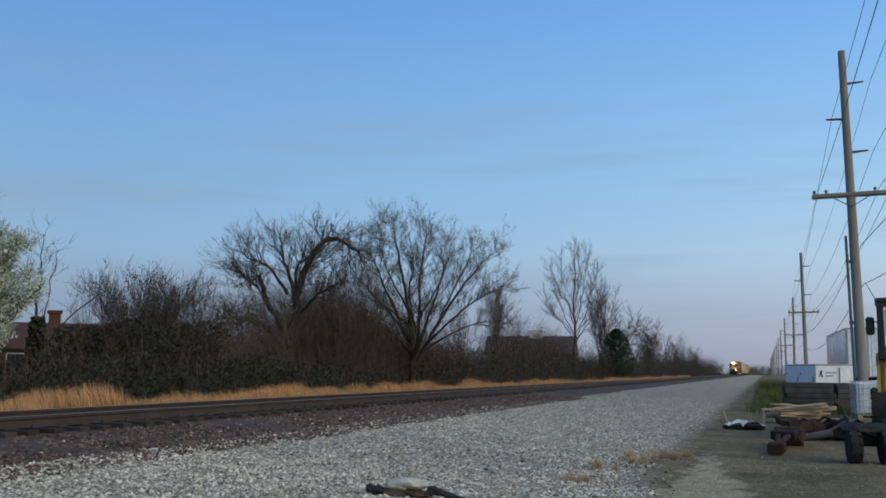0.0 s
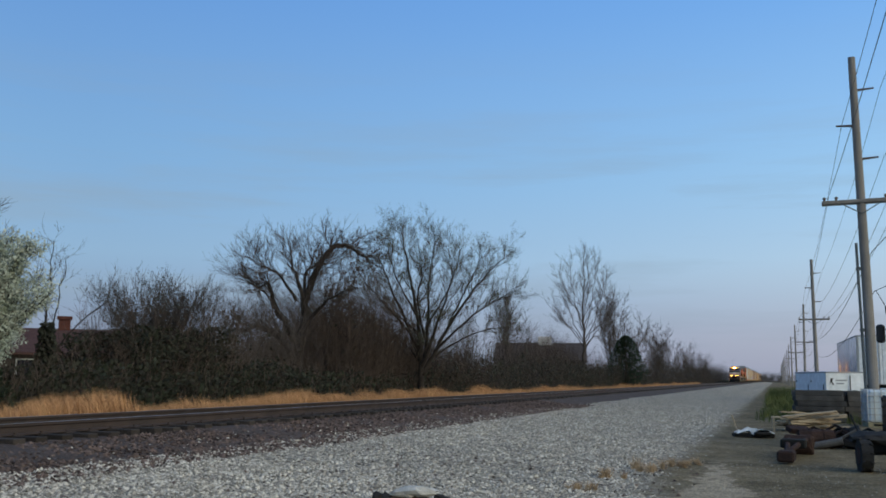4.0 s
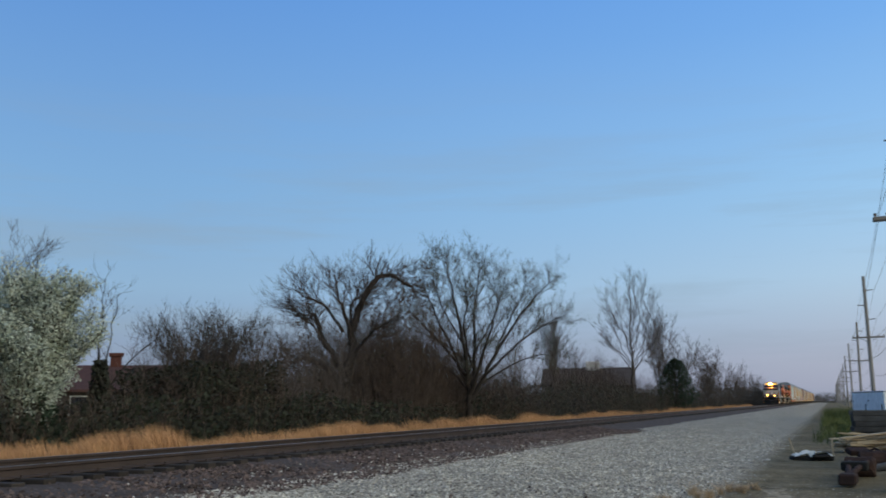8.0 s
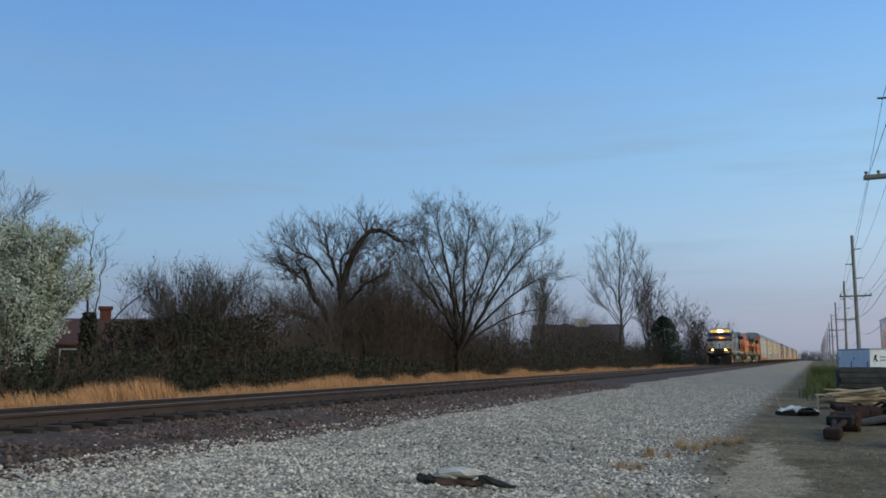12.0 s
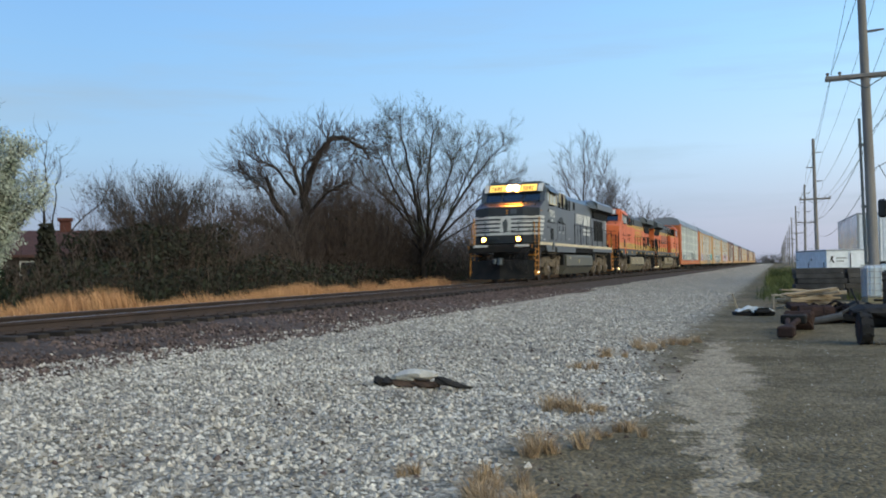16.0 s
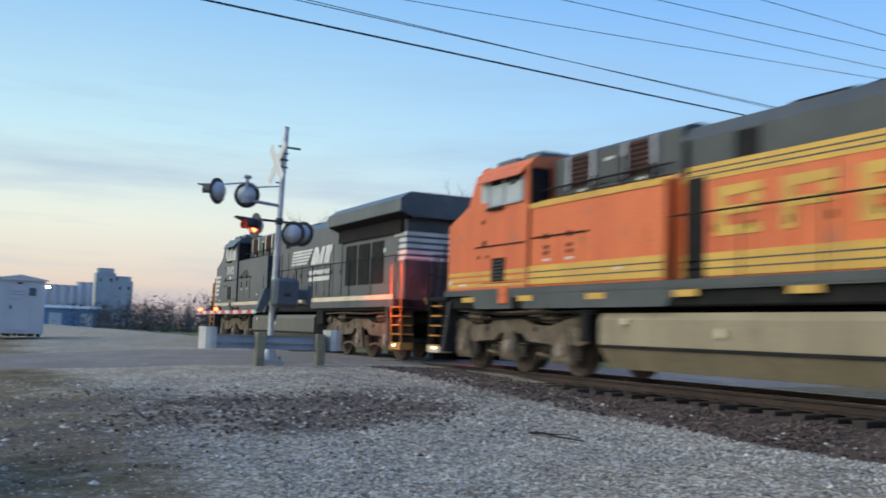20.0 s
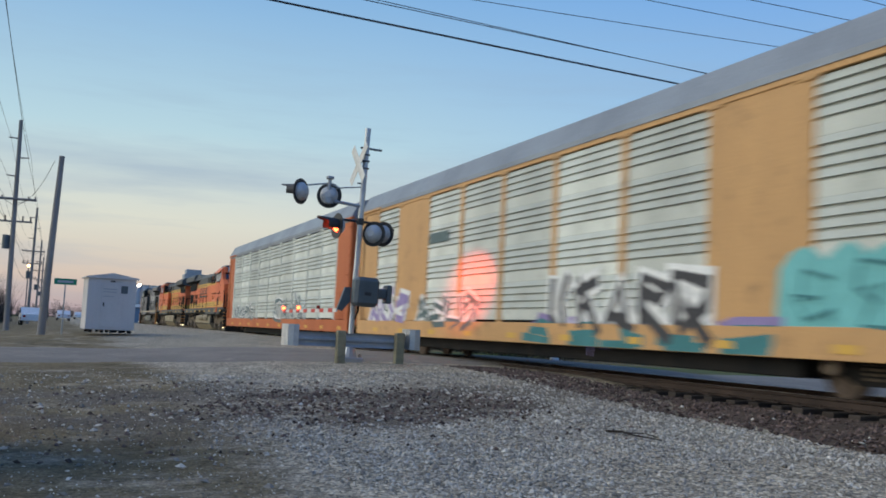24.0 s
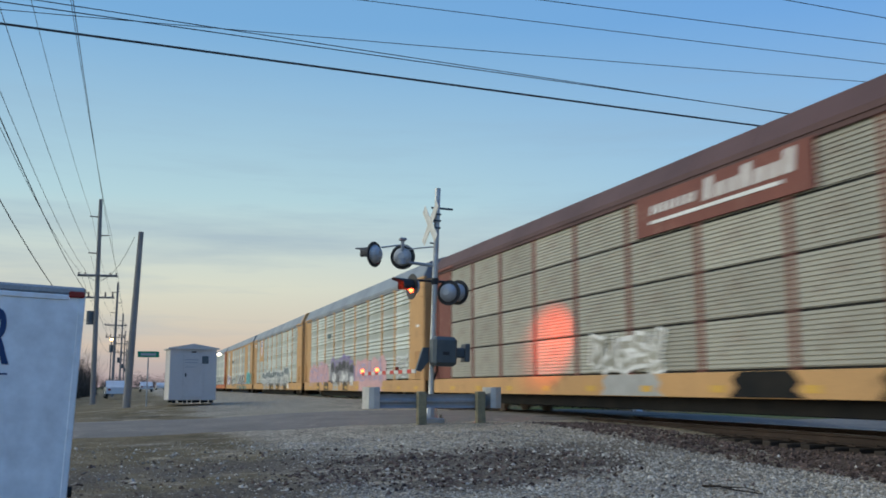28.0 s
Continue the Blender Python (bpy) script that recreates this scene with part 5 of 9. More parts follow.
def freight_truck(parent, uc):
    tr = thing("truck", pose(0, uc, 0), "", "")
    for k in ("label", "category"):
        if k in tr:
            del tr[k]
    tr.parent = parent
    for s in (-1, 1):
        x = s * 1.0
        pts = [(-1.15, .36), (-1.15, .58), (-.7, .66), (-.35, .80), (.35, .80), (.7, .66), (1.15, .58), (1.15, .36), (.75, .36), (.42, .22), (-.42, .22), (-.75, .36)]
        part("side_frame", Buf().prism(pts, 0, x - .06, x + .06), "dark_under", tr)
        sp = Buf()
        for q in (-.18, 0, .18):
            for i in range(4):
                sp.cyl((x + s * .03, q, .30 + i * .07), (x + s * .03, q, .34 + i * .07), .07, 8)
        part("spring_nest", sp, "under", tr)
        for q in (-.87, .87):
            part("bearing_cap", Buf().cyl((x + s * .05, q, .457), (x + s * .13, q, .457), .11, 10), "steel", tr)
    part("bolster", Buf().box(-1.1, 1.1, -.2, .2, .5, .78, .03), "dark_under", tr)
    for q in (-.87, .87):
        wheelset(parent, uc + q, 0.457)
    return tr


def stroke(b, pts, w, x):
    """A fat painted stroke along a line, as one thin ribbon."""
    n, k = len(pts), len(b.v)
    for i, (u, z) in enumerate(pts):
        (ua, za), (ub, zb) = pts[max(i - 1, 0)], pts[min(i + 1, n - 1)]
        ln = math.hypot(ub - ua, zb - za) or 1e-6
        tu, tz = (ub - ua) / ln * w / 2, (zb - za) / ln * w / 2
        e = -.5 if i == 0 else .5 if i == n - 1 else 0
        b.v += [(x + dx, u + e * tu - s * tz, max(.57, z + e * tz + s * tu)) for dx in (0, .003 + .0004 * i) for s in (-1, 1)]
    for i in range(n - 1):
        o = k + 4 * i
        b.f += [(o + 2, o + 6, o + 7, o + 3), (o, o + 4, o + 6, o + 2), (o + 3, o + 7, o + 5, o + 1)]
    b.f += [(k, k + 2, k + 3, k + 1), (k + 4 * n - 4, k + 4 * n - 3, k + 4 * n - 1, k + 4 * n - 2)]


GLYPHS = (((.1, 0), (.1, 1), (.8, .9), (.75, .5), (.15, .45), (.85, 0)), ((.05, 0), (.45, 1), (.9, 0), (.25, .4), (.75, .4)), ((.9, .85), (.4, 1), (.1, .7), (.8, .4), (.7, .05), (.1, .1)), ((.1, .05), (.1, .95), (.7, .8), (.85, .4), (.6, .05), (.1, .05)), ((.1, 1), (.15, .2), (.5, .0), (.85, .25), (.85, 1)), ((.1, 0), (.15, 1), (.5, .45), (.85, 1), (.9, 0)), ((.9, 1), (.15, .95), (.1, .5), (.7, .5), (.1, .45), (.15, .02), (.9, .05)))


def graffiti(parent, x, u0, u1, z0, z1, fills, seed, wide=.9, fat=.24):
    """A painted tag that cannot be read: leaning glyph-like strokes with a broad outline, drips and a soft ground."""
    r = random.Random(seed)
    n = max(2, int((u1 - u0) / wide))
    w, h = (u1 - u0) / n, z1 - z0
    fill, edge = fills[0], fills[1]
    if len(fills) > 2:
        for k in range(n * 2):
            b = Buf()
            q, s = u0 + (u1 - u0) * (k + .5) / (n * 2), r.uniform(.8, 1.15)
            ring = [(q + math.cos(t * .628) * w * .55 * s * r.uniform(.85, 1.15), (z0 + z1) / 2 + math.sin(t * .628) * h * .58 * s * r.uniform(.85, 1.1)) for t in range(10)]
            b.prism([(p, max(.6, z)) for p, z in ring], 0, x - .004, x + .0008 * (k % 4))
            part("painted_cloud", b, fills[2], parent)
    for i in range(n):
        g, lean = r.choice(GLYPHS), r.uniform(-.05, .25)
        hh, lift = h * r.uniform(.8, 1.05), r.uniform(-.05, .08)
        pts = [(u0 + (i + .04 + .92 * p) * w + lean * (q - .5) * .5 + r.uniform(-.16, .16) * w, z0 + lift + (q + r.uniform(-.16, .16)) * hh) for p, q in g]
        pts.insert(r.randrange(1, len(pts)), (u0 + (i + r.random()) * w, z0 + h * r.random()))
        out, fat_ = Buf(), fat * r.uniform(.85, 1.15)
        stroke(out, pts, fat_ * 2.3, x + .003)
        part("tag_outline", out, edge, parent)
        ink = Buf()
        stroke(ink, pts, fat_, x + .009)
        part("painted_tag", ink, fill, parent)
        if r.random() < .5:
            part("paint_drip", Buf().box(x, x + .012, pts[0][0] - .015, pts[0][0] + .015, z0 - r.uniform(.05, .3), z0 + .2), edge, parent)


def arch(u, z, w, h, r, lean=0.0):
    """An uneven letter-like slab in the side's plane: a flat foot and a rounded, leaning head."""
    pts = [(-.5, 0), (-.16, r.uniform(-.06, .08)), (.18, r.uniform(-.06, .08)), (.5, 0), (.54, .4), (.5, .72), (.34, .93), (.05, 1.02), (-.28, .95), (-.48, .75), (-.53, .38)]
    return [(u + w * (p * r.uniform(.88, 1.08)) + lean * (q - .5), max(.585, z + h * q * r.uniform(.95, 1.05))) for p, q in pts]


def bubble_tag(parent, x, u0, u1, z0, z1, n, dome, body, edge, cloud, seed):
    """Swollen spray-painted letters that cannot be read: an edge, a dark head, pale legs and a few lines."""
    r = random.Random(seed)
    widths = [r.uniform(.75, 1.25) for i in range(n)]
    scale = (u1 - u0) / sum(widths)
    u = u0
    for i in range(n):
        w, h = widths[i] * scale, (z1 - z0) * r.uniform(.88, 1.08)
        c, lean, k, zz = u + w / 2, r.uniform(-.1, .22), .0004 * i, z0 + r.uniform(-.05, .05)
        u += w
        if cloud:
            part("painted_cloud", Buf().prism(arch(c, zz - .1, w * 1.35, h + .24, r, lean), 0, x - .004, x + .001 + k), cloud, parent)
        part("tag_outline", Buf().prism(arch(c, zz, w * 1.08, h, r, lean), 0, x - .004, x + .004 + k), edge, parent)
        part("letter_head", Buf().prism(arch(c + lean * .2, zz + h * r.uniform(.5, .6), w * .84, h * r.uniform(.32, .38), r, lean * .4), 0, x - .004, x + .008 + k), dome, parent)
        legs = r.choice((2, 2, 3))
        for j in range(legs):
            q = c + w * .84 * ((j + .5) / legs - .5) - lean * .2
            part("letter_leg", Buf().prism(arch(q, zz + h * r.uniform(.03, .08), w * .84 / legs * r.uniform(.6, .85), h * r.uniform(.36, .5), r, lean * .4), 0, x - .004, x + .010 + k), body if r.random() < .8 else dome, parent)
        for j in range(2):
            line = Buf()
            za = zz + h * (.12 + .42 * j)
            stroke(line, [(c - w * .42, za), (c - w * .1, za + h * r.uniform(-.05, .14)), (c + w * .12, za + h * r.uniform(-.06, .08)), (c + w * .45, za + h * r.uniform(-.05, .14))], .045, x + .014 + .003 * j)
            part("painted_tag", line, dome if j == 0 else edge, parent)


def autorack(label, style):
    """A covered car carrier: sill, posts, corrugated screens, roof, end doors, trucks."""
    C = thing("autorack_car", pose(0, 0, 0), label, "freight car", "covered car carriers of the train")
    frame_, post, panel, roof_, end = style["frame"], style["post"], style["panel"], style["roof"], style["end"]
    u_a, u_b = 0.35, CAR - 0.9
    dk = Buf().box(-1.35, 1.35, u_a, u_b, .78, 1.02, .02).box(-.35, .35, .2, CAR - .2, .62, .95)
    part("deck_frame", dk, "dark_under", C)
    # solid near-black core painted as the unlit inside, seen through the gaps
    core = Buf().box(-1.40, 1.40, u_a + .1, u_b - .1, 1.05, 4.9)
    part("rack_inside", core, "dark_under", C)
    # added dark box that fills the shaded space between the trucks
    part("well_deck", Buf().box(-1.28, 1.28, 5.7, CAR - 5.7, .27, .62, .02), "dark_under", C, "dark box added for the shade under the car")
    for s in (-1, 1):
        part("side_sill", Buf().box(s * 1.44, s * 1.53, u_a, u_b, .56, 1.035, .01), frame_, C)
        part("top_rail", Buf().box(s * 1.42, s * 1.53, u_a, u_b, 4.76, 4.88, .01), style.get("rail", roof_), C)
        for q in POSTS:
            part("post", Buf().box(s * 1.42, s * 1.512, q - style["pw"] / 2, q + style["pw"] / 2, 1.02, 4.78, .01), post, C)
            if style["rows"] == 1:
                part("post_cap", Buf().box(s * 1.45, s * 1.535, q - .21, q + .21, 4.70, 4.83, .02), post, C)
        turn = 0 if s > 0 else 180
        for i in range(BAYS):
            q0, q1 = POSTS[i], POSTS[i + 1]
            gap = style["pw"] / 2
            u = q0 + gap if s > 0 else q1 - gap
            if i in style["solid"]:
                part("solid_panel", Buf().box(s * 1.43, s * 1.506, q0, q1, 1.05, 4.76), style["solid_mat"], C, "smooth painted panel")
                continue
            if style["rows"] == 1:
                part("screen_panel", RIB[panel][i], None, C, at=pose(s * 1.478, u, 1.10, 0, 0, turn))
            else:
                for k in range(4):
                    part("screen_panel", RIB[panel][i], None, C, at=pose(s * 1.478, u, 1.08 + k * .945, 0, 0, turn))
        if style["rows"] > 1:
            part("name_panel", Buf().box(s * 1.47, s * 1.545, 15.36, 21.22, 3.94, 4.80, .004), post, C, "red-brown name panel")
            for k in range(5):
                part("row_gap", Buf().box(s * 1.43, s * 1.474, POSTS[0], POSTS[-1], 1.035 + k * .945, 1.08 + k * .945), "dark_under", C)
        if style.get("faded"):
            for q0, q1, tone in style["faded"]:
                part("sill_patch", Buf().prism([(q0 - .1, .575), (q1 + .2, .575), (q1 - .05, .70), (q1 + .1, .84), (q1 - .12, 1.03), (q0 + .22, 1.03), (q0, .9), (q0 + .12, .74)], 0, s * 1.531, s * 1.533), tone, C, "repainted patch")
        # folding end door housing and ladder
        for q, d in ((u_a, 1), (u_b, -1)):
            part("end_post", Buf().box(s * 1.2, s * 1.55, q, q + .42 * d, 1.0, 4.86, .04), end, C)
            part("end_panel", Buf().box(s * 1.40, s * 1.506, q + .50 * d, q + (1.76 if d > 0 else 2.0) * d, 1.05, 4.76, .01), end, C)
            # recess beside the end post, filled near-black to paint its shadow line
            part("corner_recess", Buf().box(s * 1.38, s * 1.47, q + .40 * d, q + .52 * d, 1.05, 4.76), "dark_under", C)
            part("eave_strip", Buf().box(s * 1.46, s * 1.585, q - .04 * d, q + 2.2 * d, 4.84, 4.93, .02), end, C, "painted eave strip")
            for i in range(10):
                z = 1.3 + i * .36
                part("ladder_rung", Buf().tube([(s * 1.54, q + .05 * d, z), (s * 1.585, q + .06 * d, z), (s * 1.585, q + .37 * d, z), (s * 1.54, q + .38 * d, z)], .012, 4), end, C)
            part("grab_frame", Buf().tube([(s * 1.5, q + .56 * d, 1.05), (s * 1.57, q + .56 * d, 1.08), (s * 1.57, q + .56 * d, 2.1), (s * 1.57, q + .95 * d, 2.1), (s * 1.57, q + .95 * d, 1.08), (s * 1.5, q + .95 * d, 1.05)], .018, 5), end, C, "bent grab iron")
    for q, d in ((u_a, -1), (u_b, 1)):
        for i in range(5):
            part("door_leaf", Buf().box(-1.2 + i * .48, -1.2 + i * .48 + .44, q - .12 * d, q - .04 * d, 1.05, 4.42, .02), style.get("door", end), C, "folding end door leaf" if i == 0 else "")
        part("door_header", Buf().box(-1.22, 1.22, q - .14 * d, q - .02 * d, 4.44, 4.86, .02), end, C)
        part("coupler", Buf().box(-.12, .12, q, q + .8 * d, .78, 1.0, .03), "under", C)
        part("end_platform", Buf().box(-1.3, 1.3, q, q + .30 * d, .85, 1.05), frame_, C)
        part("draft_hose", Buf().tube([(.3, q + .1 * d, .8), (.35, q + .4 * d, .5), (.3, q + .6 * d, .65)], .03, 5), "rubber", C)
    if style.get("cap"):
        pr = [(-1.57, 4.80), (-1.56, 4.99), (-1.30, 5.53), (-.71, 5.73), (.71, 5.73), (1.30, 5.53), (1.56, 4.99), (1.57, 4.80)]
        part("roof_cap", Buf().prism(pr, 1, u_b - .42, u_b + .02), end, C, "rusty yellow arched roof end")
    n = 14
    step = (u_b - u_a) / n
    for i in range(n):
        a, b = u_a + i * step, u_a + (i + 1) * step - .015
        hi = style.get("crown", .09)
        pr = [(-1.55, 4.86), (-1.54, 4.98), (-1.28, 5.42 + hi), (-.7, 5.62 + hi), (.7, 5.62 + hi), (1.28, 5.42 + hi), (1.54, 4.98), (1.55, 4.86)]
        part("roof_panel", Buf().prism(pr, 1, a, b), roof_, C)
    ro = Buf()
    for s in (-1, 1):
        for i in range(7):
            ro.box(s * 1.25, s * 1.43, 6.2 + i * 2.4, 6.6 + i * 2.4, .62, .80, .01)
        ro.tube([(s * 1.2, 4.8, .7), (s * 1.2, CAR - 4.8, .7)], .03, 5)
        ro.tube([(s * 1.45, 5.2, .64), (s * 1.45, CAR - 5.2, .64)], .018, 4)
    part("underframe_rigging", ro, "dark_under", C)
    tape = Buf().box(-.003, .003, 0, .45, 0, .13).mesh("reflector", M["yellow"])
    for s in (-1, 1):
        for i in range(10):
            part("reflector", tape, None, C, "yellow reflector tape" if i == 0 else "", at=pose(s * 1.5365, 2.3 + i * 2.62, .66))
    for uc in (4.4, CAR - 4.4):
        freight_truck(C, uc)
    return C


YEL = dict(frame="rack_yellow", post="rack_yellow", panel="galv", roof="rack_roof", end="rack_yellow", pw=.24, rows=1, solid=(), solid_mat="rack_yellow")
ORA = dict(YEL, frame="rack_orange", post="galv", panel="galv_pale", end="rack_orange", solid=())
BRN = dict(frame="rack_yellow", post="rack_brown", panel="galv_tan", roof="roof_brown", end="rack_brown", pw=.16, rows=4, crown=0.0, solid=(), solid_mat="rack_brown", faded=((13.6, 16.1, "g_grey"), (18.7, 20.5, "dark_under"), (22.4, 23.2, "dark_under")))


def add_car(i, car):
    MOVING.append((car, BODY_START + i * CAR, False))


def tag_on(car, u0, u1, z0, z1, fills, seed, wide=.9, fat=.24):
    graffiti(car, 1.517, u0, u1, z0, z1, fills, seed, wide, fat)


car = autorack("galvanised autorack car with orange-brown ends and low graffiti", ORA)
tag_on(car, 3, 9, 1.0, 1.7, ("g_dark", "g_white"), 1, .8, .14)
tag_on(car, 14, 20.5, .9, 2.2, ("g_dark", "g_white"), 2, 1.0, .14)
add_car(0, car)
car = autorack("galvanised autorack car with yellow posts and white and teal graffiti", dict(YEL, solid=(1, 7), panel="galv_pale", rail="rack_yellow"))
tag_on(car, 1.9, 5.6, .9, 2.1, ("g_violet", "g_white"), 3, 1.2, .26)
tag_on(car, 6.4, 11.0, .85, 1.75, ("g_dark", "g_white"), 4, .95, .15)
tag_on(car, 14.7, 20.6, .85, 2.0, ("g_black", "g_white"), 5, 1.05, .24)
tag_on(car, 13.6, 22.3, .60, .95, ("g_teal_dark", "g_violet"), 13, 1.6, .22)
r_teal = random.Random(6)
for k in range(6):
    part("painted_cloud", Buf().prism(arch(22.6 + k * .78, .92, 1.05, r_teal.uniform(1.05, 1.3), r_teal, .1), 0, 1.512, 1.516 + .0005 * k), "g_teal", car)
tag_on(car, 22.4, 26.6, 1.05, 1.9, ("g_teal_dark", "g_teal"), 6, 1.0, .07)
part("company_mark", Buf().box(1.505, 1.512, 7.2, 8.7, 3.32, 3.62), "g_dark", car, "dark lettering block")
add_car(1, car)
car = autorack("galvanised autorack car with yellow posts, a shield emblem and pale graffiti", dict(YEL, door="galv", cap=True, faded=((7.6, 9.0, "g_grey"), (9.7, 10.9, "g_grey"), (11.5, 13.5, "under"), (14.0, 15.0, "g_grey"), (15.3, 16.9, "under"), (17.6, 18.4, "g_grey"), (19.0, 20.6, "under"))))
part("emblem_panel", Buf().box(1.47, 1.514, 4.55, 6.98, 2.93, 4.74, .004), "rack_yellow", car, "smooth yellow panel behind the emblem")
part("shield_ground", Buf().prism([(5.22, 4.66), (5.82, 4.72), (6.42, 4.66), (6.45, 3.95), (6.30, 3.62), (5.84, 3.34), (5.38, 3.62), (5.20, 3.95)], 0, 1.512, 1.518), "g_white", car, "white outlined shield shape")
part("shield_head", Buf().prism([(5.30, 4.58), (5.82, 4.64), (6.34, 4.58), (6.36, 4.18), (5.28, 4.18)], 0, 1.516, 1.521), "g_blue", car, "blue shield head")
for z in (4.28, 4.44):
    part("text_bar", Buf().box(1.518, 1.524, 5.42, 6.24, z, z + .07), "g_white", car)
for k in range(5):
    u = 5.34 + k * .21
    part("shield_stripe", Buf().box(1.516, 1.521, u, u + .11, 3.74 - (.26 if k == 2 else .12 if k in (1, 3) else 0), 4.12), "g_red", car, "faded red stripe")
for z, w in ((4.42, .95), (4.27, .6)):
    part("text_bar", Buf().box(1.505, 1.511, .98, .98 + w, z, z + .085), "g_white", car)
bubble_tag(car, 1.52, 6.7, 21.4, .78, 2.1, 12, "g_slate", "g_grey", "g_pale", None, 7)
part("company_mark", Buf().box(1.535, 1.54, 21.0, 21.7, .66, .95), "g_white", car, "white stencil block")
add_car(2, car)
car = autorack("galvanised autorack car with yellow posts and pink graffiti", dict(YEL, faded=((4.8, 5.5, "under"), (7.0, 8.4, "under"), (9.6, 11.0, "g_grey"), (12.2, 13.4, "under"), (16.0, 20.6, "g_pink"))))
tag_on(car, 2.3, 8.0, .75, 2.0, ("g_violet_pale", "g_pink", "g_pink"), 8, 1.1, .15)
bubble_tag(car, 1.52, 9.0, 14.9, .8, 2.15, 6, "g_black", "g_white", "g_steel", "g_violet", 9)
tag_on(car, 15.4, 21.0, .75, 2.0, ("g_violet_pale", "g_pink", "g_pink"), 10, 1.1, .15)
tag_on(car, 23.1, 24.7, 1.2, 2.05, ("g_grey", "g_white"), 12, .7, .12)
part("company_mark", Buf().prism([(7.75, 3.46), (7.8, 3.72), (8.75, 3.70), (8.7, 3.44)], 0, 1.505, 1.514), "g_dark", car, "dark lettering block")
part("text_bar", Buf().box(1.505, 1.511, 26.0, 26.35, 3.05, 3.15), "g_white", car)
add_car(3, car)
car = autorack("tan-screened autorack car with red-brown posts, dark roof and a name panel", BRN)
for k in range(8):
    u = 16.05 + k * .22
    part("name_letter", Buf().prism([(u, 4.36), (u + .05, 4.54), (u + .17, 4.56), (u + .13, 4.37)], 0, 1.55, 1.557), "g_white", car)
for k in range(7):
    u = 18.05 + k * .40
    part("name_letter", Buf().prism([(u, 4.30), (u + .09, 4.72 if k % 3 == 0 else 4.56), (u + .30, 4.74 if k % 3 == 0 else 4.58), (u + .24, 4.32)], 0, 1.55, 1.557), "g_white", car)
part("name_rule", Buf().box(1.55, 1.557, 16.0, 20.4, 4.16, 4.23), "g_white", car, "white rule under the lettering")
tag_on(car, 13.1, 16.4, 1.2, 1.8, ("galv_tan", "g_white"), 11, .65, .16)
add_car(4, car)
plain = autorack("galvanised autorack car with yellow posts and sills", YEL)
add_car(5, plain)
for i in range(6, 14):
    add_car(i, copy_thing(plain if i % 3 else car, pose(0, 0, 0)))

# ---- level crossing ----
def put(x, y, dz=0.0, rz=0.0):
    return pose(x, y, surface_z(x, y) + dz, 0, 0, rz)


def build_road():
    b = Buf()
    xs = grid_lines(-400, 220, -40, 12, 1.0)
    n = 7
    for x in xs:
        z = (RAIL - 0.01) * (1 - smooth_step(2.2, 10, abs(x - TX))) + (ground_z(x, -27) + 0.05) * smooth_step(2.2, 10, abs(x - TX))
        for j in range(n):
            y = (-32.2, -31.0, -29, -27, -25, -23.0, -21.8)[j] + 0.25 * noise.noise(Vector((x * 0.4, j, 0))) * (j in (0, n - 1))
            b.v.append((x, y, z + 0.02 * math.sin(j / (n - 1) * math.pi) - (0.16 if j in (0, n - 1) else 0)))
    for i in range(len(xs) - 1):
        for j in range(n - 1):
            a = i * n + j
            b.f.append((a, a + n, a + n + 1, a + 1))
    solid("road", b, "asphalt", "worn dusty grey road over the level crossing", "road", kind="structure", smooth=True)
    for s in (-1, 0, 1):
        p = Buf().box(TX + s * 1.35 - .48, TX + s * 1.35 + .48, -31, -23, RAIL - .12, RAIL + .002, .01)
        solid("crossing_panel", p, "old_tie", "dark timber crossing panel between the rails", "panel", "crossing panels", "structure")


def flasher(parent, x, y, z, face, lit):
    """One flashing lamp: black background disc, pale back, lens, hood. face: degrees round z, 0 looks along -y."""
    f = thing("flasher", pose(x, y, z, 0, 0, face), "", "")
    for k in ("label", "category"):
        if k in f:
            del f[k]
    f.parent = parent
    part("background_disc", Buf().cyl((0, 0, 0), (0, .02, 0), .31, 24), "sig_black", f)
    part("lamp_case", Buf().cyl((0, .02, 0), (0, .07, 0), .225, 20, .215).cyl((0, .07, 0), (0, .14, 0), .215, 20, .165).cyl((0, .14, 0), (0, .19, 0), .165, 20, .08), "lamp_back", f, "pale rounded lamp back")
    part("lens", Buf().cyl((0, -.001, 0), (0, -.03, 0), .15, 18, .12), "red_on" if lit else "red_off", f, "lit red lens" if lit else "dark red lens")
    h, n = Buf(), 12
    for rad_ in (.17, .178):
        for i in range(n + 1):
            a = math.pi * (-.15 + 1.3 * i / n)
            deep = (-.34 if .2 < a / math.pi < .8 else -.2) * (1.45 if lit else 1)
            h.v += [(rad_ * math.cos(a), 0, rad_ * math.sin(a)), (rad_ * math.cos(a), deep, rad_ * math.sin(a) + .01)]
    m = 2 * (n + 1)
    for i in range(n):
        o = 2 * i
        h.f += [(o, o + 1, o + 3, o + 2), (m + o, m + o + 2, m + o + 3, m + o + 1), (o + 1, m + o + 1, m + o + 3, o + 3), (o, o + 2, m + o + 2, m + o)]
    h.f += [(0, m, m + 1, 1), (m - 2, m - 1, 2 * m - 1, 2 * m - 2)]
    part("hood", h, "sig_black", f)
    return f


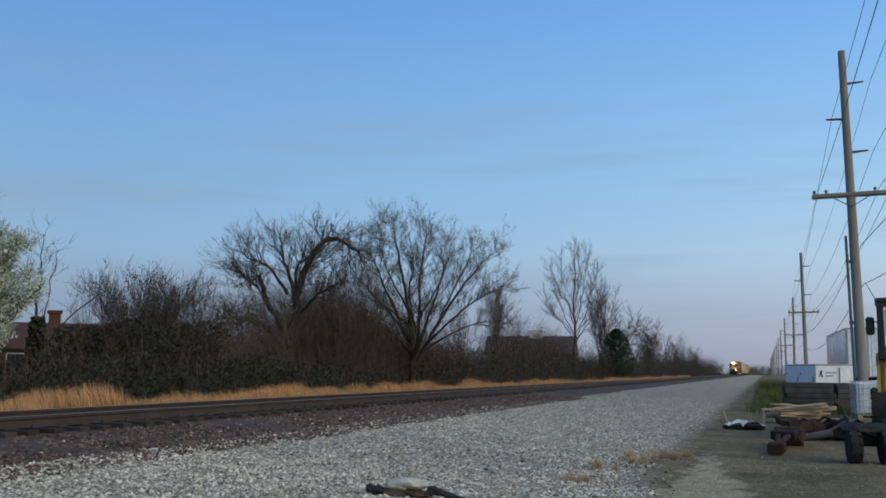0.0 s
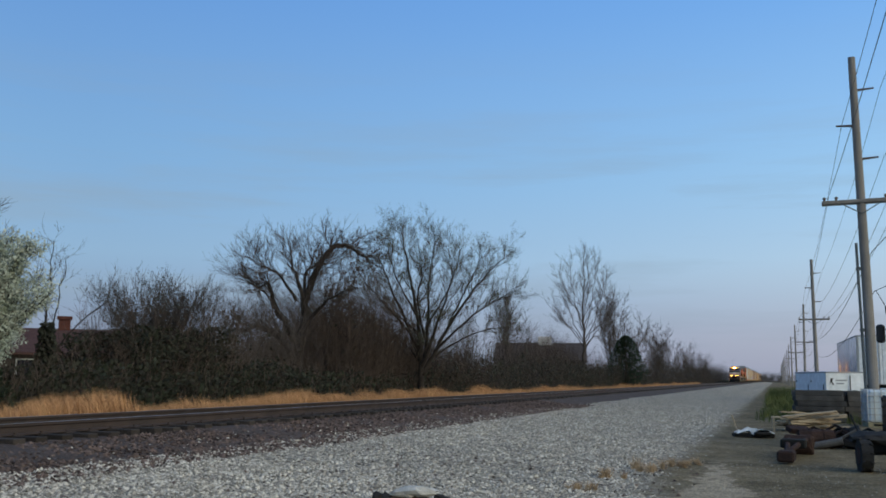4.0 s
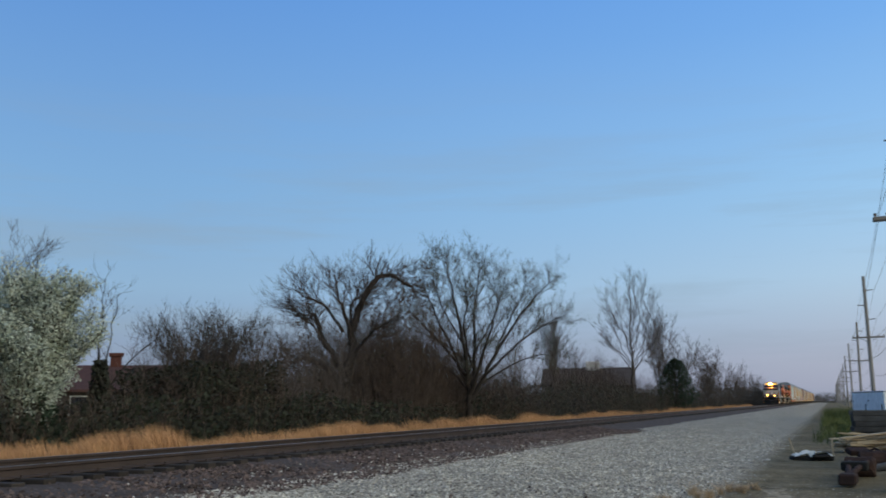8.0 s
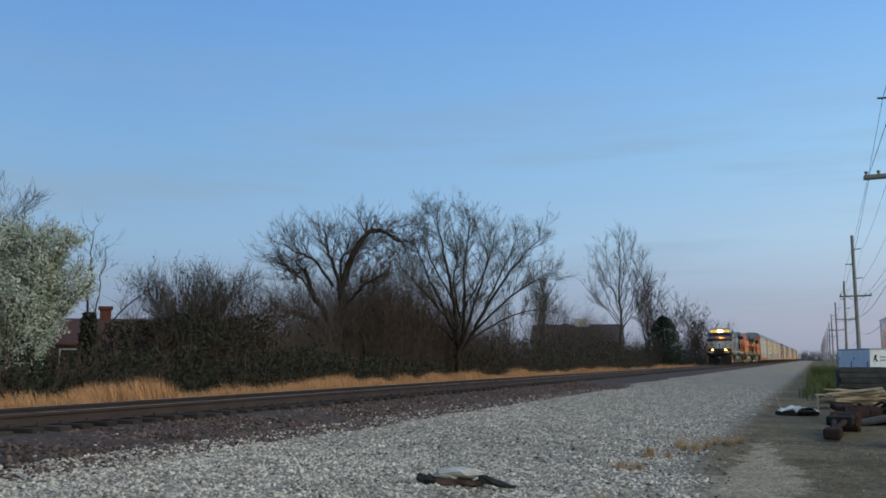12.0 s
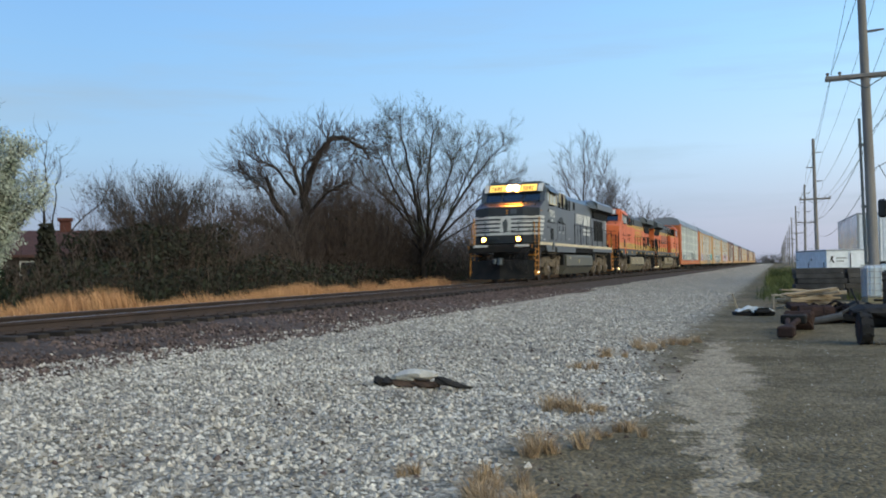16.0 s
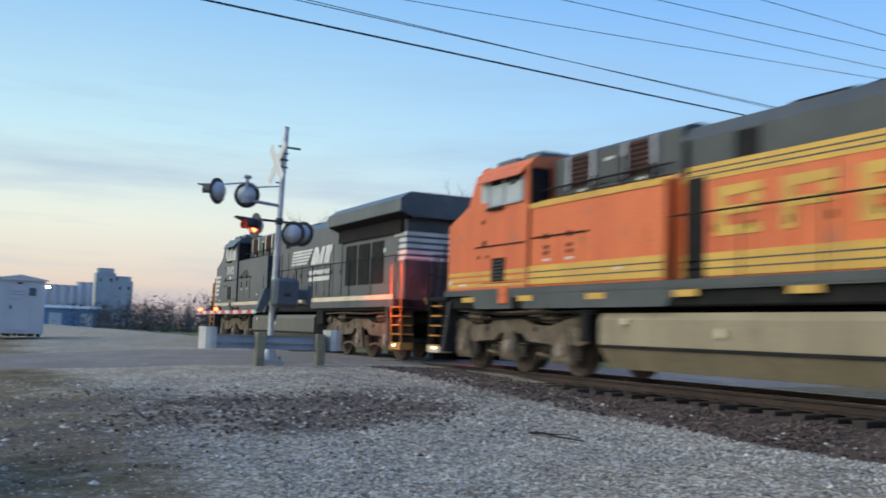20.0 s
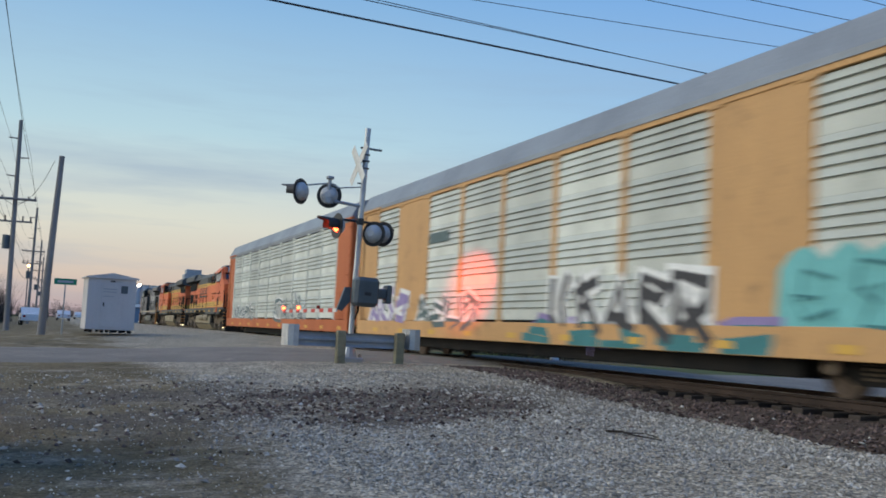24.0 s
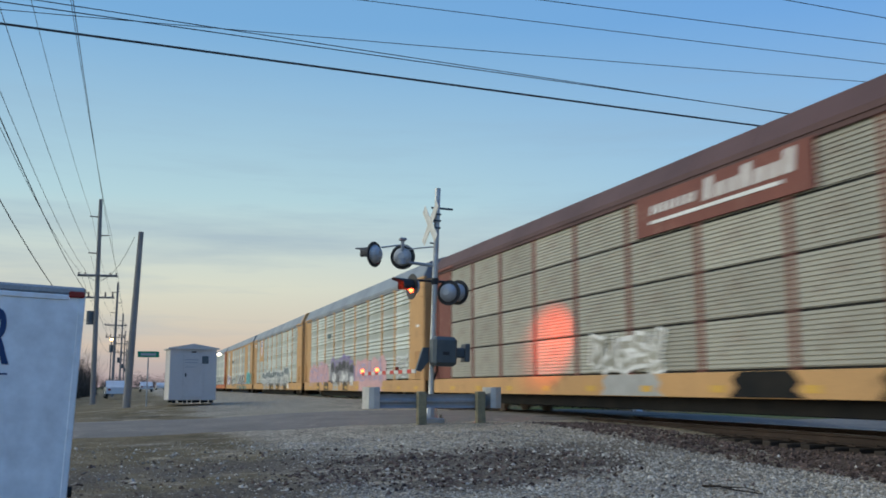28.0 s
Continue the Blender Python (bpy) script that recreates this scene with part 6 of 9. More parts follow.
def crossing_signal(m, label, far):
    """Mast with crossbuck, two pairs of flashers on arms, gate mechanism and gate arm. Its front looks along +x."""
    S = thing("crossing_signal", m, label, "crossing signal", "level crossing signals")
    part("foundation", Buf().box(-.28, .28, -.28, .28, -.25, .08, .03).cyl((0, 0, .08), (0, 0, .30), .20, 12, .13), "alu", S, "cast aluminium mast base")
    for sx in (-.2, .2):
        for sy in (-.2, .2):
            part("anchor_bolt", Buf().cyl((sx, sy, .08), (sx, sy, .16), .03, 6), "steel", S)
    part("mast", Buf().cyl((0, 0, .08), (0, 0, 5.62), .068, 16).cyl((0, 0, 5.62), (0, 0, 5.68), .075, 14), "alu", S, "dull aluminium mast")
    # crossbuck seen edge-on from the track side
    cb = thing("crossbuck", pose(.16, 0, 4.78, 0, 0, 5), "", "")
    for k in ("label", "category"):
        if k in cb:
            del cb[k]
    cb.parent = S
    for a in (45, -45):
        bl = Buf()
        c, s = math.cos(radians(a)), math.sin(radians(a))
        pts = [(p * c - q * s, p * s + q * c) for p, q in ((-.61, -.115), (.61, -.115), (.61, .115), (-.61, .115))]
        bl.prism(pts, 0, .0 if a > 0 else .012, .01 if a > 0 else .022)
        part("crossbuck_blade", bl, "white_paint", cb, "white crossbuck board")
    part("mast_bracket", Buf().box(-.42, .14, -.07, -.03, 5.17, 5.22, .01), "box_grey", S)
    for z in (4.68, 4.86, 5.02):
        part("mast_clamp", Buf().box(-.085, .13, -.085, .085, z - .02, z + .02, .008), "box_grey", S)
    for z in (4.62, 4.3):
        part("bracket_arm", Buf().cyl((0, 0, z), (.16, 0, z), .02, 6), "box_grey", S)
    # upper pair on an arm away from the track, lower pair on the mast
    part("lamp_arm", Buf().cyl((0, 0, 3.74), (.85, 0, 3.79), .04, 10), "sig_back", S, "grey lamp arm")
    part("arm_stay", Buf().tube([(0, 0, 4.22), (.5, 0, 4.14), (.85, 0, 4.04)], .018, 6), "sig_back", S)
    part("arm_joint", Buf().cyl((.85, 0, 3.70), (.85, 0, 4.30), .045, 10).cyl((.85, 0, 3.72), (.85, 0, 3.86), .11, 12).box(.77, .93, -.08, .08, 4.30, 4.37, .01), "sig_back", S, "cast arm joint")
    part("lamp_bar", Buf().tube([(1.38, -.05, 4.10), (.85, 0, 4.20), (.62, .05, 4.12)], .022, 6), "sig_back", S)
    part("cross_arm", Buf().cyl((-.62, 0, 3.36), (.60, 0, 3.36), .03, 10).cyl((0, 0, 3.28), (0, 0, 3.44), .09, 12), "sig_black", S)
    flasher(S, 1.54, -.05, 3.92, 42, far)
    flasher(S, .80, -.12, 3.92, -30, False)
    flasher(S, .60, .05, 3.19, 100, True)
    flasher(S, -.60, .02, 3.12, -52, False)
    flasher(S, -.34, .10, 3.09, -44, False)
    # gate mechanism, counterweights and the lowered arm
    mb = Buf().box(-.48, .12, .06, .50, 1.30, 2.00, .08)
    part("gate_mechanism", mb, "box_grey", S, "dark grey gate mechanism box")
    part("mechanism_door", Buf().box(-.42, .06, .50, .515, 1.38, 1.92, .01), "box_grey", S, "door of the mechanism")
    part("name_plate", Buf().box(-.26, -.10, .515, .525, 1.56, 1.64), "sig_black", S)
    part("gate_crank", Buf().box(-.72, -.46, .1, .35, 1.52, 1.76, .03).box(-.82, -.70, .05, .42, 1.42, 1.86, .02), "box_grey", S)
    part("gate_conversion", Buf().prism([(.30, 1.16), (.42, 1.20), (.26, 1.74), (.12, 1.74), (.12, 1.4)], 1, -.02, .10), "box_grey", S, "grey gate arm bracket")
    part("cable", Buf().tube([(-.05, .2, 1.55), (-.1, .1, 1.2), (-.02, .0, .9), (.0, .05, .4)], .025, 6), "rubber", S)
    arm = part("gate_arm", Buf().box(.22, .25, -6.6, -.6, 1.14, 1.23), "white_paint", S, "lowered striped gate arm")
    for i in range(7):
        part("red_band", Buf().box(.215, .255, -6.5 + i * .86, -6.1 + i * .86, 1.137, 1.233), "red_stripe", arm, "red band")
    for y in (-6.5, -4.6, -2.4):
        part("gate_lamp", Buf().cyl((.235, y, 1.23), (.235, y, 1.32), .05, 10), "red_on" if y < -3 else "red_off", arm, "small red gate lamp")
    return S


build_road()
SX, SY = -6.25, -22.3
crossing_signal(pose(SX, SY, 0.62, 0, -1.8, 0), "aluminium crossing signal mast with lowered gate and red flashers", True)
crossing_signal(pose(-17.4, -32.4, 0.45, 0, 0, 180), "far crossing signal mast beyond the track with lowered gate", False)
beam = new("flasher_beam", bpy.data.lights.new("flasher_beam", "SPOT"))
beam.data.energy, beam.data.color, beam.data.spot_size, beam.data.spot_blend, beam.data.shadow_soft_size = 1000, (1.0, 0.06, 0.0), radians(46), 1.0, 0.05
beam.matrix_basis = look((SX - 1.16, SY + .0, 3.72), (TX + 1.5, SY - .85, 2.66)) @ Matrix.Diagonal((1.7, 1.0, 1.0, 1.0))


def guard_rail():
    G = thing("guard_rail", pose(0, 0, 0), "short steel guard rail on timber posts protecting the signal", "guard rail")
    for x, y in ((SX + .44, SY + .75), (SX - 1.0, SY + .75)):
        part("post", Buf().box(x - .1, x + .1, y - .1, y + .1, surface_z(x, y) - .1, 1.32, .012), "wood_post", G, "pale treated timber post")
    a, b = Vector((SX + 1.5, SY + .48, 0)), Vector((SX - 1.45, SY + .48, 0))
    d = (b - a).normalized()
    nrm = Vector((-d.y, d.x, 0))
    prof = [(0, .0), (.04, .05), (.04, .10), (-.01, .14), (-.01, .18), (.04, .22), (.04, .27), (0, .32)]
    w = Buf()
    for p in (a, b):
        for q, z in prof:
            w.v.append(tuple(p + nrm * (q - .16) + Vector((0, 0, .94 + z))))
        for q, z in prof:
            w.v.append(tuple(p + nrm * (q - .175) + Vector((0, 0, .94 + z))))
    k = len(prof)
    for i in range(k - 1):
        w.f += [(i, i + 1, 2 * k + i + 1, 2 * k + i), (k + i, 3 * k + i, 3 * k + i + 1, k + i + 1)]
    w.f += [(0, 2 * k, 3 * k, k), (k - 1, 2 * k - 1, 4 * k - 1, 3 * k - 1)]
    # darker grey than the wings: the shade on the beam's back is in its colour
    part("beam", w, "sig_back", G, "corrugated steel beam")
    for p in (a, b):
        e = Buf()
        q = p - nrm * .05
        for rad_ in (.29, .275):
            for z in (.93, 1.42):
                e.v += [(q.x + math.cos(radians(-100 + 25 * i)) * rad_, q.y + math.sin(radians(-100 + 25 * i)) * rad_, z) for i in range(9)]
        for i in range(8):
            e.f += [(i, i + 1, i + 10, i + 9), (i + 18, i + 27, i + 28, i + 19), (i, i + 18, i + 19, i + 1), (i + 9, i + 10, i + 28, i + 27)]
        e.f += [(0, 9, 27, 18), (8, 26, 35, 17)]
        part("end_wing", e, "alu", G, "curved end wing")


guard_rail()


def signal_hut():
    H = thing("signal_hut", pose(-1.75, -43.3, 0.74, 0, 0, 4), "pale grey steel signal hut with a shallow gable roof", "hut")
    part("body", Buf().box(-.98, .98, -.9, .9, .12, 2.28, .02), "hut", H)
    part("roof", Buf().prism([(-1.06, 2.26), (-1.06, 2.32), (0, 2.50), (1.06, 2.32), (1.06, 2.26)], 1, -.98, .98), "hut", H)
    part("door", Buf().box(-.42, .42, .9, .925, .25, 2.08, .008), "hut", H, "flush steel door")
    part("door_handle", Buf().box(.28, .34, .925, .96, 1.1, 1.25), "sig_black", H)
    part("notice", Buf().box(-.62, -.35, .926, .932, 1.66, 1.98), "box_grey", H, "small dark notice")
    part("text_bars", Buf().box(-.2, .35, .926, .932, 1.8, 1.84).box(-.2, .35, .926, .932, 1.68, 1.72).box(-.1, .35, .926, .932, 1.5, 1.53), "grey_trim", H)
    part("vent", Buf().box(-.1, .1, .926, .936, 2.12, 2.18), "sig_black", H)
    for x in (-.8, -.45, -.1, .3, .75):
        part("foot", Buf().box(x - .07, x + .07, .7, .88, 0, .13), "dark_under", H)
        part("foot", Buf().box(x - .07, x + .07, -.88, -.7, 0, .13), "dark_under", H)
    part("hut_lamp", Buf().cyl((-1.02, .86, 2.06), (-1.12, .92, 2.06), .055, 10), "white_lamp", H, "small lit wall lamp")


signal_hut()


def street_sign():
    x, y = 0.02, -44.1
    S = thing("street_sign", put(x, y), "green street name sign on a thin steel post", "street sign")
    part("post", Buf().cyl((0, 0, -.1), (0, 0, 2.15), .03, 8), "sig_back", S)
    part("blade", Buf().box(-.45, .45, -.008, .008, 2.12, 2.38), "sign_green", S, "green name blade")
    part("text_bar", Buf().box(-.32, .32, .008, .012, 2.20, 2.30), "sig_back", S)


street_sign()


# ---- pole line and wires ----
def wire(a, b, sag=0.6, r=0.011, n=14):
    a, b = Vector(a), Vector(b)
    pts = []
    for i in range(n + 1):
        t = i / n
        p = a.lerp(b, t)
        p.z -= 4 * sag * t * (1 - t)
        pts.append(p)
    solid("overhead_wire", Buf().tube(pts, r, 4), "wire", "thin dark overhead wire slung between poles", "wire", "overhead wires")


def utility_pole(x, y, h, lean=(0.0, 0.0), arms=True, extra=False):
    z = surface_z(x, y)
    P = thing("utility_pole", Matrix.Translation((x, y, z)) @ Matrix.Rotation(lean[0], 4, "Y") @ Matrix.Rotation(lean[1], 4, "X"), "tall grey timber utility pole with stand-off insulators and a crossarm" if arms else "plain grey timber pole without arms", "utility pole", "poles of the power line")
    part("shaft", Buf().cyl((0, 0, -.4), (0, 0, h), .175, 14, .115), "pole", P)
    if not arms:
        return P
    for i, dz in enumerate((1.15, 2.35, 3.5)):
        s = 1 if i % 2 == 0 else -1
        part("stand_off", Buf().cyl((s * .1, 0, h - dz), (s * .62, 0, h - dz + .03), .045, 8, .03), "ceramic", P, "horizontal post insulator")
    part("crossarm", Buf().box(-1.2, 1.2, -.16, -.05, h - 4.98, h - 4.86, .01).box(-1.2, 1.2, .13, .22, h - 4.98, h - 4.86, .01), "pole", P, "timber crossarm")
    br = Buf()
    for s in (-1, 1):
        br.tube([(s * .62, -.14, h - 4.98), (0, -.16, h - 5.35)], .018, 5)
    part("brace", br, "box_grey", P)
    for q in (-1.12, -.75, .75, 1.12):
        ins = Buf().cyl((q, 0, h - 4.86), (q, 0, h - 4.72), .035, 8).cyl((q, 0, h - 4.78), (q, 0, h - 4.74), .06, 8)
        part("insulator", ins, "ceramic", P)
    if y < -40:
        part("crossarm", Buf().box(-1.05, 1.05, -.16, -.05, h - 6.35, h - 6.24, .01), "pole", P, "lower timber crossarm")
        for q in (-.95, -.5, .5, .95):
            part("cutout", Buf().cyl((q, -.1, h - 6.24), (q, -.1, h - 5.95), .05, 8), "ceramic", P, "fuse cutout")
        part("transformer", Buf().cyl((.34, -.2, h - 8.0), (.34, -.2, h - 7.15), .24, 14), "box_grey", P, "grey transformer can")
    if extra:
        part("riser_pipe", Buf().cyl((-.24, -.05, 0), (-.24, -.05, h - 6.3), .045, 8).box(-.3, -.15, -.1, 0, h - 7.2, h - 7.1).box(-.3, -.15, -.1, 0, h - 9.2, h - 9.1), "box_grey", P, "thin conduit up the pole")
    return P


LINE = []
for k in range(-9, 14):
    y = 33.9 + 50.05 * k
    if k == -1:
        y = -14.2
    if k == -2:
        y = -64.2
    x, h = (3.0 if k <= 0 else 3.2 if k == 1 else 3.62), (12.2 if k == 0 else 11.3 if k > 0 else 13.0)
    LINE.append((x, y, h))
    utility_pole(x, y, h, (-.018 if k == 0 else random.Random(k).uniform(-.012, .012), random.Random(k + 50).uniform(-.01, .01)), True, k == 0)
for (xa, ya, ha), (xb, yb, hb) in zip(LINE, LINE[1:]):
    for dx, dz, sag in ((.62, 1.13, .55), (-.62, 2.33, .55), (.62, 3.48, .55), (-1.12, 4.72, .6), (.75, 4.72, .6), (1.12, 4.72, .6), (.12, 6.6, .6), (.13, 7.9, .8)):
        wire((xa + dx, ya, surface_z(xa, ya) + ha - dz), (xb + dx, yb, surface_z(xb, yb) + hb - dz), sag, 0.009 if dz < 6 else 0.012)
utility_pole(0.84, -45.0, 7.85, (-.035, 0.0), False)
# service drops across the railway
utility_pole(-36.0, -22.0, 9.2, (0, 0), True)
utility_pole(24.0, -22.5, 14.6, (0, 0), True)
TP = thing("utility_pole", put(-21.5, -16.3), "timber pole beyond the track with one long top crossarm", "utility pole", "poles of the power line")
part("shaft", Buf().cyl((0, 0, -.4), (0, 0, 8.75), .16, 14, .10), "pole", TP)
part("crossarm", Buf().box(-.07, .07, -1.3, 1.3, 8.42, 8.54, .01), "pole", TP, "timber crossarm")
for q in (-1.2, -.45, .6, 1.2):
    part("insulator", Buf().cyl((0, q, 8.54), (0, q, 8.68), .045, 8), "ceramic", TP)
for za, zb, sag, r_ in ((7.12, 8.05, .05, .022), (7.48, 8.50, .05, .010), (7.60, 8.38, .08, .009)):
    wire((3.0, -16.0, za), (-36.0, -22.0, zb), sag, r_, 24)
for q, z in ((-1.2, 9.35), (-.45, 11.2), (.6, 11.8), (1.2, 14.3)):
    wire((24.0, -22.5, z), (-21.5, -16.3 + q, surface_z(-21.5, -16.3) + 8.66), .12, .009, 24)
wire((0.84, -45.0, 8.1), (3.0, -64.2, 8.2), .6, .012)


# ---- parked trailer near the crossing ----
def box_trailer():
    """Long side towards the track, rear corner at the origin; the body runs along +x."""
    T = thing("cargo_trailer", pose(1.06, -9.1, 0.02, 0, -2.2, 4.5), "white enclosed cargo trailer with dark blue lettering", "trailer")
    l, w, z0, z1 = 5.4, 2.1, 0.36, 2.27
    part("body", Buf().box(0.02, l, -w, 0, z0, z1 - .06, .015), "trailer_white", T)
    part("roof", Buf().box(-.01, l + .01, -w - .01, .012, z1 - .075, z1, .02), "grey_trim", T, "grey roof edge")
    part("side_rail", Buf().box(.12, l, -.01, .014, z1 - .12, z1 - .075, .006), "trailer_white", T)
    part("corner_post", Buf().box(-.01, .045, -.03, .012, z0, z1 - .08, .008), "trailer_white", T)
    part("rear_door", Buf().box(-.012, .02, -w + .05, -.05, z0 + .03, z1 - .1, .008), "trailer_white", T)
    part("marker_lamp", Buf().box(.0, .13, .0, .026, z1 - .095, z1 - .04, .008), "red_off", T, "red marker lamp")
    part("side_reflector", Buf().box(.04, .16, .0, .02, z0 + .03, z0 + .085, .006), "red_off", T, "red side reflector")
    part("rear_lamp", Buf().cyl((-.05, -.08, z0 + .13), (.01, -.08, z0 + .13), .05, 10), "rubber", T)
    part("bottom_rail", Buf().box(0, l, -w, .01, z0 - .07, z0, .01), "grey_trim", T)
    part("lettering_rule", Buf().box(.56, 4.8, .0, .006, 1.475, 1.49), "blue_letter", T, "thin dark rule under the lettering")
    for x in (2.2, 3.1):
        for y in (-w - .02, -.22):
            part("wheel", Buf().cyl((x, y, .34), (x, y + .24, .34), .34, 20), "rubber", T)
    part("tongue", Buf().box(l, l + 1.3, -w / 2 - .06, -w / 2 + .06, .4, .5, .01).cyl((l + 1.1, -w / 2, 0), (l + 1.1, -w / 2, .5), .04, 8), "dark_under", T)
    turn = Matrix(((-1, 0, 0, 0), (0, 0, 1, 0), (0, 1, 0, 0), (0, 0, 0, 1)))
    letters("lettering", "ER", .67, "blue_letter", T, Matrix.Translation((.97, .006, 1.575)) @ turn @ Matrix.Diagonal((.52, 1, .2, 1)), "dark blue block letters", .012)
    return T


box_trailer()

# ---- yard by the poles ----
def place(name, label, cat_, x, y, rz=0.0, dz=0.0):
    return thing(name, put(x, y, dz, rz), label, cat_)


def yard_trailer():
    T = place("service_trailer", "low white enclosed trailer with doors and faded lettering", "trailer", 2.02, 44.0, 16.6)
    part("body", Buf().box(0, 1.66, 0, 4.0, .45, 1.76, .02), "trailer_white", T)
    part("roof", Buf().box(-.03, 1.69, -.03, 4.03, 1.74, 1.80, .02), "grey_trim", T)
    part("bottom_rail", Buf().box(-.01, 1.67, -.01, 4.01, .38, .46, .01), "grey_trim", T)
    for q in (.15, 2.1):
        part("side_door", Buf().box(-.016, 0, q, q + 1.75, .52, 1.68, .005), "trailer_white", T)
        part("door_hinge", Buf().box(-.03, -.016, q + 1.6, q + 1.7, 1.35, 1.42), "sig_black", T)
        part("latch", Buf().box(-.03, -.016, q + .06, q + .14, .95, 1.25), "sig_black", T)
    part("rear_door", Buf().box(.93, 1.6, -.016, 0, .52, 1.68, .005), "trailer_white", T)
    part("latch", Buf().cyl((1.0, -.03, .6), (1.0, -.03, 1.62), .02, 6), "sig_black", T, "black lock rod")
    part("handle", Buf().box(1.08, 1.3, -.03, -.016, .98, 1.02), "sig_black", T)
    part("logo_mark", Buf().prism([(.14, 1.22), (.20, 1.52), (.30, 1.52), (.26, 1.38), (.34, 1.24), (.26, 1.24), (.22, 1.36)], 1, -.012, -.004), "sig_black", T, "dark slanted logo shape")
    for x0, x1, z in ((.40, .86, 1.40), (.42, .74, 1.27)):
        part("text_bar", Buf().box(x0, x1, -.012, -.004, z, z + .06), "grey_trim", T)
    for x in (-.04, 1.50):
        part("wheel", Buf().cyl((x, 2.5, .32), (x + .2, 2.5, .32), .32, 18), "rubber", T)


def semi_trailer():
    T = place("semi_trailer", "tall white semi-trailer parked behind the yard", "trailer", 6.0, 62.0, 1.1)
    part("body", Buf().box(-1.4, 1.25, 0, 14, 1.2, 4.05, .02), "semi_skin", T)
    part("top_rail", Buf().box(-1.43, 1.28, -.03, 14.03, 4.03, 4.11, .02), "grey_trim", T)
    part("corner_post", Buf().box(-1.42, -1.3, -.03, .06, 1.2, 4.04, .01), "grey_trim", T)
    for x in (-1.29, .0):
        part("rear_door", Buf().box(x, x + 1.26, -.03, 0, 1.25, 4.0, .01), "trailer_white", T)
        part("lock_rod", Buf().cyl((x + .4, -.06, 1.2), (x + .4, -.06, 4.0), .025, 6).cyl((x + 1.1, -.06, 1.2), (x + 1.1, -.06, 4.0), .025, 6), "alu", T)
    part("running_gear", Buf().box(-1.2, 1.1, .3, 3, .6, 1.2, .05), "dark_under", T)
    for s in (-1.1, 0.95):
        for y in (.9, 2.1):
            part("wheel", Buf().cyl((s - .25, y, .5), (s + .25, y, .5), .5, 18), "rubber", T)


def timber_stack(x, y, w, d, h, rz, material, label, seed):
    S = place("timber_stack", label, "timber stack", x, y, rz)
    r = random.Random(seed)
    z, row = 0.0, 0
    while z < h:
        n = int(d / .24)
        for i in range(n):
            if r.random() < .08:
                continue
            part("timber", Buf().box(-w / 2 + r.uniform(-.06, .06), w / 2 + r.uniform(-.06, .06), -d / 2 + i * .24 + .01, -d / 2 + i * .24 + .22, z, z + .17, .012), material, S)
        z += .18
        row += 1


def tote():
    T = place("tote_tank", "white caged plastic tote tank on a pallet", "tank", 3.2, 33.0, 6)
    part("pallet", Buf().box(-.6, .6, -.5, .5, .0, .04).box(-.6, .6, -.5, .5, .11, .15).box(-.6, -.45, -.5, .5, .04, .11).box(-.08, .08, -.5, .5, .04, .11).box(.45, .6, -.5, .5, .04, .11), "wood_post", T)
    part("bottle", Buf().box(-.57, .57, -.47, .47, .16, 1.14, .07).cyl((0, 0, 1.14), (0, 0, 1.19), .11, 14), "plastic", T, "milky plastic bottle")
    cg = Buf()
    for i in range(6):
        z = .2 + i * .19
        cg.tube([(-.6, -.5, z), (.6, -.5, z), (.6, .5, z), (-.6, .5, z), (-.6, -.5, z)], .012, 5)
    for i in range(7):
        x = -.6 + i * .2
        cg.tube([(x, -.5, .15), (x, -.5, 1.17)], .012, 5).tube([(x, .5, .15), (x, .5, 1.17)], .012, 5)
    for i in range(1, 6):
        y = -.5 + i * .166
        cg.tube([(-.6, y, .15), (-.6, y, 1.17)], .012, 5).tube([(.6, y, .15), (.6, y, 1.17)], .012, 5)
    part("cage", cg, "alu", T, "steel tube cage")


def tyre(b, r, w, n=28, lug=True):
    b.cyl((-w / 2, 0, r), (w / 2, 0, r), r * .96, n)
    if lug:
        for i in range(n // 2):
            a = i * 4 * math.pi / n
            for s in (-1, 1):
                c, q = Vector((s * w * .26, math.cos(a) * r, r + math.sin(a) * r)), Vector((s * w * .5, math.cos(a + .12) * r, r + math.sin(a + .12) * r))
                b.cyl(c, q, r * .07, 5)
    return b


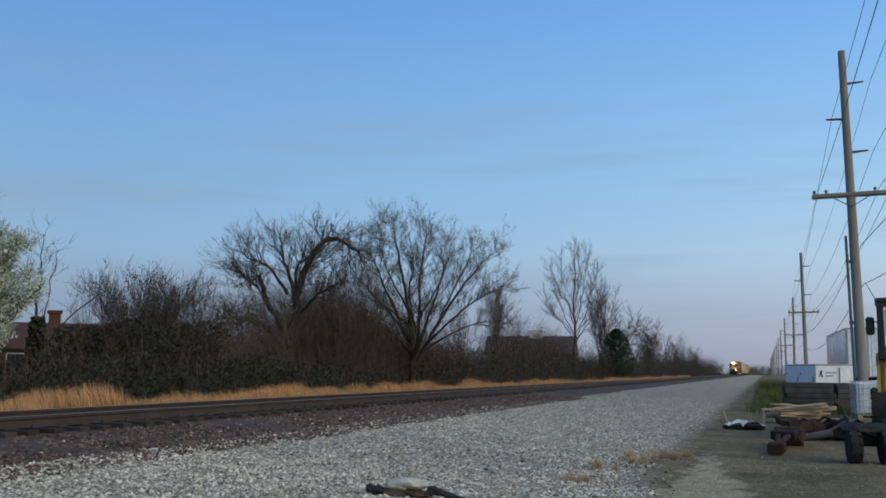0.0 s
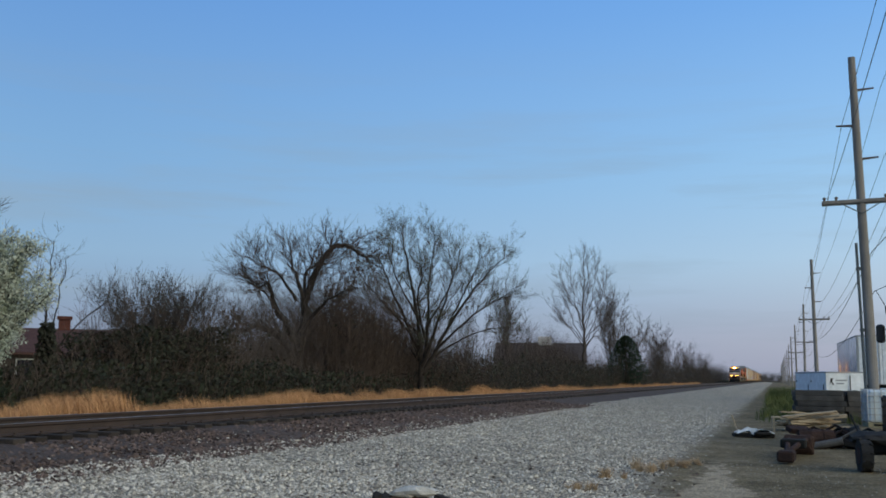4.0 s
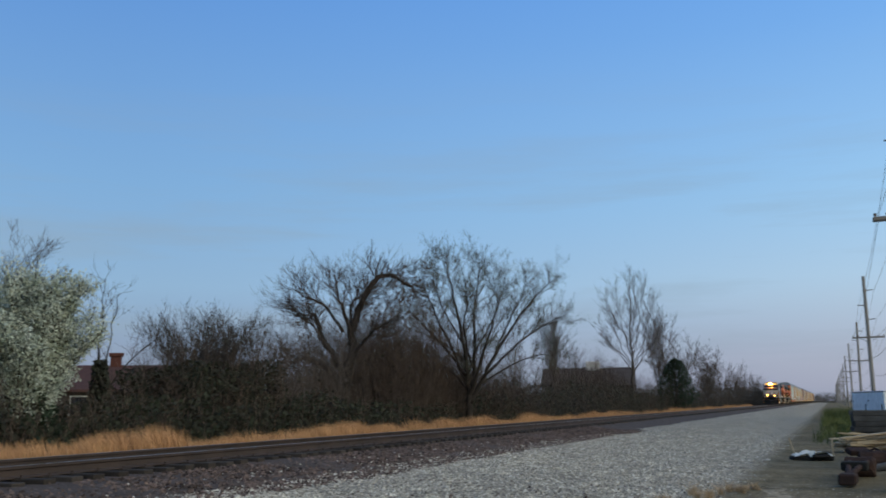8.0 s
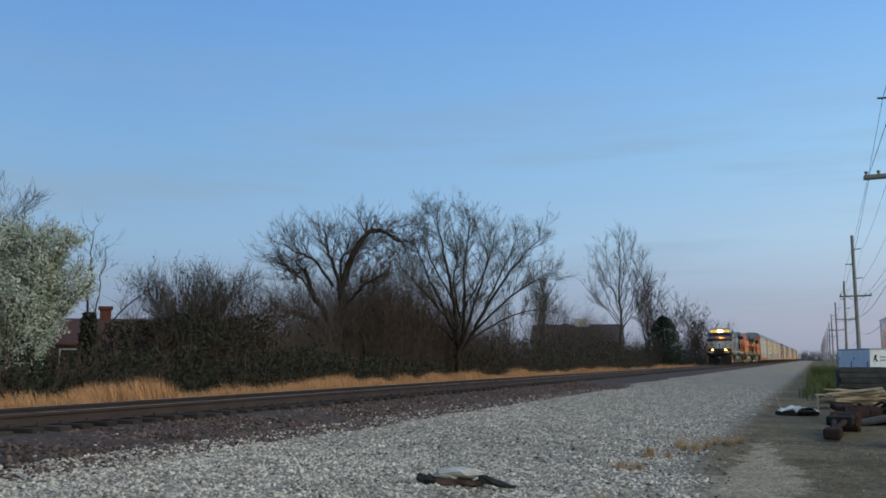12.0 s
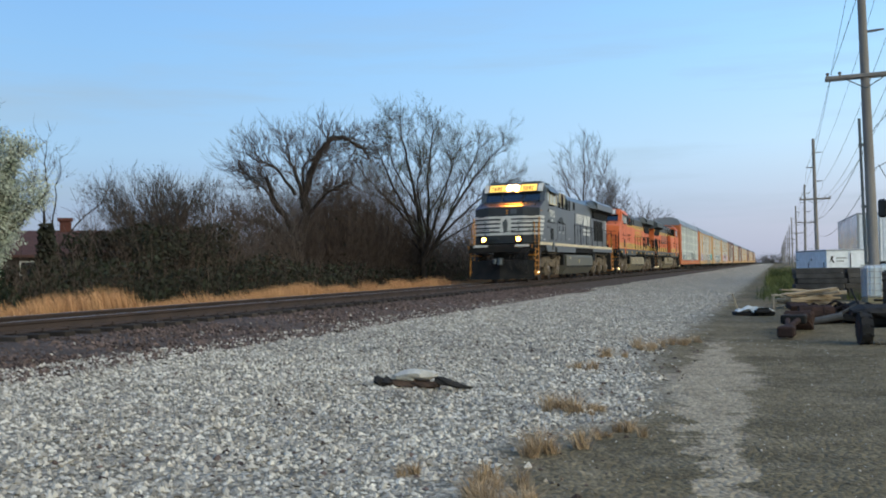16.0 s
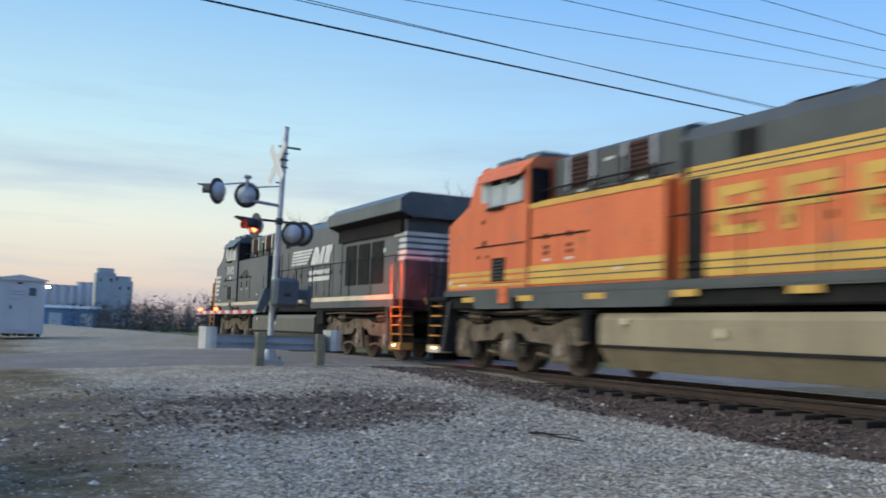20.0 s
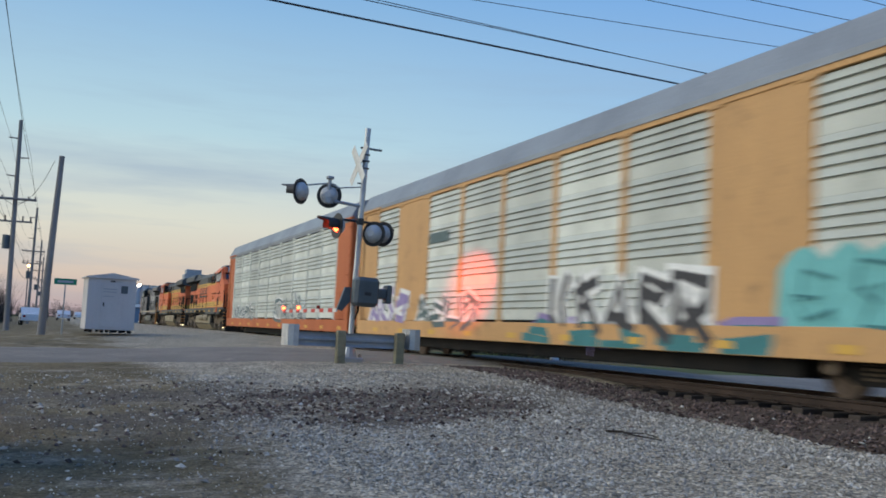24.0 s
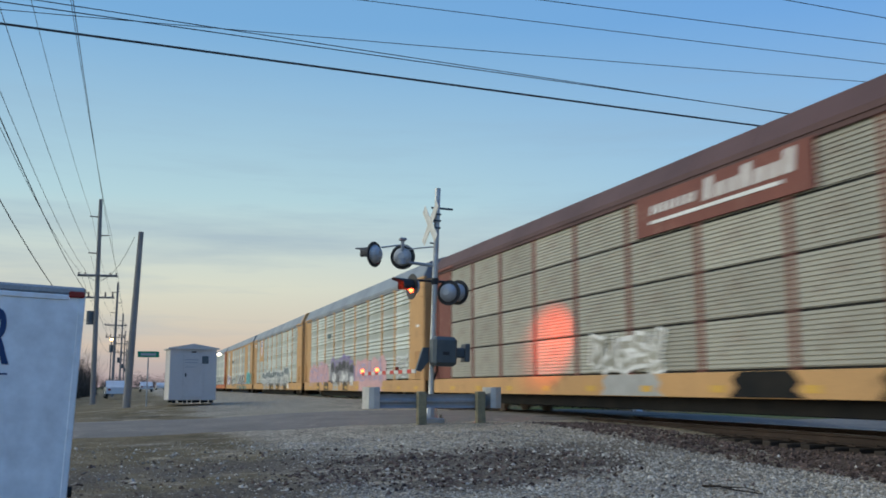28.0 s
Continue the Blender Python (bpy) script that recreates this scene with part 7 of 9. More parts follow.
def machine():
    """A small yellow wheeled loader: cab with mirror, engine body, boom and lugged tyres."""
    G = place("wheel_loader", "faded yellow wheeled loader with a dark glazed cab and lugged tyres", "loader", 3.15, 22.2, -6)
    part("chassis", Buf().box(-.75, .9, -.6, 3.2, .45, .85, .04), "dark_under", G)
    part("engine_body", Buf().box(-.85, 1.0, .5, 3.2, .8, 1.75, .08), "machine_yellow", G)
    part("side_panel", Buf().prism([(.45, .62), (.45, 1.55), (.75, 1.85), (1.0, 1.85), (1.0, .62)], 0, -.92, -.85), "machine_yellow", G)
    gr = Buf()
    for k in range(2):
        for i in range(6):
            gr.box(-.62 + 0.02 * i, .1, .47, .49, .95 + k * .42 + i * .055, .98 + k * .42 + i * .055)
    part("grille", gr, "dark_under", G, "dark grille slats")
    part("grille_back", Buf().box(-.66, .12, .485, .50, .92, 1.70), "rust", G)
    cabf = Buf()
    for x in (-.80, .88):
        for y in (.35, 1.75):
            cabf.box(x - .07, x + .07, y - .07, y + .07, 1.7, 2.95, .02)
    cabf.box(-.9, .98, .25, 1.85, 2.9, 3.02, .04)
    part("cab_frame", cabf, "sig_black", G, "black cab frame")
    part("cab_wall", Buf().box(-.87, -.80, .35, 1.75, 1.7, 2.05).box(-.8, .9, .32, .36, 1.7, 1.98), "sig_black", G)
    part("cab_glass", Buf().prism([(-.62, 2.05), (-.72, 2.2), (-.72, 2.75), (-.62, 2.84), (.75, 2.84), (.75, 2.05)], 1, .33, .345), "win_pale", G, "rear glass with its pale reflection painted on")
    part("seat", Buf().box(-.1, .35, .7, .85, 1.9, 2.5, .05).box(-.1, .35, .8, 1.25, 1.8, 1.92, .04), "sig_black", G)
    part("mirror", Buf().box(-1.10, -.92, .42, .52, 2.22, 2.62, .06).tube([(-.87, .4, 2.5), (-.98, .45, 2.52)], .015, 5), "sig_black", G, "black wing mirror")
    part("aerial", Buf().tube([(-.88, .5, 3.0), (-1.06, .35, 3.35)], .01, 4), "sig_black", G)
    part("tail_lamp", Buf().box(-.93, -.90, .5, .62, 1.55, 1.75), "safety", G, "orange tail lamp")
    for x, y in ((-.85, -.3), (1.0, -.3), (-.85, 2.6), (1.0, 2.6)):
        part("tyre", tyre(Buf(), .52, .38), "rubber", G, "lugged black tyre", at=pose(x, y, 0))
        part("rim", Buf().cyl((-.2, 0, .52), (.2, 0, .52), .26, 16), "rust", G, at=pose(x, y, 0))
    part("rear_frame", Buf().box(-.55, -.15, -1.3, -.3, .35, .6, .05).box(-.9, .9, -1.4, -1.2, .3, .5, .04), "rust", G)


def ragged(pts, radii, seed, n=9, rough=.25):
    """A broken length of timber: rings along a line, each corner knocked about."""
    r, b = random.Random(seed), Buf()
    for (x, y, z), (w, h) in zip(pts, radii):
        for k in range(n):
            a = 6.283 * k / n
            q = 1 + r.uniform(-rough, rough)
            b.v.append((x + r.uniform(-.035, .035), y + math.cos(a) * w * q, max(z + math.sin(a) * h * q, .0)))
    for i in range(len(pts) - 1):
        for k in range(n):
            c = i * n + k
            e = i * n + (k + 1) % n
            b.f.append((c, e, e + n, c + n))
    b.f.append(tuple(range(n))[::-1])
    b.f.append(tuple(len(b.v) - n + k for k in range(n)))
    return b


def scrap():
    r = random.Random(8)
    S = place("scrap_heap", "heap of rusted scrap iron and dark junk beside the timber", "scrap", 1.75, 24.6)
    for i in range(30):
        x, y, z = r.uniform(-1.3, .9), r.uniform(-3.2, 2.2), r.uniform(.04, .22)
        q = Buf()
        if i % 3 == 0:
            q.cyl((x - .3, y, z), (x + .3, y + r.uniform(-.3, .3), z + r.uniform(-.05, .15)), r.uniform(.04, .13), 10)
        elif i % 3 == 1:
            q.box(-.3, .3, -.14, .14, -.07, .07, .02)
        else:
            q.tube([(x - .4, y, z), (x, y + .2, z + .22), (x + .45, y, z)], .035, 6)
        part("scrap_piece", q, ("rust", "dark_under", "rust", "old_tie")[i % 4], S, at=pose(x, y, z, r.uniform(-20, 20), r.uniform(-15, 15), r.uniform(0, 180)) if i % 3 == 1 else None)
    D = place("scrap_drum", "rusted iron drum lying in the yard", "drum", .78, 22.0, 14)
    part("shell", ragged([(-.36 + .12 * i, 0, .2) for i in range(7)], [(.17, .18)] + [(.2, .2)] * 5 + [(.17, .18)], 9, 14, .07), "rust", D)
    for q in (-.13, .13):
        part("hoop", Buf().cyl((q - .015, 0, .2), (q + .015, 0, .2), .212, 20), "rust", D)
    E_ = place("iron_roller", "old rusted iron roller and drawbar lying on the earth", "scrap", .26, 18.9, -6)
    part("roller", ragged([(-.26, 1.2, .2), (-.22, 1.2, .2), (.0, 1.2, .2), (.22, 1.2, .2), (.26, 1.2, .2)], [(.14, .16), (.19, .2), (.2, .2), (.19, .2), (.14, .16)], 12, 16, .06), "rust", E_)
    part("drawbar", Buf().tube([(-.16, 1.15, .3), (-.1, .2, .28), (.0, -.9, .18)], .05, 7).tube([(.16, 1.15, .3), (.1, .2, .28), (.0, -.9, .18)], .05, 7), "rust", E_)
    part("cross_frame", Buf().box(-.22, .22, .1, .45, .2, .36, .02), "dark_under", E_)
    part("hitch", Buf().box(-.14, .14, -1.3, -.85, .05, .24, .03), "rust", E_)
    F = place("debris_sheet", "crumpled white sheeting on broken boards", "debris", -.5, 25.5, 12)
    for q in ((-.55, .4, -.25, .2, .0, .10), (-.45, .5, .15, .4, .0, .08), (-.1, .3, -.4, .5, .08, .15)):
        part("board", Buf().box(*q, .02), "charred", F)
    q = Buf()
    nx = 11
    for j in range(7):
        for i in range(nx):
            q.v.append((-.48 + i * .09, -.3 + j * .1, .10 + .14 * r.random() * math.sin(math.pi * (i + .5) / nx) + .05 * noise.noise(Vector((i * .6, j * .6, 5)))))
    for j in range(6):
        for i in range(nx - 1):
            a = j * nx + i
            q.f.append((a, a + 1, a + nx + 1, a + nx))
    part("sheet", q, "white_paint", F, "crumpled white sheet")
    part("stake", Buf().box(.40, .44, -.1, -.06, .1, .5), "lumber", F)
    part("stake", Buf().tube([(-.4, .2, .1), (-.55, .1, .55)], .02, 5), "lumber", F)
    # a small walk-behind tiller with lugged wheels under a dark cover
    G = place("garden_tiller", "small garden tiller with lugged wheels and a dark cover", "machine", 1.55, 16.9, 8)
    for x in (-.30, .18):
        w = part("wheel", tyre(Buf(), .26, .17, 22), "rubber", G, "small lugged wheel", at=pose(x, -.25, 0))
        part("rim", Buf().cyl((-.09, 0, .26), (.09, 0, .26), .13, 12), "rust", w)
    part("engine", Buf().box(-.2, .2, -.15, .5, .26, .52, .05), "dark_under", G)
    part("cover", ragged([(-.42 + .14 * i, .1, .50) for i in range(8)], [(.2, .06), (.34, .12), (.36, .13), (.35, .12), (.36, .13), (.34, .12), (.3, .1), (.2, .05)], 13, 10, .15), "rubber", G, "dark cover")
    part("handle", Buf().tube([(-.2, .4, .5), (-.22, 1.0, .85)], .016, 6), "dark_under", G)


def lumber_pile():
    S = place("lumber_pile", "loose pile of pale sawn boards", "lumber", .9, 29.5, 6)
    r = random.Random(4)
    for i in range(34):
        l = r.uniform(1.0, 1.6)
        z = .05 + .07 * (i // 5) + r.uniform(0, .02)
        part("board", Buf().box(-l / 2, l / 2, -.07, .07, -.02, .02, .004), "lumber", S, at=pose(r.uniform(-.25, .25), -.5 + (i % 5) * .23 + r.uniform(-.05, .05), z, r.uniform(-5, 5), r.uniform(-7, 7), r.gauss(0, 16)))


yard_trailer()
semi_trailer()
timber_stack(1.38, 36.0, 1.6, 1.2, .95, 4, "old_tie", "neat stack of dark weathered railway ties", 1)
timber_stack(2.55, 36.8, .62, 1.2, .9, 6, "old_tie", "short stack of dark weathered railway ties", 2)
tote()
machine()
scrap()
lumber_pile()


def broken_tie():
    T = place("broken_tie", "broken bleached piece of railway tie with charred ends on the gravel", "timber", -3.42, 9.3, -2, .0)
    T.scale = (.82, .9, .88)
    part("split_slab", ragged([(-.36 + .085 * i, 0, .115 + .01 * i - .012 * max(0, i - 4)) for i in range(8)], [(.05, .02), (.085, .045), (.10, .055), (.105, .06), (.10, .06), (.10, .06), (.09, .05), (.05, .025)], 3), "plank_grey", T, "bleached split top")
    part("under_slab", ragged([(-.40 + .08 * i, -.01, .045) for i in range(9)], [(.06, .035), (.08, .045), (.085, .05), (.08, .045), (.085, .05), (.08, .05), (.085, .045), (.08, .04), (.06, .03)], 4), "rotten", T, "brown rotten underside")
    part("charred_stub", ragged([(-.60 + .05 * i, -.02, .065) for i in range(6)], [(.05, .045), (.075, .06), (.085, .055), (.075, .06), (.08, .05), (.05, .04)], 5, 8, .4), "charred", T, "jagged charred end")
    part("charred_arm", ragged([(.20 + .09 * i, .01, .10 - .018 * i) for i in range(6)], [(.07, .05), (.07, .045), (.06, .04), (.055, .035), (.045, .03), (.03, .02)], 6, 8, .3), "charred", T, "tapering charred arm")
    part("stone_chip", Buf().box(-.68, -.56, -.12, -.02, 0, .06, .02), "gravel_stones", T)


broken_tie()
W_ = place("dead_stick", "thin dead branch lying on the gravel near the crossing", "branch", -6.1, -9.9, 96)
part("stem", Buf().tube([(-.45, 0, .03), (-.2, .04, .05), (.1, .0, .04), (.5, .06, .03)], .018, 6, .008), "bark_dark", W_)
part("twig", Buf().tube([(-.1, .02, .05), (.1, .16, .06), (.3, .2, .03)], .010, 5, .004), "bark_dark", W_)


def blades(b, x, y, n, h, spread, r, lean=0.35, thin=.005, drift=(0, 0)):
    z = surface_z(x, y)
    for _ in range(n):
        a, q = r.uniform(0, 6.283), r.uniform(0, spread)
        px, py = x + math.cos(a) * q, y + math.sin(a) * q
        hh, w = h * r.uniform(.45, 1.1), r.uniform(.6, 1.4) * thin
        dx, dy = (r.gauss(0, lean) + drift[0]) * hh, (r.gauss(0, lean) + drift[1]) * hh
        t = r.uniform(0, 6.283)
        ux, uy = math.cos(t) * w, math.sin(t) * w
        k = len(b.v)
        b.v += [(px - ux, py - uy, z - .02), (px + ux, py + uy, z - .02), (px + dx * .35 + ux * .8, py + dy * .35 + uy * .8, z + hh * .62), (px + dx * .35 - ux * .8, py + dy * .35 - uy * .8, z + hh * .62), (px + dx, py + dy, z + hh * .97)]
        b.f += [(k, k + 1, k + 2, k + 3), (k + 3, k + 2, k + 4)]


TUFTS = ((-1.87, 14.95, .30), (-2.24, 13.57, .24), (-2.26, 11.82, .18), (-1.95, 8.72, .26), (-1.53, 8.76, .15), (-1.58, 6.75, .28), (-1.09, 7.72, .17), (-1.58, 5.72, .22), (-1.36, 5.03, .27), (-2.14, 5.72, .13), (-1.5, 15.7, .26), (-1.3, 16.4, .2), (-1.5, 5.32, .18), (-1.72, 8.5, .16), (-1.3, 7.5, .12))


def grass_tufts():
    r = random.Random(21)
    for x, y, s in TUFTS:
        b = Buf()
        for _ in range(5):
            q = r.uniform(.5, 1.15)
            blades(b, x + r.gauss(0, .45 * s), y + r.gauss(0, .45 * s), int(70 * s / .25), .72 * s * q, s * .22, r, .75, .0026, (-.15, .1))
        tagged(new("grass_tuft", b.mesh("grass_tuft", M["tuft"])), "small tuft of bleached dry grass in the gravel", "grass", "dry grass tufts")
    b = Buf()
    for _ in range(15000):
        x, y = r.uniform(-14.6, -13.9) - abs(r.gauss(0, .4)), r.uniform(5, 70) if r.random() < .72 else r.uniform(60, 200)
        clump = .66 + .6 * noise.noise(Vector((x * .8, y * .8, 3))) + .25 * noise.noise(Vector((x * .3, y * .2, 9)))
        if clump < .25:
            continue
        blades(b, x, y, 7, .78 * clump, .15, r, .13, .006, (-.22, -.05))
    solid("dry_grass_strip", b, "dry_grass", "tall straw-coloured dry grass along the far side of the track", "grass", kind="stuff")
    b = Buf()
    for _ in range(1500):
        x, y = r.uniform(-.5, 3.2), r.uniform(34, 95)
        blades(b, x, y, 5, .4 + .02 * (y - 34) * .5, .3, r, .3, .01)
    solid("green_weeds", b, "grass", "green weeds growing along the pole line", "grass", kind="stuff")


grass_tufts()


# ---- trees and undergrowth ----
def bare_tree(name, x, y, h, seed, label, trunk="bark", spread=.5, levels=5, stems=1, leaf=None, leaf_n=0, up=.25, thick=.035, first=.28, leaf_size=.06):
    """A tapered trunk that forks again and again into limbs and twigs, with optional small leaves."""
    r = random.Random(seed)
    T = thing(name, put(x, y), label, "tree")
    wood, twigs, tips = Buf(), Buf(), []

    def grow(p, d, length, rad, lev):
        n = 4 if lev < 3 else 3
        pts, q, v = [p], p.copy(), d.copy()
        for i in range(n):
            v = (v + Vector((r.gauss(0, .16), r.gauss(0, .16), r.gauss(0, .1) + up * .12))).normalized()
            q = q + v * (length / n)
            pts.append(q.copy())
        end = rad * (.62 if lev < levels else .3)
        (wood if lev < 3 else twigs).tube(pts, rad, 7 if lev < 2 else 5 if lev < 3 else 3, end)
        if lev >= levels:
            tips.append((q.copy(), v.copy()))
            return
        kids = r.choice((2, 3, 3)) if lev < 2 else r.choice((2, 3, 3, 4))
        for k in range(kids):
            t = 1.0 if k < 2 else r.uniform(.45, .9)
            o = pts[-1] if t == 1.0 else pts[max(1, int(t * n))]
            a = r.uniform(0, 6.283)
            side_ = v.orthogonal()
            side_.rotate(Matrix.Rotation(a, 3, v))
            w = (v + side_ * r.uniform(.6, 1.25) * spread * 1.5 + Vector((0, 0, up * .5))).normalized()
            grow(o, w, length * r.uniform(.62, .86), max(end * r.uniform(.6, .85), .011), lev + 1)
        if lev >= 1:
            for k in range(3):
                o = pts[r.randint(1, n)]
                w = (v + Vector((r.gauss(0, .8), r.gauss(0, .8), r.gauss(.15, .5)))).normalized()
                tw = [o, o + w * length * .25, o + w * length * .45 + Vector((0, 0, .05))]
                twigs.tube(tw, .012, 3, .006)
                tips.append((tw[-1], w))

    for s in range(stems):
        d = Vector((r.gauss(0, .12 if stems == 1 else .35), r.gauss(0, .12 if stems == 1 else .35), 1)).normalized()
        grow(Vector((r.gauss(0, .05 * stems), r.gauss(0, .05 * stems), -.15)), d, h * first, h * thick * (1 if stems == 1 else .6), 0)
    part("trunk", wood, trunk, T, "", True)
    part("crown", twigs, "bark_dark" if trunk == "bark_dark" else "twig", T)
    if leaf:
        b = Buf()
        for _ in range(leaf_n):
            p, v = r.choice(tips)
            c = p + Vector((r.gauss(0, .12), r.gauss(0, .12), r.gauss(0, .12))) - v * r.uniform(0, .5)
            u = Vector((r.gauss(0, 1), r.gauss(0, 1), r.gauss(0, 1))).normalized()
            w = u.orthogonal().normalized()
            s = leaf_size * r.uniform(.6, 1.5)
            k = len(b.v)
            b.v += [tuple(c - u * s), tuple(c + w * s * .5), tuple(c + u * s), tuple(c - w * s * .5)]
            b.f.append((k, k + 1, k + 2, k + 3))
        part("foliage", b, leaf, T, "")
    return T


def thicket(name, x0, x1, y0, y1, n, h, seed, material, leaf, leaf_n, label, hmin=.4):
    """Dense brush: many thin stems that fork near the top, with dull leaves among them."""
    r = random.Random(seed)
    b, f = Buf(), Buf()
    for _ in range(n):
        x, y = r.uniform(x0, x1), r.uniform(y0, y1)
        z = ground_z(x, y)
        hh = h * (hmin + (1 - hmin) * r.random()) * (.75 + .5 * (.5 + noise.noise(Vector((x * .22, y * .22, seed)))))
        p = Vector((x, y, z))
        v = Vector((r.gauss(0, .22), r.gauss(0, .22), 1)).normalized()
        m = p + v * hh * .5
        e = m + (v + Vector((r.gauss(0, .25), r.gauss(0, .25), 0))).normalized() * hh * .5
        b.tube([p, m, e], .012, 3, .004)
        for k in range(6):
            o = p.lerp(m, r.uniform(.4, 1)) if k < 2 else m.lerp(e, r.random())
            w = (v + Vector((r.gauss(0, .6), r.gauss(0, .6), r.gauss(.1, .3)))).normalized()
            b.tube([o, o + w * hh * r.uniform(.12, .32)], .008, 3, .003)
    for _ in range(int(leaf_n * 1.6)):
        x, y = r.uniform(x0, x1), r.uniform(y0, y1)
        z = ground_z(x, y) + h * .8 * r.random() ** 1.5 * (.6 + .5 * (.5 + noise.noise(Vector((x * .22, y * .22, seed)))))
        s = r.uniform(.045, .11)
        u = Vector((r.gauss(0, 1), r.gauss(0, 1), r.gauss(0, 1))).normalized()
        w = u.orthogonal().normalized()
        c = Vector((x, y, z))
        k = len(f.v)
        f.v += [tuple(c - u * s), tuple(c + w * s * .6), tuple(c + u * s), tuple(c - w * s * .6)]
        f.f.append((k, k + 1, k + 2, k + 3))
    T = tagged(new(name), label, "brush", kind="stuff")
    tagged(part("stems", b, material, T), kind="stuff")
    if leaf_n:
        tagged(part("leaves", f, leaf, T), kind="stuff")


def conifer(x, y, h, w, seed, label):
    r = random.Random(seed)
    T = thing("evergreen_tree", put(x, y), label, "tree")
    part("trunk", Buf().cyl((0, 0, -.1), (0, 0, h * .9), h * .03, 8, .02), "bark_dark", T)
    b = Buf()
    for _ in range(int(5200 * h / 6)):
        t = r.random() ** .8
        q = w * (1 - t) ** .55 * (.55 + .45 * min(1, t * 4)) * r.uniform(.1, 1.05) + .05
        a = r.uniform(0, 6.283)
        c = Vector((math.cos(a) * q, math.sin(a) * q, h * (.06 + .94 * t)))
        d = Vector((math.cos(a), math.sin(a), r.uniform(-.3, .4))).normalized()
        k, s = len(b.v), r.uniform(.12, .26)
        u = d.orthogonal().normalized() * s * .4
        b.v += [tuple(c - u), tuple(c + u), tuple(c + d * s + Vector((0, 0, r.uniform(-.1, .1))))]
        b.f.append((k, k + 1, k + 2))
    part("crown", b, "evergreen", T)


def bend(pts, r, shake):
    """A smooth, slightly shaken line through the given points."""
    pts = [Vector(p) for p in pts]
    out = []
    for i in range(len(pts) - 1):
        p0, p1, p2, p3 = pts[max(i - 1, 0)], pts[i], pts[i + 1], pts[min(i + 2, len(pts) - 1)]
        for s in range(4):
            t = s / 4
            q = .5 * ((2 * p1) + (p2 - p0) * t + (2 * p0 - 5 * p1 + 4 * p2 - p3) * t * t + (3 * p1 - p0 - 3 * p2 + p3) * t ** 3)
            out.append(q + Vector((r.gauss(0, shake), r.gauss(0, shake), r.gauss(0, shake * .6))))
    return out + [pts[-1]]


def limb_tree(name, x, y, rz, limbs, label, seed, bark="bark", twig="twig", per_m=5.0, length=1.2, up=.5, depth=3, leaf=None, leaf_n=0, leaf_size=.05, shake=.05, start=.25, splay=.8, thin=.006):
    """A tree from its main limbs: branchlets fork off them, and finer twigs off those."""
    r = random.Random(seed)
    T = thing(name, put(x, y, 0, rz), label, "tree")
    wood, twigs, tips = Buf(), Buf(), []

    def sprig(p, d, ln, rad, lev):
        pts, q, v = [p], p.copy(), d.copy()
        for _ in range(3):
            v = (v + Vector((r.gauss(0, .13), r.gauss(0, .13), r.gauss(0, .08) + up * .16))).normalized()
            q = q + v * (ln / 3)
            pts.append(q)
        twigs.tube(pts, rad, 3, max(rad * .45, thin * .6))
        tips.append((q, v))
        if lev < depth:
            for _ in range(r.choice((3, 4, 4, 5))):
                o = pts[r.choice((1, 2, 2, 3))]
                w = v.orthogonal()
                w.rotate(Matrix.Rotation(r.uniform(0, 6.283), 3, v))
                sprig(o, (v + w * r.uniform(.4, 1.0) * splay + Vector((0, 0, up * .3))).normalized(), ln * r.uniform(.45, .7), max(rad * .55, thin), lev + 1)

    for pts, r0, r1 in limbs:
        line = bend(pts, r, shake)
        wood.tube(line, r0, 8 if r0 > .07 else 5, r1)
        total = sum((line[i + 1] - line[i]).length for i in range(len(line) - 1))
        for _ in range(int(total * per_m * (1 - start))):
            t = (start + (1 - start) * r.random() ** .8) * (len(line) - 1)
            i = min(int(t), len(line) - 2)
            o, v = line[i].lerp(line[i + 1], t - i), (line[i + 1] - line[i]).normalized()
            w = v.orthogonal()
            w.rotate(Matrix.Rotation(r.uniform(0, 6.283), 3, v))
            rr = max((r0 + (r1 - r0) * t / (len(line) - 1)) * .45, thin * 1.6)
            sprig(o, (v * r.uniform(.3, 1.0) + w * r.uniform(.5, 1.1) * splay + Vector((0, 0, up * .4))).normalized(), length * r.uniform(.5, 1.15), min(rr, .02), 1)
    part("trunk", wood, bark, T, "", True)
    part("crown", twigs, twig, T)
    if leaf:
        b = Buf()
        for _ in range(leaf_n):
            p, v = r.choice(tips)
            c = p + Vector((r.gauss(0, .10), r.gauss(0, .10), r.gauss(0, .10))) - v * r.uniform(0, .35)
            u = Vector((r.gauss(0, 1), r.gauss(0, 1), r.gauss(0, 1))).normalized()
            w = u.orthogonal().normalized()
            s = leaf_size * r.uniform(.6, 1.5)
            k = len(b.v)
            b.v += [tuple(c - u * s), tuple(c + w * s * .55), tuple(c + u * s), tuple(c - w * s * .55)]
            b.f.append((k, k + 1, k + 2, k + 3))
        part("foliage", b, leaf, T, "")
    return T


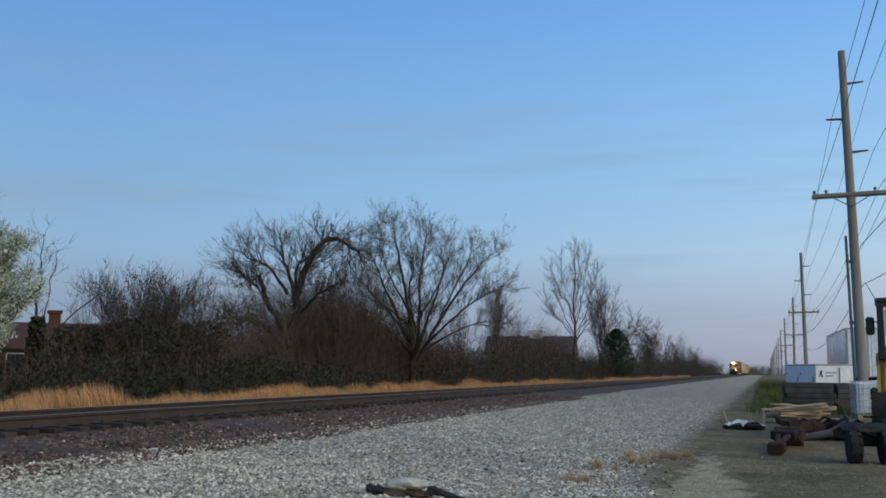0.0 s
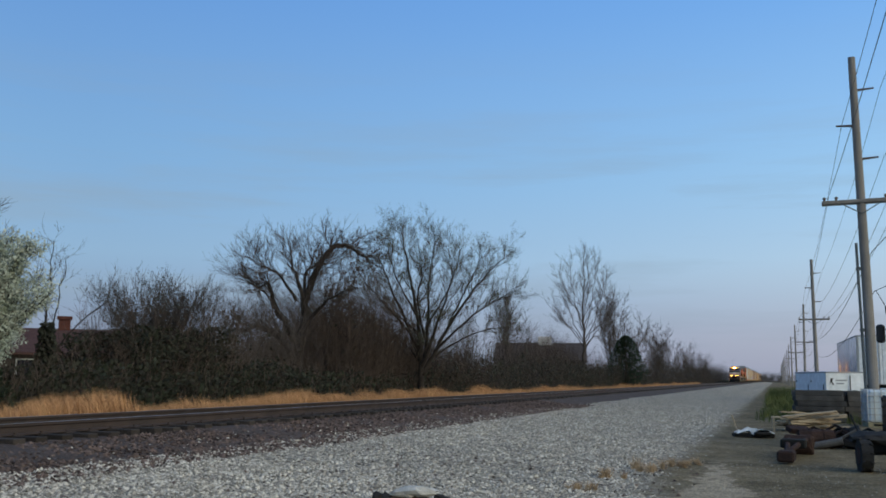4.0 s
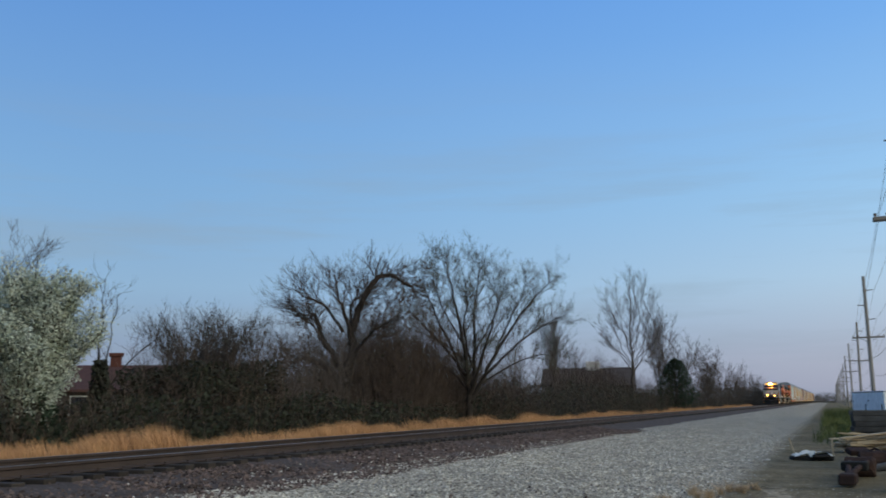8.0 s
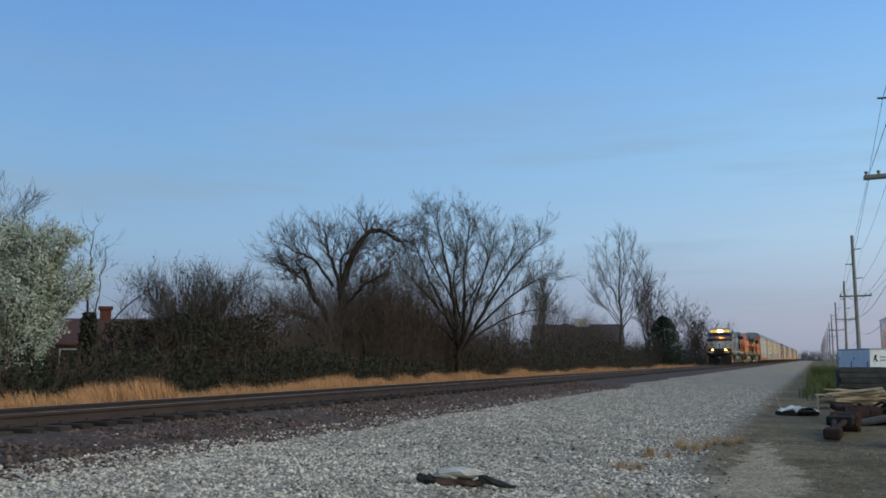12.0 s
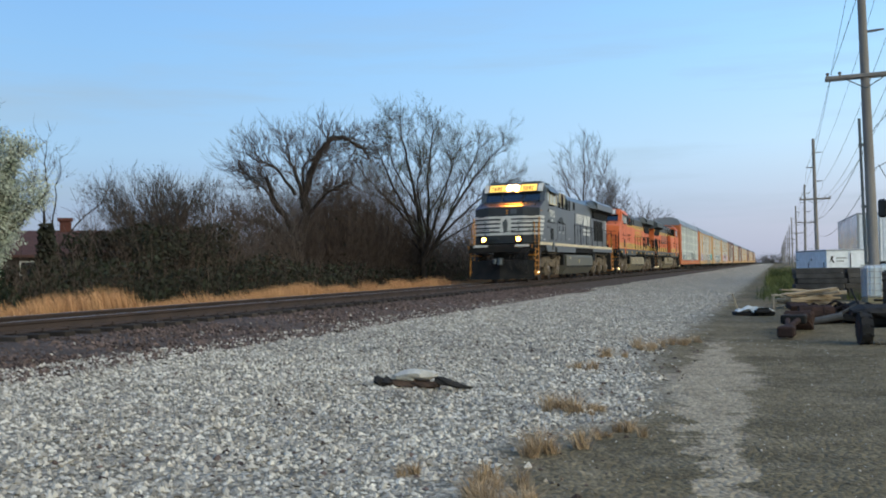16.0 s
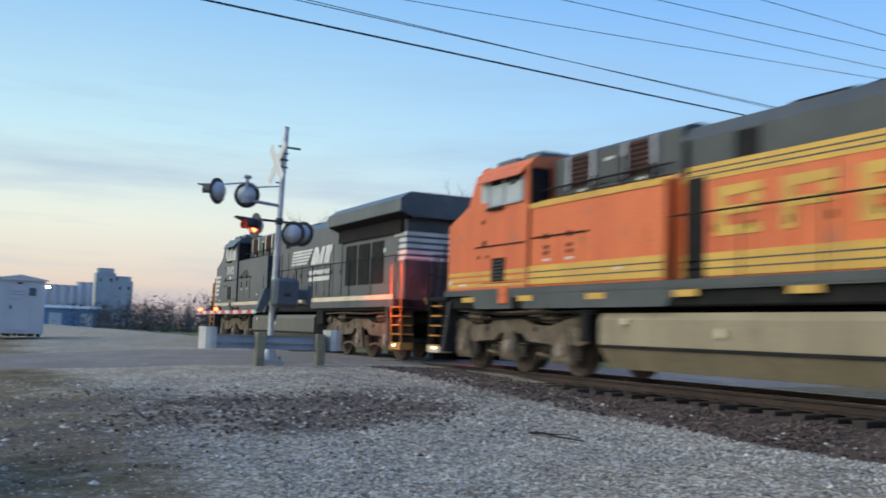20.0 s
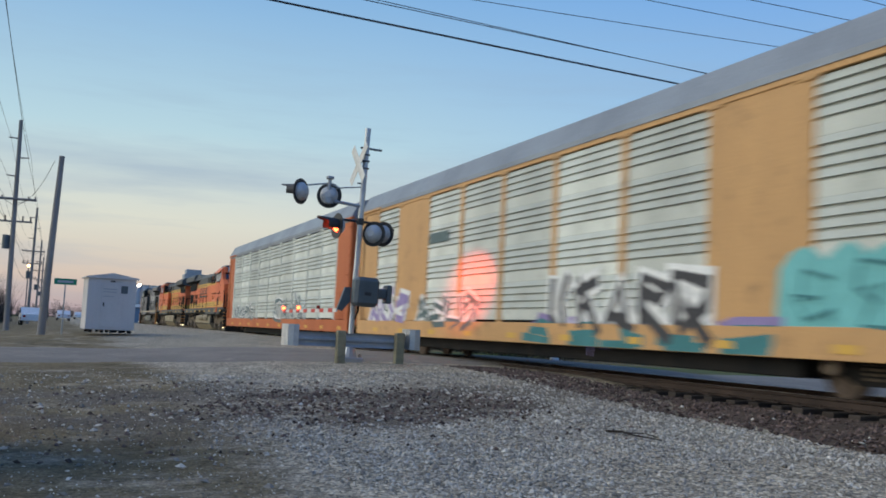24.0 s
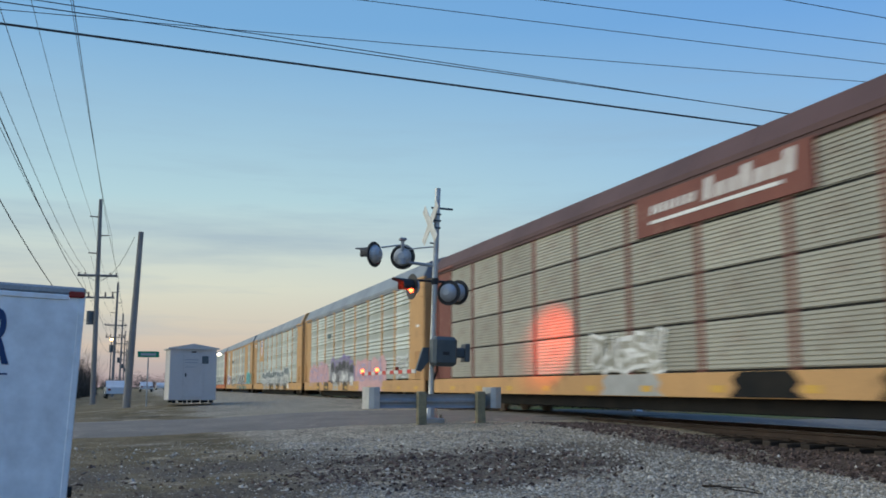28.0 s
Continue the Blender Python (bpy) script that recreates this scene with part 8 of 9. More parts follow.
def fan(n, h, wide, r, rad, low=.65, curve=.5):
    """Stems that rise from one foot and spread."""
    out = []
    for _ in range(n):
        a, q, hh = r.uniform(0, 6.283), wide * r.random() ** .6, h * r.uniform(low, 1)
        ex, ey = math.cos(a) * q, math.sin(a) * q
        bx, by = ex * .12, ey * .12
        out.append(([(bx, by, -.1), (bx + (ex - bx) * .25 * curve, by + (ey - by) * .25 * curve, hh * .35), (bx + (ex - bx) * (.4 + .4 * (1 - curve)), by + (ey - by) * (.4 + .4 * (1 - curve)), hh * .7), (ex, ey, hh)], rad * r.uniform(.6, 1.1), rad * .15))
    return out


def ivy_sleeve(T, h0, h1, w, n, seed, leaf="ivy", size=.07):
    """Ivy leaves round the lower stem."""
    r, b = random.Random(seed), Buf()
    for _ in range(n):
        t = r.random()
        q, a = w * (1 - .6 * t) * r.random() ** .5, r.uniform(0, 6.283)
        c = Vector((math.cos(a) * q, math.sin(a) * q, h0 + (h1 - h0) * t))
        u = Vector((r.gauss(0, 1), r.gauss(0, 1), r.gauss(0, 1))).normalized() * size * r.uniform(.6, 1.4)
        v = u.orthogonal() * .6
        k = len(b.v)
        b.v += [tuple(c - u), tuple(c + v), tuple(c + u), tuple(c - v)]
        b.f.append((k, k + 1, k + 2, k + 3))
    part("ivy", b, leaf, T, "dark ivy on the stem")


R_ = random.Random(77)
# the old dark tree with its broken, arched limb
limb_tree("leaning_tree", -21.5, 41.6, 27, [
    ([(-.2, 0, -.2), (-.3, .0, 1.4), (-.05, .1, 3.0), (.15, .0, 4.6), (.25, .1, 5.6), (.7, .3, 6.6), (1.2, .6, 7.6), (1.9, .8, 7.9), (2.5, .6, 7.6), (3.0, .3, 7.2), (3.3, .2, 6.8)], .29, .012),
    ([(-.3, 0, 1.9), (-.8, -.3, 3.0), (-1.5, -.5, 3.5), (-2.1, -.5, 3.7), (-2.7, -.8, 3.5), (-3.2, -1.0, 3.8)], .20, .04),
    ([(-.15, .1, 2.8), (-.9, .4, 4.0), (-1.5, .6, 5.3), (-1.7, .7, 5.9), (-2.2, .9, 5.4)], .17, .03),
    ([(.1, 0, 4.4), (-.2, -.3, 5.8), (-.6, -.5, 6.7), (-.7, -.5, 7.6)], .12, .015),
    ([(-.3, -.1, 5.0), (-1.3, -.5, 6.3), (-2.1, -.4, 6.6), (-2.7, -.6, 7.0)], .08, .012),
    ([(.15, 0, 4.9), (.1, .7, 6.4), (.5, 1.0, 6.9), (.2, 1.0, 7.5)], .09, .012),
    ([(-.1, 0, 3.4), (.8, -.6, 4.6), (1.7, -.8, 5.3), (2.6, -.9, 5.6)], .10, .015),
    ([(-.3, 0, 1.2), (-1.2, .3, 1.9), (-2.2, .5, 2.0), (-3.0, .4, 1.7)], .10, .02),
    ([(-1.0, .3, 4.2), (-1.9, .8, 5.4), (-2.6, .9, 6.0), (-3.1, 1.2, 6.3)], .06, .012)], "dark half-broken tree with drooping limbs and one long arched limb", 5, "bark_dark", "twig", 15.0, 1.15, .40, 3, None, 0, .05, .05, .26, .75, .0045)
# the budding tree: a low fork and limbs that fan into a broad dome
limb_tree("budding_tree", -18.6, 50.4, 20, [
    ([(0, 0, -.2), (.02, .05, 1.0), (.0, .0, 2.0), (-.1, .1, 3.2), (-.3, .2, 5.0), (-.7, .3, 7.0), (-1.0, .4, 8.6), (-1.3, .5, 9.8)], .21, .012),
    ([(.0, 0, 1.6), (.25, .1, 3.0), (.35, .2, 4.8), (.4, .3, 6.8), (.6, .3, 8.4), (.7, .3, 9.6)], .12, .012),
    ([(.0, .0, 1.9), (.5, -.3, 3.2), (1.0, -.5, 4.8), (1.6, -.7, 6.6), (2.2, -.9, 8.6)], .12, .012),
    ([(.05, 0, 1.5), (.7, .2, 2.7), (1.5, .4, 4.2), (2.7, .6, 6.0), (3.8, .7, 7.4), (4.7, .8, 8.3)], .13, .012),
    ([(.7, .2, 2.8), (1.8, -.2, 3.9), (3.1, -.4, 5.0), (4.3, -.5, 5.8), (5.3, -.6, 6.2)], .08, .011),
    ([(.6, .2, 2.5), (1.7, .8, 3.2), (3.0, 1.2, 3.9), (4.1, 1.4, 4.2), (5.0, 1.5, 4.3)], .07, .011),
    ([(-.05, .1, 2.4), (-.7, .4, 4.0), (-1.5, .6, 5.8), (-2.2, .8, 7.4), (-2.8, .9, 8.8)], .11, .012),
    ([(-.1, .1, 2.9), (-1.0, -.3, 4.2), (-2.1, -.6, 5.4), (-3.1, -.8, 6.5), (-3.8, -.9, 7.6)], .09, .011),
    ([(-.2, .2, 3.8), (-1.3, .8, 4.8), (-2.6, 1.2, 5.5), (-3.7, 1.4, 5.9)], .07, .011),
    ([(-.3, .2, 4.8), (-1.2, -.5, 6.4), (-1.8, -.9, 7.8), (-2.0, -1.0, 9.2)], .06, .010),
    ([(.3, .2, 4.2), (1.2, 1.1, 5.8), (1.7, 1.6, 7.2), (1.5, 1.9, 8.8)], .07, .010),
    ([(.2, .1, 3.6), (-.2, -1.0, 5.4), (.0, -1.6, 7.2), (-.3, -1.8, 8.9)], .07, .010),
    ([(1.4, .4, 4.1), (2.2, .2, 5.8), (2.9, .1, 7.2), (3.4, .0, 8.3)], .06, .010),
    ([(-.05, .1, 2.2), (-.9, .7, 3.2), (-1.9, 1.0, 3.9), (-2.8, 1.2, 4.1)], .06, .010)], "broad dome-shaped tree in first pale green leaf", 7, "bark_dark", "twig_grey", 9.5, 1.05, .45, 3, "leaf", 16000, .030, .03, .30, .62, .0045)
# hedge trees and bushes
limb_tree("bush", -22.0, 30.5, 36, fan(72, 4.7, 2.7, R_, .02, .55, .9), "large dome-shaped bush of fine upright grey-brown twigs", 43, "twig_grey", "twig_grey", 9.0, .75, .8, 2, "ivy", 2200, .04, .03, .30, .6, .004)
limb_tree("bush", -23.6, 34.6, 32, fan(16, 4.6, 2.2, R_, .04, .6, .6), "bush of fine grey-brown twigs in the hedge", 44, "bark", "twig_grey", 6.5, .9, .8, 2, None, 0, .05, .04, .3, .6)
TT = limb_tree("bare_tree", -22.0, 25.0, 41, [
    ([(0, 0, -.2), (.03, 0, 1.4), (-.05, .1, 2.8), (-.02, .1, 4.0), (.02, .15, 5.0), (.0, .2, 5.7)], .055, .008),
    ([(.02, .05, 1.8), (.15, .0, 3.0), (.35, -.1, 4.2), (.5, -.1, 5.2)], .035, .007),
    ([(.05, .05, 1.6), (.6, .1, 2.6), (1.2, .2, 3.3), (1.8, .2, 3.8), (2.2, .2, 4.1)], .035, .007),
    ([(.1, .0, 1.4), (.7, -.2, 2.0), (1.3, -.2, 2.6), (1.9, -.3, 2.9)], .03, .007),
    ([(-.03, .1, 3.2), (-.3, .2, 4.2), (-.45, .2, 5.0)], .02, .006)], "thin open bare tree with an ivy-clad stem", 15, "bark_dark", "twig_grey", 4.0, .7, .35, 2, None, 0, .05, .03, .35, .8, .004)
ivy_sleeve(TT, .2, 3.0, .55, 1700, 4)
TT = limb_tree("blossom_tree", -20.7, 20.4, 45, fan(60, 4.75, 1.95, R_, .03, .5, .85), "rounded pear tree covered in white blossom and young leaves", 41, "bark", "twig", 8.0, .62, .8, 2, "blossom", 105000, .040, .04, .24, .65)
ivy_sleeve(TT, .1, 2.4, 1.5, 4200, 6, "evergreen", .08)
limb_tree("bare_tree", -24.0, 21.6, 45, fan(10, 6.9, 2.8, R_, .045, .7, .6), "bare tree behind the blossoming pear", 42, "bark", "twig_grey", 3.6, 1.2, .45, 3, None, 0, .05, .06, .3, .8)
limb_tree("bare_tree", -26.5, 36.5, 32, fan(6, 5.6, 2.4, R_, .05, .7, .5), "bare hedgerow tree with fine twigs", 47, "bark", "twig_grey", 3.2, 1.0, .5, 2, None, 0, .05, .06, .3, .8)
for x, y, h, w, s in ((-21.0, 57, 5.6, 2.6, 48), (-20.5, 66, 6.0, 2.4, 49), (-21.5, 79, 6.8, 2.6, 50), (-22.5, 46.5, 6.0, 2.6, 53)):
    limb_tree("bare_tree", x, y, 0, fan(9, h, w, R_, .06, .65, .5), "bare hedgerow tree with fine upright twigs", s, "bark", "twig", 3.0, 1.1, .6, 2, None, 0, .05, .06, .3, .7)
# taller trees far along the hedge
limb_tree("bare_tree", -19.6, 104, 10, [([(0, 0, -.2), (0, .1, 3), (.05, 0, 6.0), (-.1, .1, 9), (.1, .2, 12.0), (.0, .1, 14.8)], .19, .015)] + [([(0, 0, q), (.35 * e, .2 * k, q + 1.6), (.72 * e, .4 * k, q + (h - q) * .6), (e, .6 * k, h)], .055, .012) for q, e, h, k in ((4.6, 3.4, 10.6, 1), (4.9, -3.3, 10.2, -1), (5.4, 2.6, 12.8, -1), (5.6, -2.6, 12.6, 1), (6.2, 1.5, 14.2, 1.5), (6.5, -1.5, 14.0, -1.5), (7.4, .7, 14.6, -2), (5.0, 3.0, 9.0, -2), (5.2, -3.2, 9.0, 2), (7.0, 2.2, 11.5, 2), (7.2, -2.1, 11.5, -2), (4.2, 2.6, 7.4, .5))], "tall bare tree with a rounded fan of limbs beside a roof", 16, "bark", "twig", 6.5, 1.5, .55, 2, None, 0, .05, .05, .3, .6, .009)
for x, y, h, w, s in ((-19.6, 122, 12, 2.4, 17), (-27.5, 101, 10.2, 1.5, 18)):
    limb_tree("bare_tree", x, y, 0, fan(11, h, w, R_, .06, .7, .5), "slim bare tree above the far hedge", s, "bark", "twig", 5.5, 1.4, .6, 2, None, 0, .05, .05, .35, .6, .009)
for i in range(12):
    q = random.Random(i)
    limb_tree("bare_tree", -19.5 + q.uniform(-2, 1.5), 128 + i * 16, 0, fan(10, 7.5 + 3 * q.random(), 3.0, R_, .07, .6, .6), "bare tree in the far hedge line", 30 + i, "bark", "twig", 2.6, 1.7, .5, 2 if i < 5 else 1, None, 0, .05, .08, .3, .7, .016)
conifer(-17.4, 120, 6.6, 3.0, 3, "dark evergreen tree in the hedge line")
bare_tree("bare_tree", -29.0, 14.0, 7.4, 45, "bare tree in the hedge", "bark", .45, 5, 3, None, 0, .35, .02, .32)
bare_tree("bare_tree", -34.0, 3.0, 7.0, 46, "bare tree in the hedge", "bark", .45, 5, 3, None, 0, .35, .02, .32)
thicket("hedge_brush", -24.5, -18.8, 26, 40, 700, 2.3, 2, "twig", "ivy", 15000, "tangled bare hedge brush with dull undergrowth along the railway", .3)
thicket("hedge_brush", -23.8, -19.8, 27.5, 33.2, 500, 3.9, 21, "twig", "ivy", 15000, "darker and taller undergrowth below the bush", .3)
thicket("hedge_brush", -25, -18.8, 40, 62, 1500, 2.4, 22, "twig", "ivy", 17000, "tangled bare hedge brush with dull undergrowth along the railway", .3)
thicket("hedge_brush", -26, -18.8, 12, 27, 900, 2.1, 9, "twig", "ivy", 14000, "low tangled hedge brush in front of a house", .3)
thicket("hedge_brush", -24.0, -20.5, 33.5, 41, 700, 5.0, 24, "twig_grey", "ivy", 300, "open grey-brown twigs in the hedge", .35)
thicket("hedge_brush", -26, -19.2, 4, 20, 1500, 3.0, 25, "twig", "ivy", 16000, "dull leafy hedge brush beyond the grass", .3)
thicket("hedge_brush", -25.5, -19.4, 42.5, 54, 3300, 5.8, 3, "twig", "ivy", 900, "tall brown twiggy brush between the trees", .35)
thicket("hedge_brush", -25.5, -19.0, 54, 66, 1000, 4.0, 23, "twig", "ivy", 2000, "brown twiggy brush beyond the budding tree", .35)
thicket("far_hedge_brush", -24.5, -20, 84, 108, 1100, 6.0, 26, "twig", "ivy", 800, "twiggy brush in front of a far house", .35)
thicket("far_hedge_brush", -27, -17.4, 62, 150, 3200, 4.0, 4, "twig", "ivy", 30000, "distant tangled hedge brush along the railway", .3)
thicket("far_hedge_brush", -27, -15.8, 150, 420, 3600, 6.5, 5, "twig", "ivy", 24000, "far hedge brush fading along the railway", .3)
thicket("hedge_brush", -31, -24, -2, 18, 900, 3.2, 6, "twig", "ivy", 9000, "bare hedge brush beyond the grass")


# ---- houses and far buildings ----
def house(x, y, w, d, h, roof_h, rz, label, wall="siding", chimney=True, roof="roof_red"):
    H = thing("house", put(x, y, 0, rz), label, "house")
    part("wall", Buf().box(-w / 2, w / 2, -d / 2, d / 2, -.2, h, .02), wall, H)
    part("roof", Buf().prism([(-d / 2 - .5, h - .1), (-d / 2 - .5, h + .05), (0, h + roof_h), (d / 2 + .5, h + .05), (d / 2 + .5, h - .1)], 0, -w / 2 - .4, w / 2 + .4), roof, H, "shingled roof")
    for i in range(3):
        q = -w / 3 + i * w / 3
        for s in (-1, 1):
            wd = part("window", Buf().box(q - .5, q + .5, s * d / 2, s * (d / 2 + .04), 1.0, 2.2), "win", H, "dark window")
            part("window_frame", Buf().box(q - .58, q - .5, s * d / 2, s * (d / 2 + .06), .92, 2.28).box(q + .5, q + .58, s * d / 2, s * (d / 2 + .06), .92, 2.28).box(q - .58, q + .58, s * d / 2, s * (d / 2 + .06), 2.2, 2.28).box(q - .62, q + .62, s * d / 2, s * (d / 2 + .1), .86, .94), "white_paint", wd)
    if chimney:
        ch = part("chimney", Buf().box(-.36, .36, -.32, .32, h, h + roof_h + .66, .02).box(-.47, .47, -.42, .42, h + roof_h + .58, h + roof_h + .80, .02), "brick", H, "red brick chimney", at=pose(-w * .18, 0, 0))
    return H


house(-42.0, 52.8, 13, 8, 2.6, 1.7, 40, "low brick-red roofed house behind the hedge", "roof_grey")
house(-26.5, 113, 10, 8, 3.4, 2.2, 12, "house with a dull brown roof above the far hedge", "roof_grey", False, "roof_grey")
part("roof_dormer", Buf().box(-.8, .8, -.7, .7, 5.0, 6.3, .05), "hut", bpy.data.objects["house.001"], "pale cupola on the roof", at=pose(.5, 0, 0))


def shed(x, y, w, d, h, rz, material, label):
    S = thing("metal_building", put(x, y, 0, rz), label, "building")
    part("wall", Buf().box(-w / 2, w / 2, -d / 2, d / 2, -.2, h), material, S)
    part("roof", Buf().prism([(-d / 2 - .3, h - .05), (0, h + d * .06), (d / 2 + .3, h - .05), (d / 2 + .3, h + .1), (0, h + d * .06 + .15), (-d / 2 - .3, h + .1)], 0, -w / 2 - .3, w / 2 + .3), "grey_trim", S)
    n = int(w / 5)
    for i in range(n):
        q = -w / 2 + (i + .5) * w / n
        part("door", Buf().box(q - 1.2, q + 1.2, d / 2, d / 2 + .05, 0, min(3, h * .75)), "hut", S)
        part("door", Buf().box(q - 1.2, q + 1.2, -d / 2 - .05, -d / 2, 0, min(3, h * .75)), "hut", S)
    return S


shed(-92, 9, 46, 16, 4.0, 92, "tan_wall", "long low tan metal building across the field")
shed(-70, -42, 22, 12, 3.6, 60, "hut", "pale low building across the road")
shed(-20, -212, 12, 9, 3.6, 4, "blue_wall", "blue metal building near the grain elevator")
shed(26, -170, 18, 12, 4.5, 0, "hut", "pale shop building along the road")


def silos():
    for i in range(6):
        S = thing("grain_silo", put(-25 - i * 2.6, -335), "pale concrete grain silo of the elevator", "silo", "silos of the grain elevator")
        h = 12.4 if i < 4 else 13.6
        part("shell", Buf().cyl((0, 0, 0), (0, 0, h), 1.28, 18), "silo", S, "", True)
        part("cap", Buf().cyl((0, 0, h), (0, 0, h + .3), 1.33, 18), "silo", S)
    for x, w, h in ((-43.5, 3.2, 17.5), (-49.5, 2.8, 15.0)):
        T = thing("elevator_tower", put(x, -340), "grey headhouse tower of the grain elevator", "building", "towers of the grain elevator")
        part("tower", Buf().box(-w, w, -3, 3, 0, h, .1), "silo", T)
        part("headhouse", Buf().box(-w * .8, w * .8, -2.4, 2.4, h, h + 1.6, .1), "silo", T)
        for q in (-w * .5, w * .5):
            part("window", Buf().box(q - .4, q + .4, 3.0, 3.05, h - 3, h - 1.8), "win", T)


silos()


def vehicle(x, y, rz, paint, label, lamp, tail=False):
    V = thing("car", put(x, y, .07, rz), label, "car")
    body = Buf().prism([(-2.2, .35), (-2.25, .75), (-1.3, .92), (-.7, 1.42), (.9, 1.45), (1.6, .98), (2.2, .9), (2.25, .4)], 0, -.88, .88)
    part("body", body, paint, V)
    part("glass", Buf().prism([(-1.15, .94), (-.65, 1.36), (.85, 1.39), (1.4, .98)], 0, -.89, .89), "win", V)
    for sx in (-.8, .8):
        for y_ in (-1.4, 1.4):
            w = part("wheel", Buf().cyl((sx - .1, y_, .33), (sx + .1, y_, .33), .33, 16), "rubber", V)
            part("rim", Buf().cyl((sx - .11, y_, .33), (sx + .11, y_, .33), .2, 12), "alu", w)
        part("headlight", Buf().cyl((sx * .8, -2.2, .68), (sx * .8, -2.27, .68), .09, 10), lamp, V, "lit headlight")
        part("tail_light", Buf().box(sx * .8 - .1, sx * .8 + .1, 2.2, 2.27, .65, .8), "red_off", V)
    return V


vehicle(-58.0, -33.0, -90 + 180, "car_blue", "blue car waiting beyond the crossing with headlights on", "white_lamp")
vehicle(2.0, -85, 4, "car_white", "white car on the road south of the crossing", "white_lamp")
vehicle(5.6, -70, 8, "car_white", "white pickup parked under the pole line", "red_off")
vehicle(-1.0, -150, 2, "car_white", "far car coming with warm headlights", "warm_lamp")
vehicle(-4.4, -205, 2, "car_white", "far car coming with warm headlights", "warm_lamp")


def far_lamps():
    for x, y, h in ((1.2, -170, 7.5), (3.4, -120, 6.5), (-7.5, -240, 4)):
        L = thing("street_lamp", put(x, y), "far street lamp, lit warm", "street lamp")
        part("post", Buf().cyl((0, 0, 0), (0, 0, h), .07, 6), "box_grey", L)
        part("lamp", Buf().cyl((0, 0, h), (0, 0, h + .26), .16, 8), "warm_lamp", L, "glowing lamp")


far_lamps()


def far_woods(name, pts, n, h, seed):
    r = random.Random(seed)
    b = Buf()
    for _ in range(n):
        t = r.random() * (len(pts) - 1)
        i = int(t)
        a, c = pts[i], pts[i + 1]
        x, y = a[0] + (c[0] - a[0]) * (t - i) + r.gauss(0, 4), a[1] + (c[1] - a[1]) * (t - i) + r.gauss(0, 4)
        hh = h * r.uniform(.45, 1.0) * (.7 + .6 * (.5 + noise.noise(Vector((x * .03, y * .03, seed)))))
        b.tube([(x, y, 0), (x + r.gauss(0, .4), y, hh * .5)], .14, 3, .08)
        for _k in range(16):
            o = Vector((x + r.gauss(0, .4), y, hh * r.uniform(.15, .6)))
            e = o + Vector((r.gauss(0, 1.3), r.gauss(0, 1.3), r.uniform(.4, 1) * hh * .4))
            b.tube([o, e], .035, 3, .01)
        for _k in range(64):
            c_ = Vector((x + r.gauss(0, 1.5), y + r.gauss(0, 1.5), hh * .8 * r.random() ** 1.7))
            u = Vector((r.gauss(0, 1), r.gauss(0, 1), r.gauss(0, 1))).normalized() * r.uniform(.12, .34)
            w = u.orthogonal()
            k = len(b.v)
            b.v += [tuple(c_ - u), tuple(c_ + w * .4), tuple(c_ + u), tuple(c_ - w * .4)]
            b.f.append((k, k + 1, k + 2, k + 3))
    solid(name, b, "far_wood", "distant bare woodland on the horizon", "woods", kind="stuff")


far_woods("far_woods", ((-40, -110), (-26, -190), (-20, -300)), 130, 8, 1)
far_woods("far_woods", ((-34, -78), (-50, -60), (-70, -44), (-95, -22)), 230, 9, 7)
far_woods("far_woods", ((-200, 160), (-210, 40), (-180, -80), (-120, -160), (-60, -240)), 420, 11, 2)
far_woods("far_woods", ((60, -480), (0, -470), (-120, -460)), 260, 11, 3)
thicket("roadside_brush", 5.6, 12, -150, -80, 1800, 4.6, 41, "twig_grey", "ivy", 9000, "hazy grey-brown brush along the road", .35)
far_woods("far_woods", ((-20, 620), (20, 640), (80, 600)), 160, 8, 5)
for x, y, h, w, k in ((-31.0, -57.5, 10.4, 2.6, 61), (-28.0, -50.0, 7.4, 2.2, 62), (-33.5, -64.0, 9.2, 2.4, 63), (-30.0, -86.0, 12.0, 3.2, 64), (-37.0, -60.0, 8.6, 2.6, 65), (-26.0, -66.0, 7.6, 2.4, 66), (-41.0, -74.0, 10.5, 3.0, 67)):
    limb_tree("bare_tree", x, y, 0, fan(13, h, w, R_, .07, .6, .6), "bare grey-brown tree beyond the crossing", k, "bark", "twig_grey", 3.6, 1.5, .45, 2, None, 0, .05, .06, .3, .75, .010)
thicket("hedge_brush", -38, -24, -72, -46, 1500, 4.6, 31, "twig_grey", "ivy", 9000, "grey-brown brush under the trees beyond the crossing", .35)
conifer(-25.5, -50.5, 2.7, 1.5, 9, "small rounded dark evergreen beyond the crossing")


